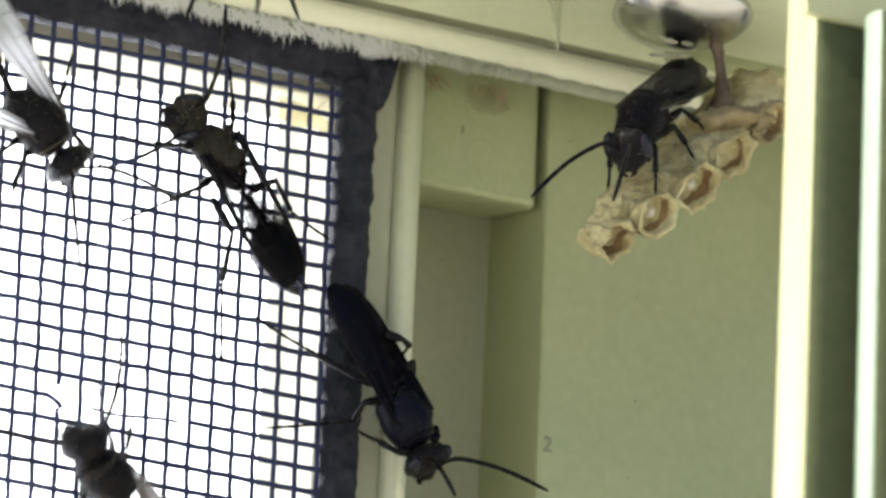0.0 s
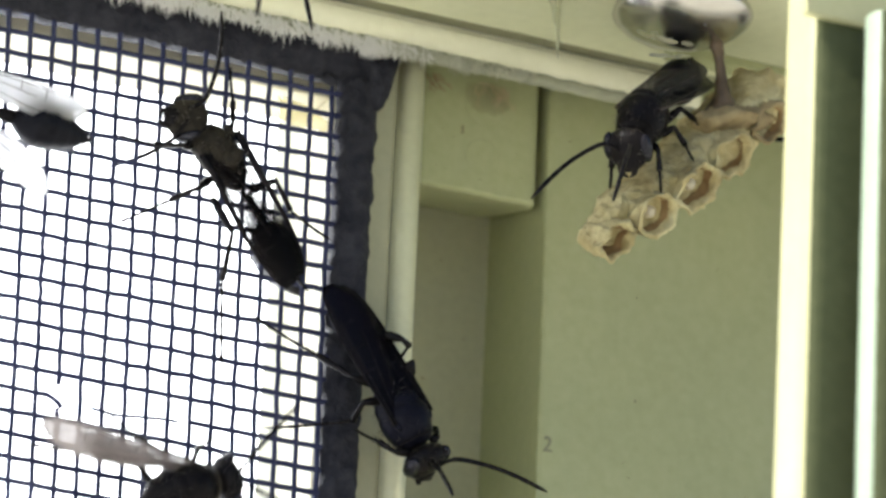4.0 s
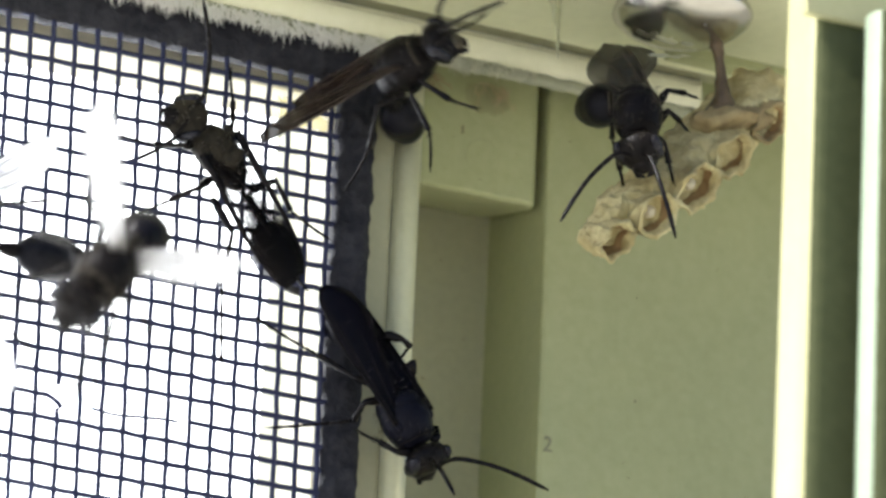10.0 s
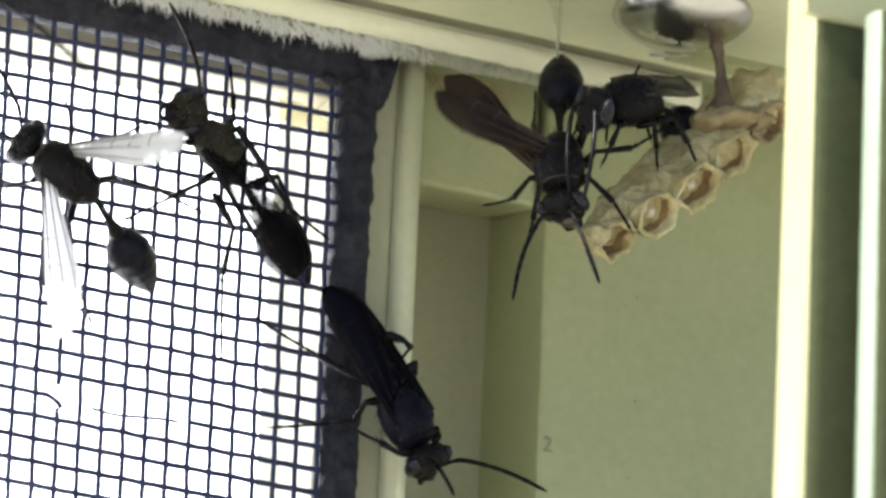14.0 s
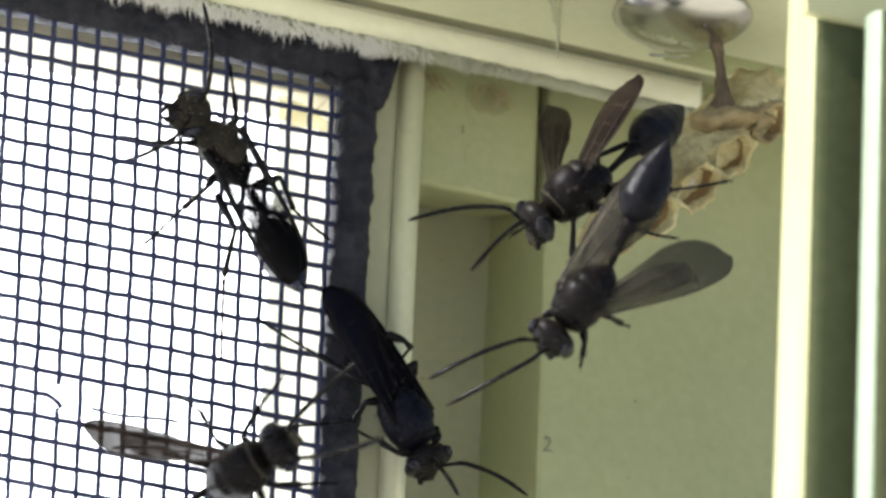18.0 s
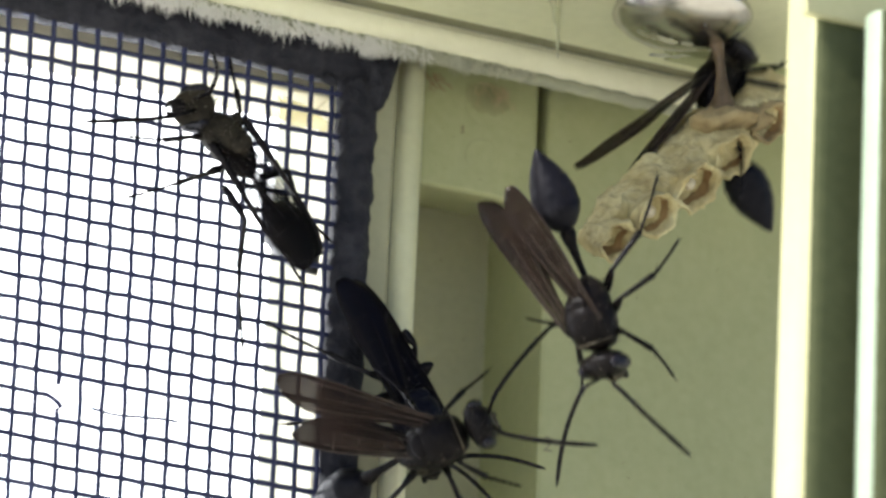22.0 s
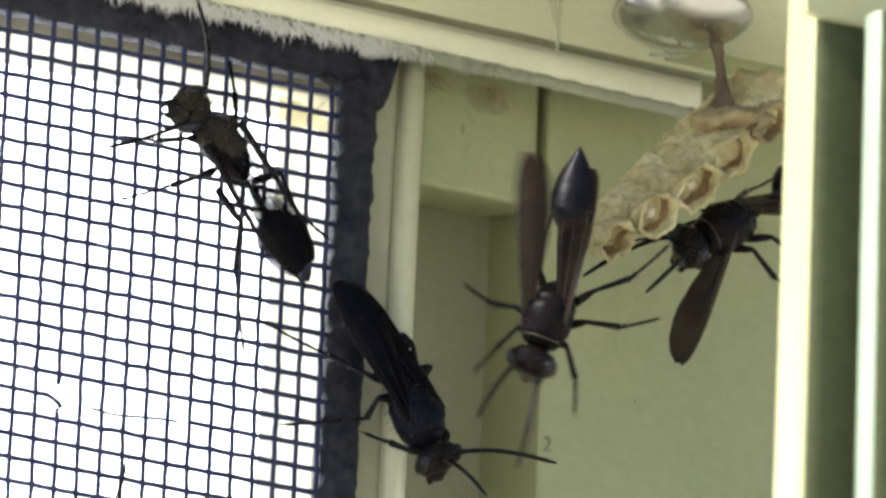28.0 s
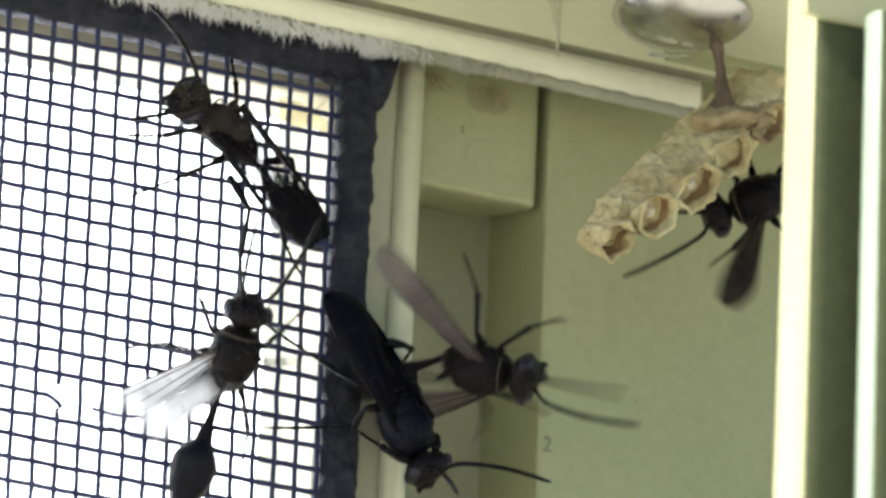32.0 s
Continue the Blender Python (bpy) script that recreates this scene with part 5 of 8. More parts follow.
    walk(keeper["wing_r"], [
        (0, jt(0.7, -1.1, 1.05, 0, -13, -7.1)), (9.3, jt(0.7, -1.1, 1.05, 0, -13, -7.1)), (10, jt(0.7, -1.1, 1.05, 0, -20, 1.9)),
        (10.5, jt(0.7, -1.1, 1.05, 0, -11.9, 3.2)), (11, jt(0.7, -1.1, 1.05, 0, -3, -8.9)), (12, jt(0.7, -1.1, 1.05, 0, -11.5, 24.4)),
        (13, jt(0.7, -1.1, 1.05, 0, -11.3, 32.7)), (14, jt(0.7, -1.1, 1.05, 0, -9.8, 21.1)), (14.5, jt(0.7, -1.1, 1.05, 0, -27.2, 57.1)),
        (15.5, jt(0.7, -1.1, 1.05, 8.7, -3.9, 16)), (16.5, jt(0.7, -1.1, 1.05, 0, 19.3, -24)), (16.65, jt(0.7, -1.1, 1.05, 2, 13.4, 13.3)),
        (16.8, jt(0.7, -1.1, 1.05, 0, 12, 10)), (17, jt(0.7, -1.1, 1.05, 0, 5, 16)), (17.2, jt(0.7, -1.1, 1.05, 0, 5, 22)),
        (17.5, jt(0.7, -1.1, 1.05, 0, 9.8, 28.5)), (18, jt(0.7, -1.1, 1.05, 0, -13.5, 6.2)), (18.3, jt(0.7, -1.1, 1.05, 0, 0, 50)),
        (18.6, jt(0.7, -1.1, 1.05, 0, 0, 40)), (32, jt(0.7, -1.1, 1.05, 0, 0, 40)),
    ])
    walk(keeper["feeler_l"], [
        (0, jt(0.85, 0.38, 0.25, 3.4, -4, -15)), (9.3, jt(0.85, 0.38, 0.25, 3.4, -4, -15)), (10.667, jt(0.85, 0.38, 0.25, -21.5, 34.4, -11.8)),
        (12, jt(0.85, 0.38, 0.25, -75.8, 67.4, -46.7)), (14, jt(0.85, 0.38, 0.25, -13, 38.8, 18.6)), (16.5, jt(0.85, 0.38, 0.25, -14.5, 24.6, -10.1)),
        (18, jt(0.85, 0.38, 0.25, 5.9, -2.6, -46.4)), (32, jt(0.85, 0.38, 0.25, 5.9, -2.6, -46.4)),
    ])
    walk(keeper["feeler_r"], [
        (0, jt(0.85, -0.38, 0.25, 0.7, 1.1, -6)), (9.3, jt(0.85, -0.38, 0.25, 1.2, 2.2, -7.2)), (10, jt(0.85, -0.38, 0.25, -1.8, -6.5, -11.9)),
        (11, jt(0.85, -0.38, 0.25, 10.1, 24.9, -10.4)), (12, jt(0.85, -0.38, 0.25, -1.6, -4.2, -4.9)), (13, jt(0.85, -0.38, 0.25, 12.5, 16.1, 30.8)),
        (14, jt(0.85, -0.38, 0.25, 37.6, 22.9, 73.5)), (15.25, jt(0.85, -0.38, 0.25, 9.3, 12.7, 28.6)),
        (16.5, jt(0.85, -0.38, 0.25, -4.7, -12.5, -7.6)), (18, jt(0.85, -0.38, 0.25, -3.1, -7.4, -4.3)),
        (32, jt(0.85, -0.38, 0.25, -3.1, -7.4, -4.3)),
    ])
    # comes from behind the nest, crosses to the screen and back, hangs from the nest
    walk(rover["body"], [
        (0, mm(51.47, -9, 12.65, -109.3, 2.5, 154.9)), (4.6, mm(47.01, -9, 11.77, -113.8, -35, 170)),
        (5.5, mm(38.81, -7, 8.77, -111.5, -25.7, 165.5)), (6, mm(33.88, -7.5, 9.11, -122.6, 4.5, -174.4)),
        (6.5, mm(23.21, -12, 6.09, -109.4, -7, 158.3)), (7, mm(18.92, -11, 0.78, -111.4, -2.2, 171.1)),
        (7.5, mm(15.24, -9, 2.81, -109.3, 2.5, 154.9)), (8, mm(10.85, -7.5, 3.34, -104.1, 8.8, -175.8)),
        (8.5, mm(8.65, -7, 3.86, -110.7, -21.1, 163.6)), (9, mm(5.61, -7, 6.59, -105.8, -34.7, -171)),
        (9.5, mm(8.09, -7, 8.91, -159.3, -69.3, -136.2)), (9.8, mm(11.52, -7, 12.54, 120, -48.6, -47.6)),
        (10, mm(12.04, -8, 12.19, 75.9, -17.1, -71.6)), (10.2, mm(15.16, -8.5, 13.77, 109.6, -10, -27.7)),
        (10.5, mm(13.94, -8.5, 14.29, 109.7, 11.7, -20)), (11, mm(16.14, -10, 11.96, 110.7, 21.1, -16.4)),
        (11.5, mm(17.39, -10, 10.78, 110.2, 16.4, -18.3)), (12, mm(20.27, -12, 6.12, 112.7, 65.1, 20.5)),
        (12.5, mm(21.11, -12, 0.92, 172.6, 70.5, 58)), (12.75, mm(20.15, -12, 1.93, -88.2, 56.6, 140.5)),
        (13, mm(18.99, -12, 2.13, -65.9, 22, -154.1)), (13.267, mm(20.1, -12, 3.91, -69.8, 48.3, 173.3)),
        (13.5, mm(21.21, -12, 5.69, -109.5, 64.2, 109.3)), (14, mm(21.4, -12, 6.22, 46.3, 74.8, -95.6)),
        (14.25, mm(18.9, -12, 6.28, -101.1, 30.7, 137.2)), (14.5, mm(16.41, -12, 6.45, -109.3, -2.3, 156.6)),
        (15.5, mm(16.89, -12, 9.03, -115.4, 39.7, 138.9)), (16, mm(17.97, -12, 9.64, -159.8, 69.4, 87.3)),
        (16.5, mm(17.13, -16, 8.47, 123, 52.7, 3.1)), (17, mm(21.73, -16, 0.58, -119.8, 69.4, 87.3)), (17.2, mm(21.91, -16, 1.1, -99.5, 64.2, 109.3)),
        (17.5, mm(21.17, -16, -0.45, -72.6, 30.6, 143.9)), (18, mm(20.68, -16, 3, -53.7, 40.2, 153.8)),
        (18.5, mm(19.27, -16, 2.2, -51.9, 56.4, 146.6)), (19, mm(19.27, -16, 2.2, -51.9, 56.4, 146.6)), (20, mm(19.31, -16, 1.93, -52.3, 61, 151.1)),
        (20.5, mm(19.31, -16, 1.93, -52.3, 61, 151.1)), (21, mm(19.44, -16, 1.26, -41, 61.5, 161.4)),
        (21.5, mm(20.16, -16, 0.47, -109.5, 64.2, 109.3)), (22, mm(21.93, -16, -4.99, 160.5, 71, 7.7)),
        (22.5, mm(19.64, -16, -6.6, -139.8, 69.4, 87.3)), (23, mm(24.55, -16, -10.93, -130.6, 46.4, 41.8)),
        (23.5, mm(23.5, -16, -12.08, 152.3, 60.6, 14.2)), (24, mm(24.32, -16, -11.57, -100.5, 60.1, 69.1)),
        (24.5, mm(21.55, -16, -11.68, 152.3, 60.6, 14.2)), (25, mm(22.05, -16, -12.83, 1.4, 61.6, -115.2)),
        (25.5, mm(21, -16, -17.64, -173.2, 70.6, 73)), (26, mm(21.27, -16, -36.23, -173.2, 70.6, 73)), (32, mm(21.27, -16, -36.23, -173.2, 70.6, 73)),
    ])
    walk(rover["waist"], [
        (0, jt(-2.3, 0, -0.42, 0, 0, 0)), (4.6, jt(-2.3, 0, -0.42, 0, 0, -20)), (5.5, jt(-2.3, 0, -0.42, 0, 0, -25)),
        (6, jt(-2.3, 0, -0.42, 0, 28.7, -54)), (6.5, jt(-2.3, 0, -0.42, 0, 0, -25)), (7, jt(-2.3, 0, -0.42, 0, 15.8, -13.2)),
        (7.5, jt(-2.3, 0, -0.42, 0, 0, -8)), (8, jt(-2.3, 0, -0.42, 0, -9.2, -18.6)), (8.5, jt(-2.3, 0, -0.42, 0, 0, -10)),
        (9, jt(-2.3, 0, -0.42, 0, 39.3, -41.5)), (9.5, jt(-2.3, 0, -0.42, 0, 0, 0)), (9.8, jt(-2.3, 0, -0.42, 0, 0, 62)),
        (9.9, jt(-2.3, 0, -0.42, -12.2, -24.6, 20)), (10, jt(-2.3, 0, -0.42, 0, -50.2, -32.3)), (10.1, jt(-2.3, 0, -0.42, -14.1, -24.4, 27.3)),
        (10.2, jt(-2.3, 0, -0.42, 0, 0, 75)), (10.5, jt(-2.3, 0, -0.42, 0, 0, 25)), (11, jt(-2.3, 0, -0.42, 0, 0, 5)),
        (11.5, jt(-2.3, 0, -0.42, 0, 0, 5)), (11.733, jt(-2.3, 0, -0.42, -2.4, -47.9, 3.2)), (12, jt(-2.3, 0, -0.42, 0, -95.8, -2.2)),
        (12.267, jt(-2.3, 0, -0.42, 4.2, -47.8, -11.7)), (12.5, jt(-2.3, 0, -0.42, 0, 0, -15)), (13, jt(-2.3, 0, -0.42, 0, -17.1, -26.2)),
        (13.5, jt(-2.3, 0, -0.42, -2.2, -30.5, 8)), (14, jt(-2.3, 0, -0.42, 0, -15.8, 3.3)), (14.5, jt(-2.3, 0, -0.42, 0, 0, -17)),
        (15.5, jt(-2.3, 0, -0.42, 0, 0, 0)), (16.5, jt(-2.3, 0, -0.42, 0, 0, 20)), (17, jt(-2.3, 0, -0.42, 0, 0, 0)),
        (17.2, jt(-2.3, 0, -0.42, 0, 1.9, 2.3)), (17.5, jt(-2.3, 0, -0.42, 0, 0, 0)), (18, jt(-2.3, 0, -0.42, 0, -13.5, 24.7)),
        (18.5, jt(-2.3, 0, -0.42, 0, 4.4, -16.4)), (19, jt(-2.3, 0, -0.42, 0, 4.4, -16.4)), (20, jt(-2.3, 0, -0.42, 0, 3.4, -21.9)),
        (20.5, jt(-2.3, 0, -0.42, 0, 3.4, -21.9)), (21, jt(-2.3, 0, -0.42, 0, 8, -22.7)), (21.5, jt(-2.3, 0, -0.42, 0.4, -5, -8.7)),
        (22, jt(-2.3, 0, -0.42, 0, 14.2, 0)), (22.5, jt(-2.3, 0, -0.42, 0, 0, 0)), (23, jt(-2.3, 0, -0.42, 0, -5.2, 47.9)),
        (23.5, jt(-2.3, 0, -0.42, 0, 0, 0)), (24, jt(-2.3, 0, -0.42, 0, 13.5, -12.3)), (24.5, jt(-2.3, 0, -0.42, 0.6, -5.1, -14.1)),
        (25, jt(-2.3, 0, -0.42, 0, 21.5, 5.2)), (25.5, jt(-2.3, 0, -0.42, 0, 0, 13)), (26, jt(-2.3, 0, -0.42, 0, 0, 5)),
        (32, jt(-2.3, 0, -0.42, 0, 0, 5)),
    ])
    walk(rover["wing_l"], [
        (0, jt(0.7, 1.1, 1.05, 0, -2.9, 3.1)), (4.6, jt(0.7, 1.1, 1.05, 0, -2.9, 3.1)), (5.05, jt(0.7, 1.1, 1.05, 0.5, -1.4, -35.9)),
        (5.5, jt(0.7, 1.1, 1.05, 0, 0, -75)), (6, jt(0.7, 1.1, 1.05, 0, 12.1, -67.2)), (6.5, jt(0.7, 1.1, 1.05, 0, 0, -38)),
        (7, jt(0.7, 1.1, 1.05, 0, 13.7, -33)), (7.5, jt(0.7, 1.1, 1.05, 0, 0, -30)), (8, jt(0.7, 1.1, 1.05, 0, 23.9, -33.9)),
        (8.5, jt(0.7, 1.1, 1.05, 0, 0, -15)), (9, jt(0.7, 1.1, 1.05, 0, -6.2, -16)), (9.5, jt(0.7, 1.1, 1.05, 0, 0, 5)),
        (9.8, jt(0.7, 1.1, 1.05, 0, 0, 2)), (10, jt(0.7, 1.1, 1.05, 0, 3.7, -4.5)), (10.2, jt(0.7, 1.1, 1.05, 0, 0, 12)),
        (10.5, jt(0.7, 1.1, 1.05, 0, 0, 7)), (11, jt(0.7, 1.1, 1.05, 0, 0, 10)), (11.5, jt(0.7, 1.1, 1.05, 0, 0, 8)),
        (11.733, jt(0.7, 1.1, 1.05, -5.6, -15.1, -29.6)), (12, jt(0.7, 1.1, 1.05, 0, -30.4, -70.1)), (12.5, jt(0.7, 1.1, 1.05, 0, 0, -30)),
        (13, jt(0.7, 1.1, 1.05, 0, 15.8, 10.8)), (13.25, jt(0.7, 1.1, 1.05, -7.8, 7.7, 38.9)), (13.5, jt(0.7, 1.1, 1.05, 0, 29.5, 78.5)),
        (14, jt(0.7, 1.1, 1.05, 0, 19, 51.8)), (14.25, jt(0.7, 1.1, 1.05, -8, 14.3, 14.4)), (14.5, jt(0.7, 1.1, 1.05, 0, 0, -40)),
        (15.5, jt(0.7, 1.1, 1.05, 0, -2.9, 3.1)), (16.5, jt(0.7, 1.1, 1.05, 0, 0, 25)), (17, jt(0.7, 1.1, 1.05, 0, 7.7, 9.2)),
        (17.2, jt(0.7, 1.1, 1.05, 0, 17, 21.3)), (17.5, jt(0.7, 1.1, 1.05, 0, 27, 37.5)), (18, jt(0.7, 1.1, 1.05, 0, 2, 28.3)),
        (18.5, jt(0.7, 1.1, 1.05, 0, 20.5, -3.5)), (19, jt(0.7, 1.1, 1.05, 0, 20.5, -3.5)), (20, jt(0.7, 1.1, 1.05, 0, 20.9, -5.7)),
        (20.5, jt(0.7, 1.1, 1.05, 0, 20.9, -5.7)), (21, jt(0.7, 1.1, 1.05, 0, 28.4, -5.4)), (21.5, jt(0.7, 1.1, 1.05, 0, 16.7, 31.2)),
        (22, jt(0.7, 1.1, 1.05, 0, 11, 17.1)), (22.5, jt(0.7, 1.1, 1.05, 0, 5.1, 14.1)), (23, jt(0.7, 1.1, 1.05, 0, 14, -4.3)),
        (23.5, jt(0.7, 1.1, 1.05, 0, 3.4, 9.4)), (24, jt(0.7, 1.1, 1.05, 0, 24, -17.5)), (24.5, jt(0.7, 1.1, 1.05, 0, 0, 0)),
        (25, jt(0.7, 1.1, 1.05, 0, 23.7, 50)), (25.5, jt(0.7, 1.1, 1.05, 0, 0, 55)), (26, jt(0.7, 1.1, 1.05, 0, -2.9, 3.1)),
        (32, jt(0.7, 1.1, 1.05, 0, -2.9, 3.1)),
    ])
    walk(rover["wing_r"], [
        (0, jt(0.7, -1.1, 1.05, 0, -2.9, -3.1)), (4.6, jt(0.7, -1.1, 1.05, 0, -2.9, -3.1)), (5.5, jt(0.7, -1.1, 1.05, 0, 0, -10)),
        (6, jt(0.7, -1.1, 1.05, 0, 8.1, -33.9)), (6.5, jt(0.7, -1.1, 1.05, 0, 0, -20)), (7, jt(0.7, -1.1, 1.05, 0, -15.1, 37)),
        (7.5, jt(0.7, -1.1, 1.05, 0, 0, 45)), (8, jt(0.7, -1.1, 1.05, 0, 25.6, 37.2)), (8.5, jt(0.7, -1.1, 1.05, 0, 0, 55)),
        (9, jt(0.7, -1.1, 1.05, 0, -13.8, 47)), (9.5, jt(0.7, -1.1, 1.05, 0, 0, 60)), (9.8, jt(0.7, -1.1, 1.05, 0, 0, 8)),
        (10, jt(0.7, -1.1, 1.05, 0, 27.2, 25.6)), (10.2, jt(0.7, -1.1, 1.05, 0, 0, 17)), (10.5, jt(0.7, -1.1, 1.05, 0, 0, 30)),
        (11, jt(0.7, -1.1, 1.05, 0, 0, 27)), (11.5, jt(0.7, -1.1, 1.05, 0, 0, 18)), (12, jt(0.7, -1.1, 1.05, 0, -15.7, 16.8)),
        (12.5, jt(0.7, -1.1, 1.05, 0, 0, 38)), (13, jt(0.7, -1.1, 1.05, 0, 18.5, 64.8)), (13.5, jt(0.7, -1.1, 1.05, 0, 3.7, 52.8)),
        (14, jt(0.7, -1.1, 1.05, 0, 7.7, 33.3)), (14.5, jt(0.7, -1.1, 1.05, 0, 0, 35)), (15.5, jt(0.7, -1.1, 1.05, 0, -2.9, -3.1)),
        (16.5, jt(0.7, -1.1, 1.05, 0, 0, 32)), (17, jt(0.7, -1.1, 1.05, 0, 10.2, 12.4)), (17.2, jt(0.7, -1.1, 1.05, 0, 19.3, 24.7)),
        (17.5, jt(0.7, -1.1, 1.05, 0, 29.5, 42.4)), (18, jt(0.7, -1.1, 1.05, 0, -11.2, 64)), (18.5, jt(0.7, -1.1, 1.05, 0, 15.4, -6.1)),
        (19, jt(0.7, -1.1, 1.05, 0, 15.4, -6.1)), (20, jt(0.7, -1.1, 1.05, 0, 14.6, -8.8)), (20.5, jt(0.7, -1.1, 1.05, 0, 14.6, -8.8)),
        (21, jt(0.7, -1.1, 1.05, 0, 20.8, -7.1)), (21.5, jt(0.7, -1.1, 1.05, 0, 14.5, 26.6)), (22, jt(0.7, -1.1, 1.05, 0, 5.1, 22)),
        (22.5, jt(0.7, -1.1, 1.05, 0, 9.8, 28.5)), (23, jt(0.7, -1.1, 1.05, 0, 1.4, 63.3)), (23.5, jt(0.7, -1.1, 1.05, 0, 5.1, 14.1)),
        (24, jt(0.7, -1.1, 1.05, 0, 8.7, 39.2)), (24.5, jt(0.7, -1.1, 1.05, 0, 1.7, 4.7)), (25, jt(0.7, -1.1, 1.05, 0, 22.5, 42.2)),
        (25.25, jt(0.7, -1.1, 1.05, 5.1, -14.9, -10.3)), (25.5, jt(0.7, -1.1, 1.05, 0, 0, -45)), (26, jt(0.7, -1.1, 1.05, 0, -2.9, -3.1)),
        (32, jt(0.7, -1.1, 1.05, 0, -2.9, -3.1)),
    ])
    # climbs the screen, crosses to the nest and stays on it
    walk(climber["body"], [
        (0, mm(-6.87, -5, -29.54, 90, -35.9, 0)), (16.3, mm(-7.15, -5, -26.18, 90, -36.3, 0)), (17, mm(-4.1, -5, -18.65, 87.3, -45.5, 9.8)),
        (17.5, mm(0.42, -5, -17.05, 90, -32.1, 0)), (18, mm(3.61, -5, -15.36, 127.7, -21.4, -57.9)), (18.5, mm(7.53, -5, -11.41, 90, -50.1, 0)),
        (19, mm(10.5, -7, -6.31, -164.1, -42.7, -96.4)), (19.5, mm(9.36, -7, -1.84, -90, -81.5, 180)), (20, mm(9.68, -8, 3.14, 135.7, -83.4, -14.6)),
        (20.25, mm(12.66, -9.5, 2.53, 110.7, -48.6, -24.5)), (20.5, mm(15.72, -11, 1.71, 109.7, -11.9, -28.4)),
        (21, mm(20.18, -13.5, 0.99, 127.1, 9.4, -73.9)), (21.5, mm(21.5, -13.5, 4.13, 115.4, -39.7, -41.1)),
        (21.733, mm(27.76, -11.5, 9.36, 71, -61.2, -31.3)), (22, mm(34.02, -9.5, 14.6, -11.3, -65.6, 19)),
        (22.5, mm(35.31, -9.5, 16.91, -132.3, -60.6, -165.8)), (22.667, mm(32.44, -9.83, 14.71, -101.8, -13.5, 171.7)),
        (22.833, mm(29.57, -10.17, 12.52, -85.9, 36.4, 173)), (23, mm(26.7, -10.5, 10.32, -7.6, 76, -117.7)),
        (23.267, mm(28.59, -11.75, 11.89, 91.4, 24.7, -32.6)), (23.5, mm(30.47, -13, 13.46, 115.4, -39.7, -41.1)),
        (24, mm(33.07, -13, 13.83, 101.7, -2, -38.6)), (24.5, mm(31.72, -13, 13.33, 111.5, 25.7, -14.5)),
        (24.733, mm(29.92, -13.25, 11.77, 92.3, 70, -22.6)), (25, mm(28.11, -13.5, 10.21, -60.1, 62.9, -165.3)),
        (25.267, mm(27.56, -13.5, 9.54, 91.2, 65, -24.5)), (25.5, mm(27.01, -13.5, 8.86, 110.2, 16.4, -18.3)),
        (26.3, mm(30.03, -14, 8.34, 132.3, 60.6, 14.2)), (27, mm(37.59, -8, 9.02, -127.3, 56.9, 123.3)),
        (27.5, mm(35.08, -8, 5.75, -110.2, 16.6, 149.8)), (28, mm(35.79, -8, 5.84, -60.2, 33.4, -180)),
        (28.5, mm(36.77, -8, 6.87, -110.8, 21.3, 148)), (28.733, mm(36.73, -8, 7.21, -54.7, 29.1, 157.1)),
        (29, mm(36.69, -8, 7.54, 3.4, 26.4, 169.5)), (29.5, mm(36.59, -8, 7.49, -66.6, 27, 172.7)), (30, mm(36.5, -8, 7.44, -137.8, 30, 173.1)),
        (30.4, mm(38.05, -8, 6.72, -115.4, 39.7, 138.9)), (31, mm(37.01, -8, 5.71, -98.3, 59.4, 146.4)),
        (31.4, mm(37.4, -8, 6.99, -123.2, 52.8, 128.3)), (32, mm(38.46, -8, 8.39, -110.8, 21.3, 148)),
    ])
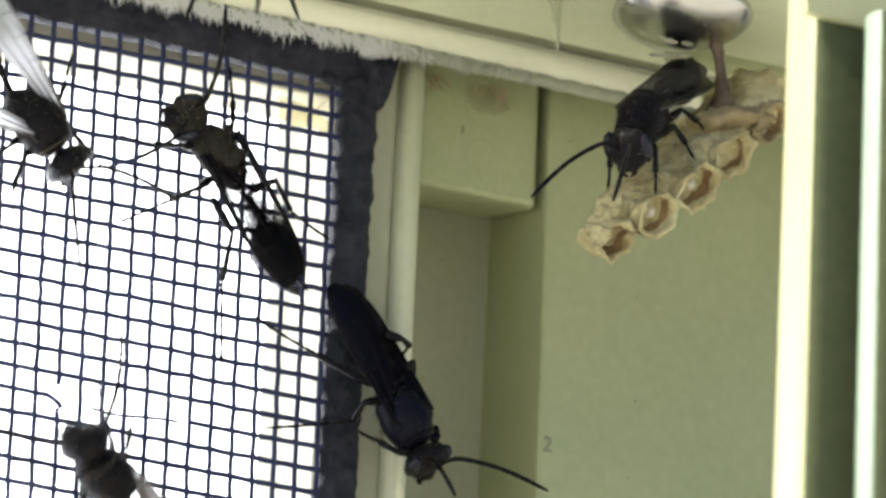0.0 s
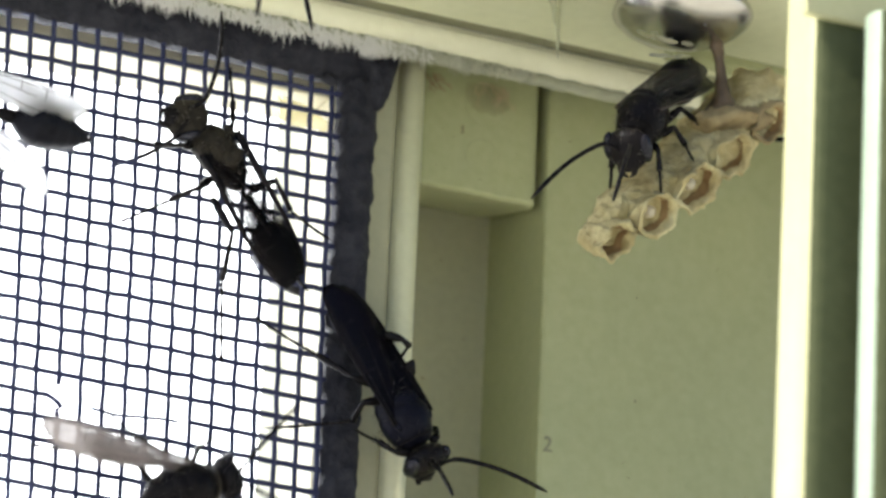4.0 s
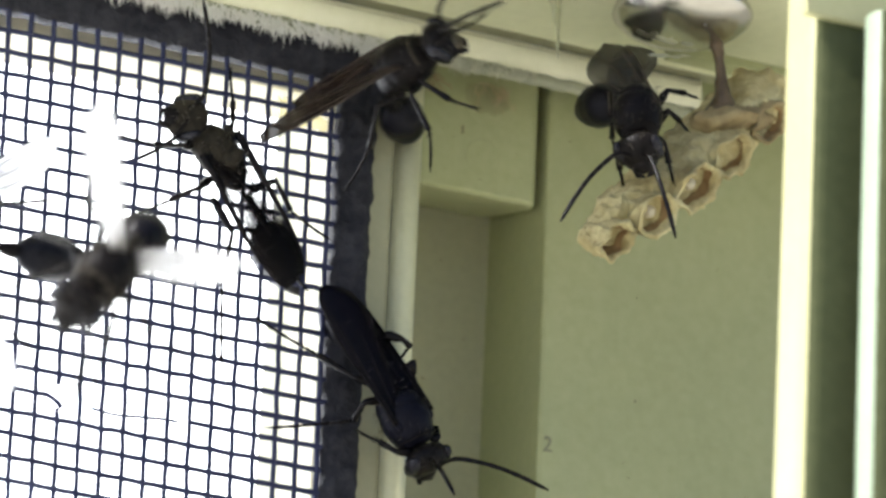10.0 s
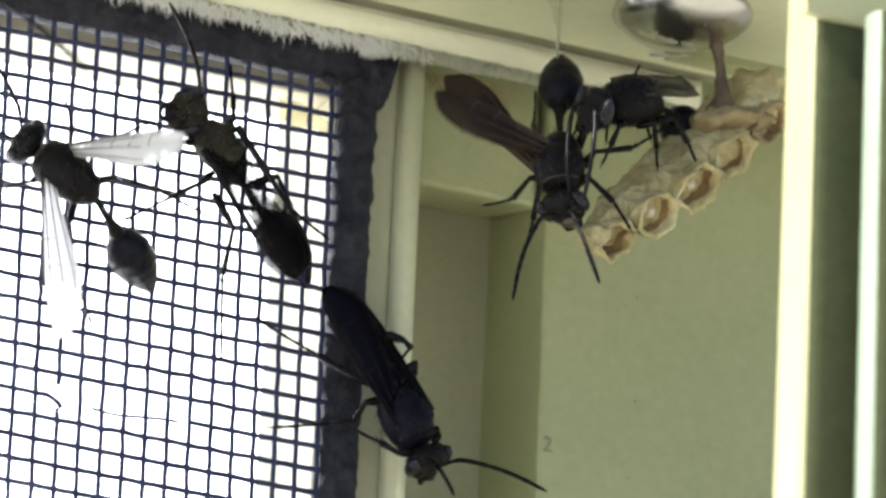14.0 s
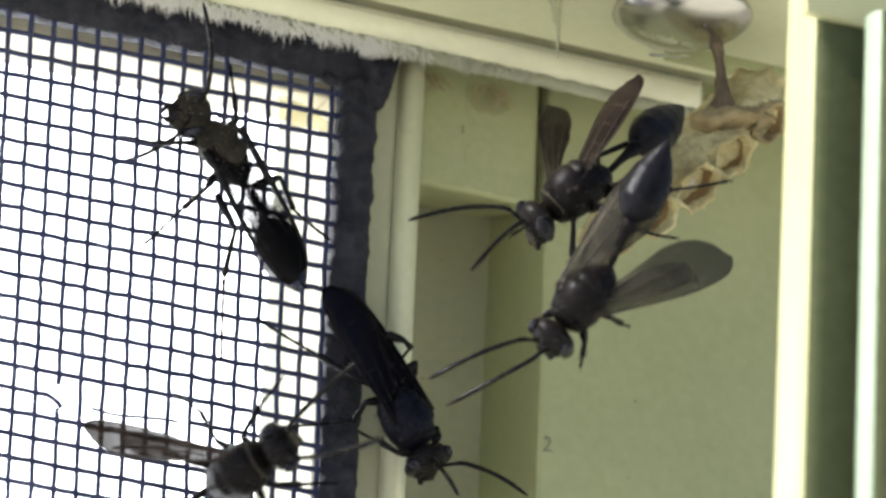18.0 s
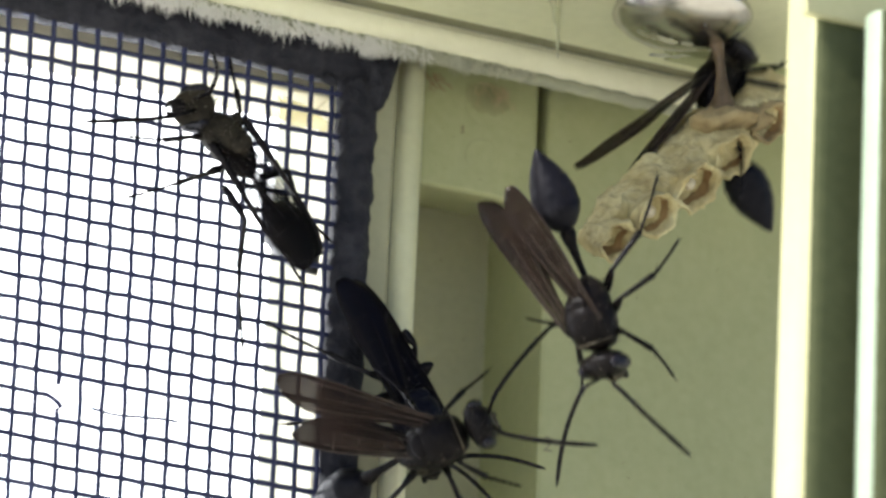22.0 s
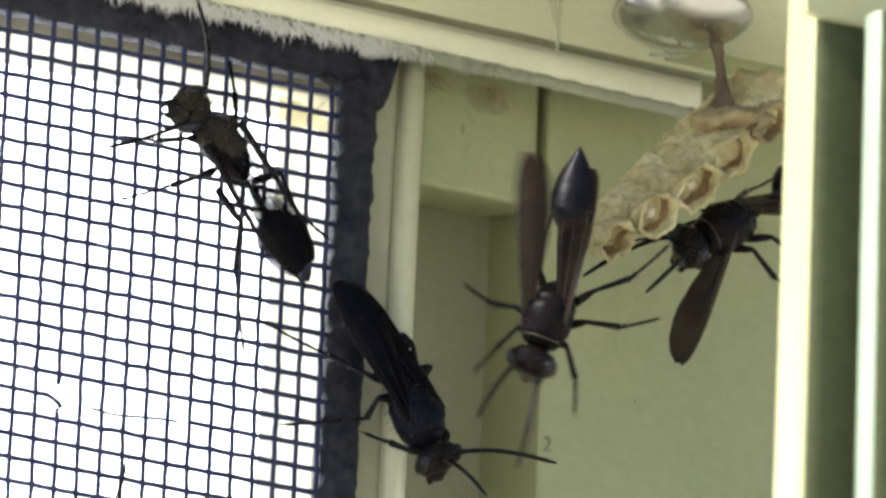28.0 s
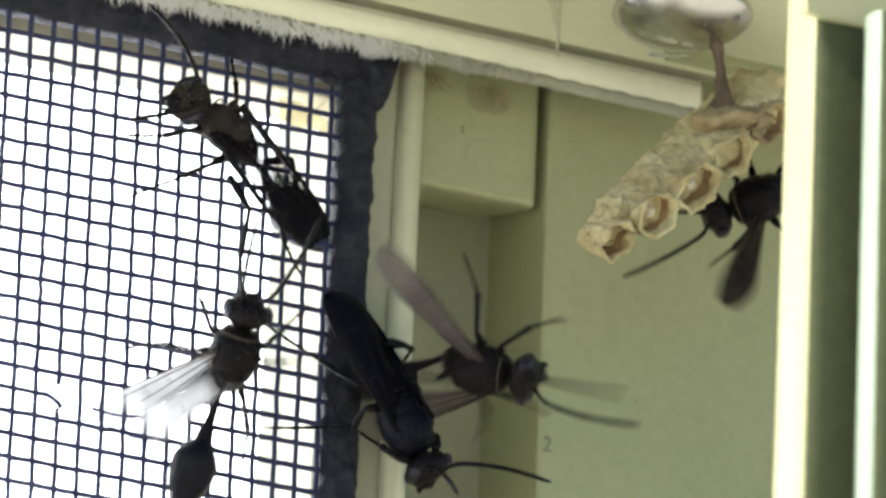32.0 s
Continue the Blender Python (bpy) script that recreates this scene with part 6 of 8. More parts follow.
    walk(climber["waist"], [
        (0, jt(-2.3, 0, -0.42, 0, 0, 0)), (16.3, jt(-2.3, 0, -0.42, 0, 0, 0)), (17, jt(-2.3, 0, -0.42, 0, -6.3, -4.8)),
        (17.5, jt(-2.3, 0, -0.42, 0, 0, 4.6)), (18, jt(-2.3, 0, -0.42, 0, 12, 4)), (18.5, jt(-2.3, 0, -0.42, 0, 0, 4.5)),
        (19, jt(-2.3, 0, -0.42, 0, 15.8, -23)), (19.5, jt(-2.3, 0, -0.42, 0, 0, -10.4)), (20, jt(-2.3, 0, -0.42, 0, -1.9, 18.1)),
        (20.5, jt(-2.3, 0, -0.42, 0, 0, 30)), (21, jt(-2.3, 0, -0.42, 0, 49.4, 19.2)), (21.5, jt(-2.3, 0, -0.42, 0, 0, 20)),
        (22, jt(-2.3, 0, -0.42, 0, -48.7, 12.6)), (22.25, jt(-2.3, 0, -0.42, -0.3, -6.5, 5.4)), (22.5, jt(-2.3, 0, -0.42, 0, 0, -50)),
        (23, jt(-2.3, 0, -0.42, 0, -16.1, -15.3)), (23.5, jt(-2.3, 0, -0.42, 0, 0, -10)), (24, jt(-2.3, 0, -0.42, 0, -16.2, 27)),
        (24.5, jt(-2.3, 0, -0.42, 0, 0, 30)), (25, jt(-2.3, 0, -0.42, 0, -18.5, -11.4)), (25.5, jt(-2.3, 0, -0.42, 0, 0, 15)),
        (26.3, jt(-2.3, 0, -0.42, 0, 0, 10)), (27, jt(-2.3, 0, -0.42, 0, 0, -40)), (27.5, jt(-2.3, 0, -0.42, 0, 0, 5)),
        (28, jt(-2.3, 0, -0.42, 0, -0.3, 12.3)), (28.5, jt(-2.3, 0, -0.42, 0, 0, -10)), (29, jt(-2.3, 0, -0.42, 0, 17.1, 16.3)),
        (30, jt(-2.3, 0, -0.42, 0, -10.5, -4.8)), (30.4, jt(-2.3, 0, -0.42, 0, 0, -10)), (31, jt(-2.3, 0, -0.42, 0, -6.6, 3.5)),
        (31.4, jt(-2.3, 0, -0.42, 0, 0, 5)), (32, jt(-2.3, 0, -0.42, 0, 0, -10)),
    ])
    walk(climber["wing_l"], [
        (0, jt(0.7, 1.1, 1.05, 0, -2.9, 3.1)), (16.3, jt(0.7, 1.1, 1.05, 0, -2.9, 3.1)), (17, jt(0.7, 1.1, 1.05, 0, 1.3, -61.2)),
        (17.5, jt(0.7, 1.1, 1.05, 0, 0, -53.2)), (18, jt(0.7, 1.1, 1.05, 0, -5.8, -38.9)), (18.5, jt(0.7, 1.1, 1.05, 0, 0, -45.5)),
        (19, jt(0.7, 1.1, 1.05, 0, -6.8, -35)), (19.5, jt(0.7, 1.1, 1.05, 0, 0, -61)), (20, jt(0.7, 1.1, 1.05, 0, 7.9, -30)),
        (20.5, jt(0.7, 1.1, 1.05, 0, 0, -35)), (21, jt(0.7, 1.1, 1.05, 0, 1.7, -29.2)), (21.5, jt(0.7, 1.1, 1.05, 0, 0, -55)),
        (22, jt(0.7, 1.1, 1.05, 0, 16.6, -44.1)), (22.5, jt(0.7, 1.1, 1.05, 0, 0, -70)), (23, jt(0.7, 1.1, 1.05, 0, -8.8, -20.9)),
        (23.5, jt(0.7, 1.1, 1.05, 0, 0, -42)), (24, jt(0.7, 1.1, 1.05, 0, 12.3, -11.4)), (24.5, jt(0.7, 1.1, 1.05, 0, 0, 10)),
        (25, jt(0.7, 1.1, 1.05, 0, -27.7, -24)), (25.5, jt(0.7, 1.1, 1.05, 0, 0, -2)), (26.3, jt(0.7, 1.1, 1.05, 0, -2.9, 3.1)),
        (27, jt(0.7, 1.1, 1.05, 0, -2.9, 3.1)), (27.17, jt(0.7, 1.1, 1.05, 0.9, -2, -44.6)), (27.33, jt(0.7, 1.1, 1.05, 0.9, -0.8, -92.3)),
        (27.5, jt(0.7, 1.1, 1.05, 0, 0, -140)), (27.667, jt(0.7, 1.1, 1.05, 46.1, -17.3, -116)), (27.833, jt(0.7, 1.1, 1.05, 93.5, -46.4, -111.5)),
        (28, jt(0.7, 1.1, 1.05, 0, -117.6, 24.6)), (28.167, jt(0.7, 1.1, 1.05, 94.8, -44.9, -113.8)),
        (28.333, jt(0.7, 1.1, 1.05, 47.2, -15.9, -119.9)), (28.5, jt(0.7, 1.1, 1.05, 0, 0, -145)), (28.667, jt(0.7, 1.1, 1.05, 46.5, -21, -129)),
        (28.833, jt(0.7, 1.1, 1.05, 99.9, -46.5, -135.8)), (29, jt(0.7, 1.1, 1.05, 0, -128.4, 4.5)), (29.5, jt(0.7, 1.1, 1.05, 48, -67.1, -73.5)),
        (30, jt(0.7, 1.1, 1.05, 0, -20, -60.1)), (30.4, jt(0.7, 1.1, 1.05, 0, 0, -130)), (30.7, jt(0.7, 1.1, 1.05, 0.3, -0.6, -74.8)),
        (30.867, jt(0.7, 1.1, 1.05, 4.1, -11.7, -36.7)), (31, jt(0.7, 1.1, 1.05, 0, -22.7, 3.1)), (31.4, jt(0.7, 1.1, 1.05, 0, 0, -15)),
        (31.7, jt(0.7, 1.1, 1.05, 16.5, 24.1, -69.6)), (32, jt(0.7, 1.1, 1.05, 0, 50, -138)),
    ])
    walk(climber["wing_r"], [
        (0, jt(0.7, -1.1, 1.05, 0, -2.9, -3.1)), (16.3, jt(0.7, -1.1, 1.05, 0, -2.9, -3.1)), (17, jt(0.7, -1.1, 1.05, 0, 0, 8)),
        (17.5, jt(0.7, -1.1, 1.05, 0, 0, 32.2)), (18, jt(0.7, -1.1, 1.05, 0, -29.7, 10.7)), (18.5, jt(0.7, -1.1, 1.05, 0, 0, 13.7)),
        (19, jt(0.7, -1.1, 1.05, 0, -25.2, 19)), (19.25, jt(0.7, -1.1, 1.05, 0, 0, 5.7)), (19.5, jt(0.7, -1.1, 1.05, 0, 0, 44.9)),
        (20, jt(0.7, -1.1, 1.05, 0, 21.3, 38.6)), (20.5, jt(0.7, -1.1, 1.05, 0, 0, 80)), (21, jt(0.7, -1.1, 1.05, 0, 6.6, 50.1)),
        (21.5, jt(0.7, -1.1, 1.05, 0, 0, 70)), (21.733, jt(0.7, -1.1, 1.05, 2, 5.1, 27.3)), (22, jt(0.7, -1.1, 1.05, 0, 10.1, -15.7)),
        (22.25, jt(0.7, -1.1, 1.05, 2.3, -5.7, 13.1)), (22.5, jt(0.7, -1.1, 1.05, 0, 0, -30)), (23, jt(0.7, -1.1, 1.05, 0, -13.5, 29.8)),
        (23.5, jt(0.7, -1.1, 1.05, 0, 0, 0)), (24, jt(0.7, -1.1, 1.05, 0, 22.9, -10.1)), (24.5, jt(0.7, -1.1, 1.05, 0, 0, 20)),
        (25, jt(0.7, -1.1, 1.05, 0, -21.4, 42.5)), (25.5, jt(0.7, -1.1, 1.05, 0, 0, 45)), (26.3, jt(0.7, -1.1, 1.05, 0, -2.9, -3.1)),
        (27, jt(0.7, -1.1, 1.05, 0, -2.9, -3.1)), (27.5, jt(0.7, -1.1, 1.05, 0, -50, -7)), (28, jt(0.7, -1.1, 1.05, 0, -3.8, -16.2)),
        (28.5, jt(0.7, -1.1, 1.05, 0, -50, -12)), (29, jt(0.7, -1.1, 1.05, 0, -8.5, 8)), (30, jt(0.7, -1.1, 1.05, 0, -2, -17.2)),
        (30.4, jt(0.7, -1.1, 1.05, 0, -50, -32)), (31, jt(0.7, -1.1, 1.05, 0, -6.9, 4.3)), (31.4, jt(0.7, -1.1, 1.05, 0, 0, 25)),
        (32, jt(0.7, -1.1, 1.05, 0, -50, -12)),
    ])
    # climbs the ridge, visits the nest and flies off
    walk(visitor["body"], [
        (0, mm(10.68, -6, -27.39, 90, -25.7, 0)), (21, mm(8.89, -6, -22.37, 90, -35.4, 0)), (21.5, mm(10.37, -6, -15.37, 90, -36, 0)),
        (22, mm(15.25, -8, -12.41, 103.9, -21, -40.5)), (22.5, mm(14.27, -8, -7.93, 90, -74.6, 0)), (23, mm(15.72, -8, -1.68, 137.4, -76.9, -12.2)),
        (23.5, mm(12.34, -8, 7.14, -90, -76.5, 180)), (24, mm(11.24, -9, 10.43, 160.4, -41.9, -90.3)),
        (24.267, mm(14.44, -10, 11.43, 114.6, -38.9, -35.3)), (24.5, mm(17.64, -11, 12.43, 90, -12, 0)),
        (24.75, mm(19.92, -11, 10.67, 115.2, 19.4, -8)), (24.867, mm(21.06, -11, 9.77, 135.4, 40.6, -27.7)),
        (25, mm(22.2, -11, 8.88, 152.7, 66.1, -43.4)), (25.5, mm(25.78, -14.5, 4.65, 123, 52.7, 3.1)), (26.5, mm(25.1, -14.5, 0.36, 172.6, 70.5, 58)),
        (27.5, mm(23.05, -13, -4.62, 130.1, 59.1, 11.6)), (28, mm(20.6, -13, -4.37, -82.9, 72.2, 153.6)),
        (28.3, mm(19.04, -13, -2.56, -115.4, 39.7, 138.9)), (28.5, mm(16.48, -13, -1.92, -109.7, 11.9, 151.6)),
        (28.75, mm(10.89, -13, -20.07, -127.3, 56.9, 123.3)), (29.1, mm(8.2, -13, -37.3, -127.3, 56.9, 123.3)),
        (32, mm(8.2, -13, -37.3, -127.3, 56.9, 123.3)),
    ])
    walk(visitor["waist"], [
        (0, jt(-2.3, 0, -0.42, 0, 0, 0)), (21, jt(-2.3, 0, -0.42, 0, 0, 0)), (21.5, jt(-2.3, 0, -0.42, 0, 0, 8.9)),
        (22, jt(-2.3, 0, -0.42, 0, -29.4, 4.7)), (22.5, jt(-2.3, 0, -0.42, 0, 0, -1.9)), (23, jt(-2.3, 0, -0.42, 0, -5.3, 40.5)),
        (23.5, jt(-2.3, 0, -0.42, 0, 0, -5.4)), (24, jt(-2.3, 0, -0.42, 0, 42.8, 14.8)), (24.5, jt(-2.3, 0, -0.42, 0, 0, 13.5)),
        (25, jt(-2.3, 0, -0.42, 0, 10.6, 23)), (25.5, jt(-2.3, 0, -0.42, 0, 0, 20)), (26.5, jt(-2.3, 0, -0.42, 0, 0, 10)),
        (27.5, jt(-2.3, 0, -0.42, 0, 0, 3)), (28, jt(-2.3, 0, -0.42, 0, 21.3, 9.5)), (28.3, jt(-2.3, 0, -0.42, 0, 0, 30)),
        (28.5, jt(-2.3, 0, -0.42, 0, 0, 20)), (28.75, jt(-2.3, 0, -0.42, 0, 0, 0)), (32, jt(-2.3, 0, -0.42, 0, 0, 0)),
    ])
    walk(visitor["wing_l"], [
        (0, jt(0.7, 1.1, 1.05, 0, -2.9, 3.1)), (21, jt(0.7, 1.1, 1.05, 0, -2.9, 3.1)), (21.5, jt(0.7, 1.1, 1.05, 0, 0, -46.5)),
        (22, jt(0.7, 1.1, 1.05, 0, 15.1, -37.7)), (22.5, jt(0.7, 1.1, 1.05, 0, 0, -38)), (23, jt(0.7, 1.1, 1.05, 0, 7, 8.4)),
        (23.5, jt(0.7, 1.1, 1.05, 0, 0, 0)), (24, jt(0.7, 1.1, 1.05, 0, 22.5, -11.4)), (24.5, jt(0.7, 1.1, 1.05, 0, 0, 0)),
        (25, jt(0.7, 1.1, 1.05, 0, 29.9, -19.6)), (25.5, jt(0.7, 1.1, 1.05, 0, 0, 40)), (26.5, jt(0.7, 1.1, 1.05, 0, -2.9, 3.1)),
        (27.5, jt(0.7, 1.1, 1.05, 0, 0, 13)), (28, jt(0.7, 1.1, 1.05, 0, 8.1, 7.2)), (28.3, jt(0.7, 1.1, 1.05, 0, 0, 20)),
        (28.5, jt(0.7, 1.1, 1.05, 0, 0, 40)), (28.75, jt(0.7, 1.1, 1.05, 0, 0, -20)), (29.1, jt(0.7, 1.1, 1.05, 0, -2.9, 3.1)),
        (32, jt(0.7, 1.1, 1.05, 0, -2.9, 3.1)),
    ])
    walk(visitor["wing_r"], [
        (0, jt(0.7, -1.1, 1.05, 0, -2.9, -3.1)), (21, jt(0.7, -1.1, 1.05, 0, -2.9, -3.1)), (21.5, jt(0.7, -1.1, 1.05, 0, 0, 0)),
        (22, jt(0.7, -1.1, 1.05, 0, -4.5, -29.8)), (22.5, jt(0.7, -1.1, 1.05, 0, 0, 7.9)), (23, jt(0.7, -1.1, 1.05, 0, 24.5, 39.1)),
        (23.5, jt(0.7, -1.1, 1.05, 0, 0, 28.5)), (24, jt(0.7, -1.1, 1.05, 0, 42.2, 56.1)), (24.5, jt(0.7, -1.1, 1.05, 0, 0, 51.9)),
        (25, jt(0.7, -1.1, 1.05, 0, 26.1, -15.7)), (25.5, jt(0.7, -1.1, 1.05, 0, 0, 30)), (26.5, jt(0.7, -1.1, 1.05, 0, -2.9, -3.1)),
        (27.5, jt(0.7, -1.1, 1.05, 0, 0, -57)), (27.75, jt(0.7, -1.1, 1.05, -3.8, 9.9, -16.4)), (28, jt(0.7, -1.1, 1.05, 0, 23.2, 16.9)),
        (28.15, jt(0.7, -1.1, 1.05, 3.4, 9.9, 63.4)), (28.3, jt(0.7, -1.1, 1.05, 0, 0, 100)), (28.5, jt(0.7, -1.1, 1.05, 0, 0, 110)),
        (28.75, jt(0.7, -1.1, 1.05, 0, 0, 70)), (28.93, jt(0.7, -1.1, 1.05, -0.5, -1.4, 33.4)), (29.1, jt(0.7, -1.1, 1.05, 0, -2.9, -3.1)),
        (32, jt(0.7, -1.1, 1.05, 0, -2.9, -3.1)),
    ])
    # walks in and out along the screen
    walk(walker["body"], [
        (0, mm(-10.74, -4.2, 5.04, 90, 44.7, 0)), (0.5, mm(-11.75, -4.2, 6.15, 90, 20, 0)), (1, mm(-10.23, -4.2, 5.52, 90, -1.5, 0)),
        (1.5, mm(-9.99, -4.2, 7.08, 90, -21.5, 0)), (2, mm(-10.75, -4.2, 10.82, 90, -66.9, 0)), (2.5, mm(-13.58, -4.2, 10.28, -90, -53.6, 180)),
        (3, mm(-17.26, -4.2, 12.69, -90, -31.1, 180)), (3.5, mm(-17.33, -4.2, 7.59, -90, -20.1, 180)), (4.5, mm(-17.55, -4.2, 6.06, -90, -20.2, 180)),
        (5.5, mm(-12.54, -4.2, 4.68, -90, -69.8, 180)), (5.75, mm(-14.44, -4.2, 3.64, -90, -31.7, 180)),
        (6, mm(-16.11, -4.2, 3.24, -99.5, -2.5, 133.5)), (6.17, mm(-13.64, -4.2, 1.54, -90, 61, -180)), (6.33, mm(-10.95, -4.2, 0.47, 90, 64.3, 0)),
        (6.5, mm(-8.25, -4.2, -0.6, 90, 9.6, 0)), (6.75, mm(-8.02, -4.2, -7.86, 90, 53.6, 0)), (7, mm(-9.81, -4.2, -14.42, 90, 29.8, 0)),
        (7.25, mm(-9.09, -4.2, -12.35, 90, -28.6, 0)), (7.5, mm(-7.45, -4.2, -10.47, 90, -60.9, 0)), (8, mm(-9.14, -4.2, -7.11, 163.7, -48.3, -83.7)),
        (8.5, mm(-7.22, -4.2, -3.35, 90, -56.7, 0)), (9, mm(-9.52, -4.2, -0.18, -179.7, -55.6, -105.9)),
        (9.25, mm(-10.49, -4.2, -0.11, -90, -46.7, -180)), (9.5, mm(-11.23, -4.2, 0.12, -90, -4.3, 180)),
        (10, mm(-16.64, -4.2, -3.66, -90, 5.7, 180)), (10.5, mm(-21.46, -4.2, -4.21, -90, -53.2, 180)), (11, mm(-26.28, -4.2, -4.77, 90, -67.9, 0)),
        (11.5, mm(-10.62, -4.2, -0.69, 90, -10.9, 0)), (12, mm(-6.87, -4.2, -0.63, 117.4, 9.2, -54.6)), (12.5, mm(-9.08, -4.2, -2.96, 90, 20.5, 0)),
        (12.733, mm(-8.08, -4.2, -0.73, 99.3, -4.4, -25.5)), (13, mm(-7.09, -4.2, 1.49, 119.8, -22, -57.2)),
        (13.5, mm(-1.18, -4.2, -0.66, 90, -24.9, 0)), (13.75, mm(-4.67, -4.2, 0.84, 90, -84.5, 0)), (14, mm(-8.53, -4.2, 2.01, -96, -35.1, 163.9)),
        (14.5, mm(-8.54, -4.2, 6.62, -90, -66.8, 180)), (15.2, mm(-13.05, -4.2, 12.68, -90, -53.7, 180)),
        (16, mm(-17.04, -4.2, 0.63, -90, -53.6, 180)), (16.5, mm(-14.37, -4.2, -5.22, -90, -74.7, 180)), (18, mm(-29.23, -4.2, -8.84, 90, -68, 0)),
        (23.8, mm(-29.07, -4.2, -2.58, -90, -66.3, 180)), (29.6, mm(-28.91, -4.2, 3.68, -90, -20.6, 180)),
        (30.6, mm(-14.03, -4.2, 7.17, -90, -20, 180)), (31, mm(-14.42, -4.2, 3.36, -90, -9.4, 180)), (31.5, mm(-14.1, -4.2, 7.91, -90, -20, 180)),
        (32, mm(-23.45, -4.2, 8.14, -90, -20.2, 180)),
    ])
    walk(walker["waist"], [
        (0, jt(-2.3, 0, -0.42, 0, 0, -14.4)), (0.5, jt(-2.3, 0, -0.42, 0, 0, 0)), (1, jt(-2.3, 0, -0.42, 0, 0, 2.1)),
        (1.5, jt(-2.3, 0, -0.42, 0, 0, -4.8)), (2, jt(-2.3, 0, -0.42, 0, 0, -44.9)), (2.5, jt(-2.3, 0, -0.42, 0, 0, -21.3)),
        (3, jt(-2.3, 0, -0.42, 0, 0, -5.7)), (3.5, jt(-2.3, 0, -0.42, 0, 0, 51.5)), (4, jt(-2.3, 0, -0.42, 0, 0, 14.6)),
        (4.5, jt(-2.3, 0, -0.42, 0, 0, -22.4)), (5.5, jt(-2.3, 0, -0.42, 0, 0, 3.2)), (6, jt(-2.3, 0, -0.42, 0, 16.6, -19.7)),
        (6.5, jt(-2.3, 0, -0.42, 0, 0, 10.4)), (6.75, jt(-2.3, 0, -0.42, 0, 0, -10.8)), (7, jt(-2.3, 0, -0.42, 0, 0, -2.1)),
        (7.25, jt(-2.3, 0, -0.42, 0, 0, 9.3)), (7.5, jt(-2.3, 0, -0.42, 0, 0, 0)), (8, jt(-2.3, 0, -0.42, 0, 3.4, 8.8)),
        (8.5, jt(-2.3, 0, -0.42, 0, 0, 4.5)), (9, jt(-2.3, 0, -0.42, 0, 16.4, 1.6)), (9.5, jt(-2.3, 0, -0.42, 0, 0, -24.9)),
        (10, jt(-2.3, 0, -0.42, 0, 0, -5.1)), (11, jt(-2.3, 0, -0.42, 0, 0, 0)), (11.5, jt(-2.3, 0, -0.42, 0, 0, 14.5)),
        (12, jt(-2.3, 0, -0.42, 0, 0.5, 12.4)), (12.5, jt(-2.3, 0, -0.42, 0, 0, 16)), (13, jt(-2.3, 0, -0.42, 0, -8.6, 5.8)),
        (13.5, jt(-2.3, 0, -0.42, 0, 0, 9.1)), (13.75, jt(-2.3, 0, -0.42, 0, 0, -9.5)), (14, jt(-2.3, 0, -0.42, 0, -47, -11.5)),
        (14.5, jt(-2.3, 0, -0.42, 0, 0, 4.3)), (15.2, jt(-2.3, 0, -0.42, 0, 0, 0)), (16, jt(-2.3, 0, -0.42, 0, 0, 0)),
        (16.5, jt(-2.3, 0, -0.42, 0, 0, 5.2)), (18, jt(-2.3, 0, -0.42, 0, 0, 0)), (29.6, jt(-2.3, 0, -0.42, 0, 0, -11.1)),
        (30.6, jt(-2.3, 0, -0.42, 0, 0, -11.2)), (31, jt(-2.3, 0, -0.42, 0, 0, -22)), (31.5, jt(-2.3, 0, -0.42, 0, 0, -11.2)),
        (32, jt(-2.3, 0, -0.42, 0, 0, 0)),
    ])
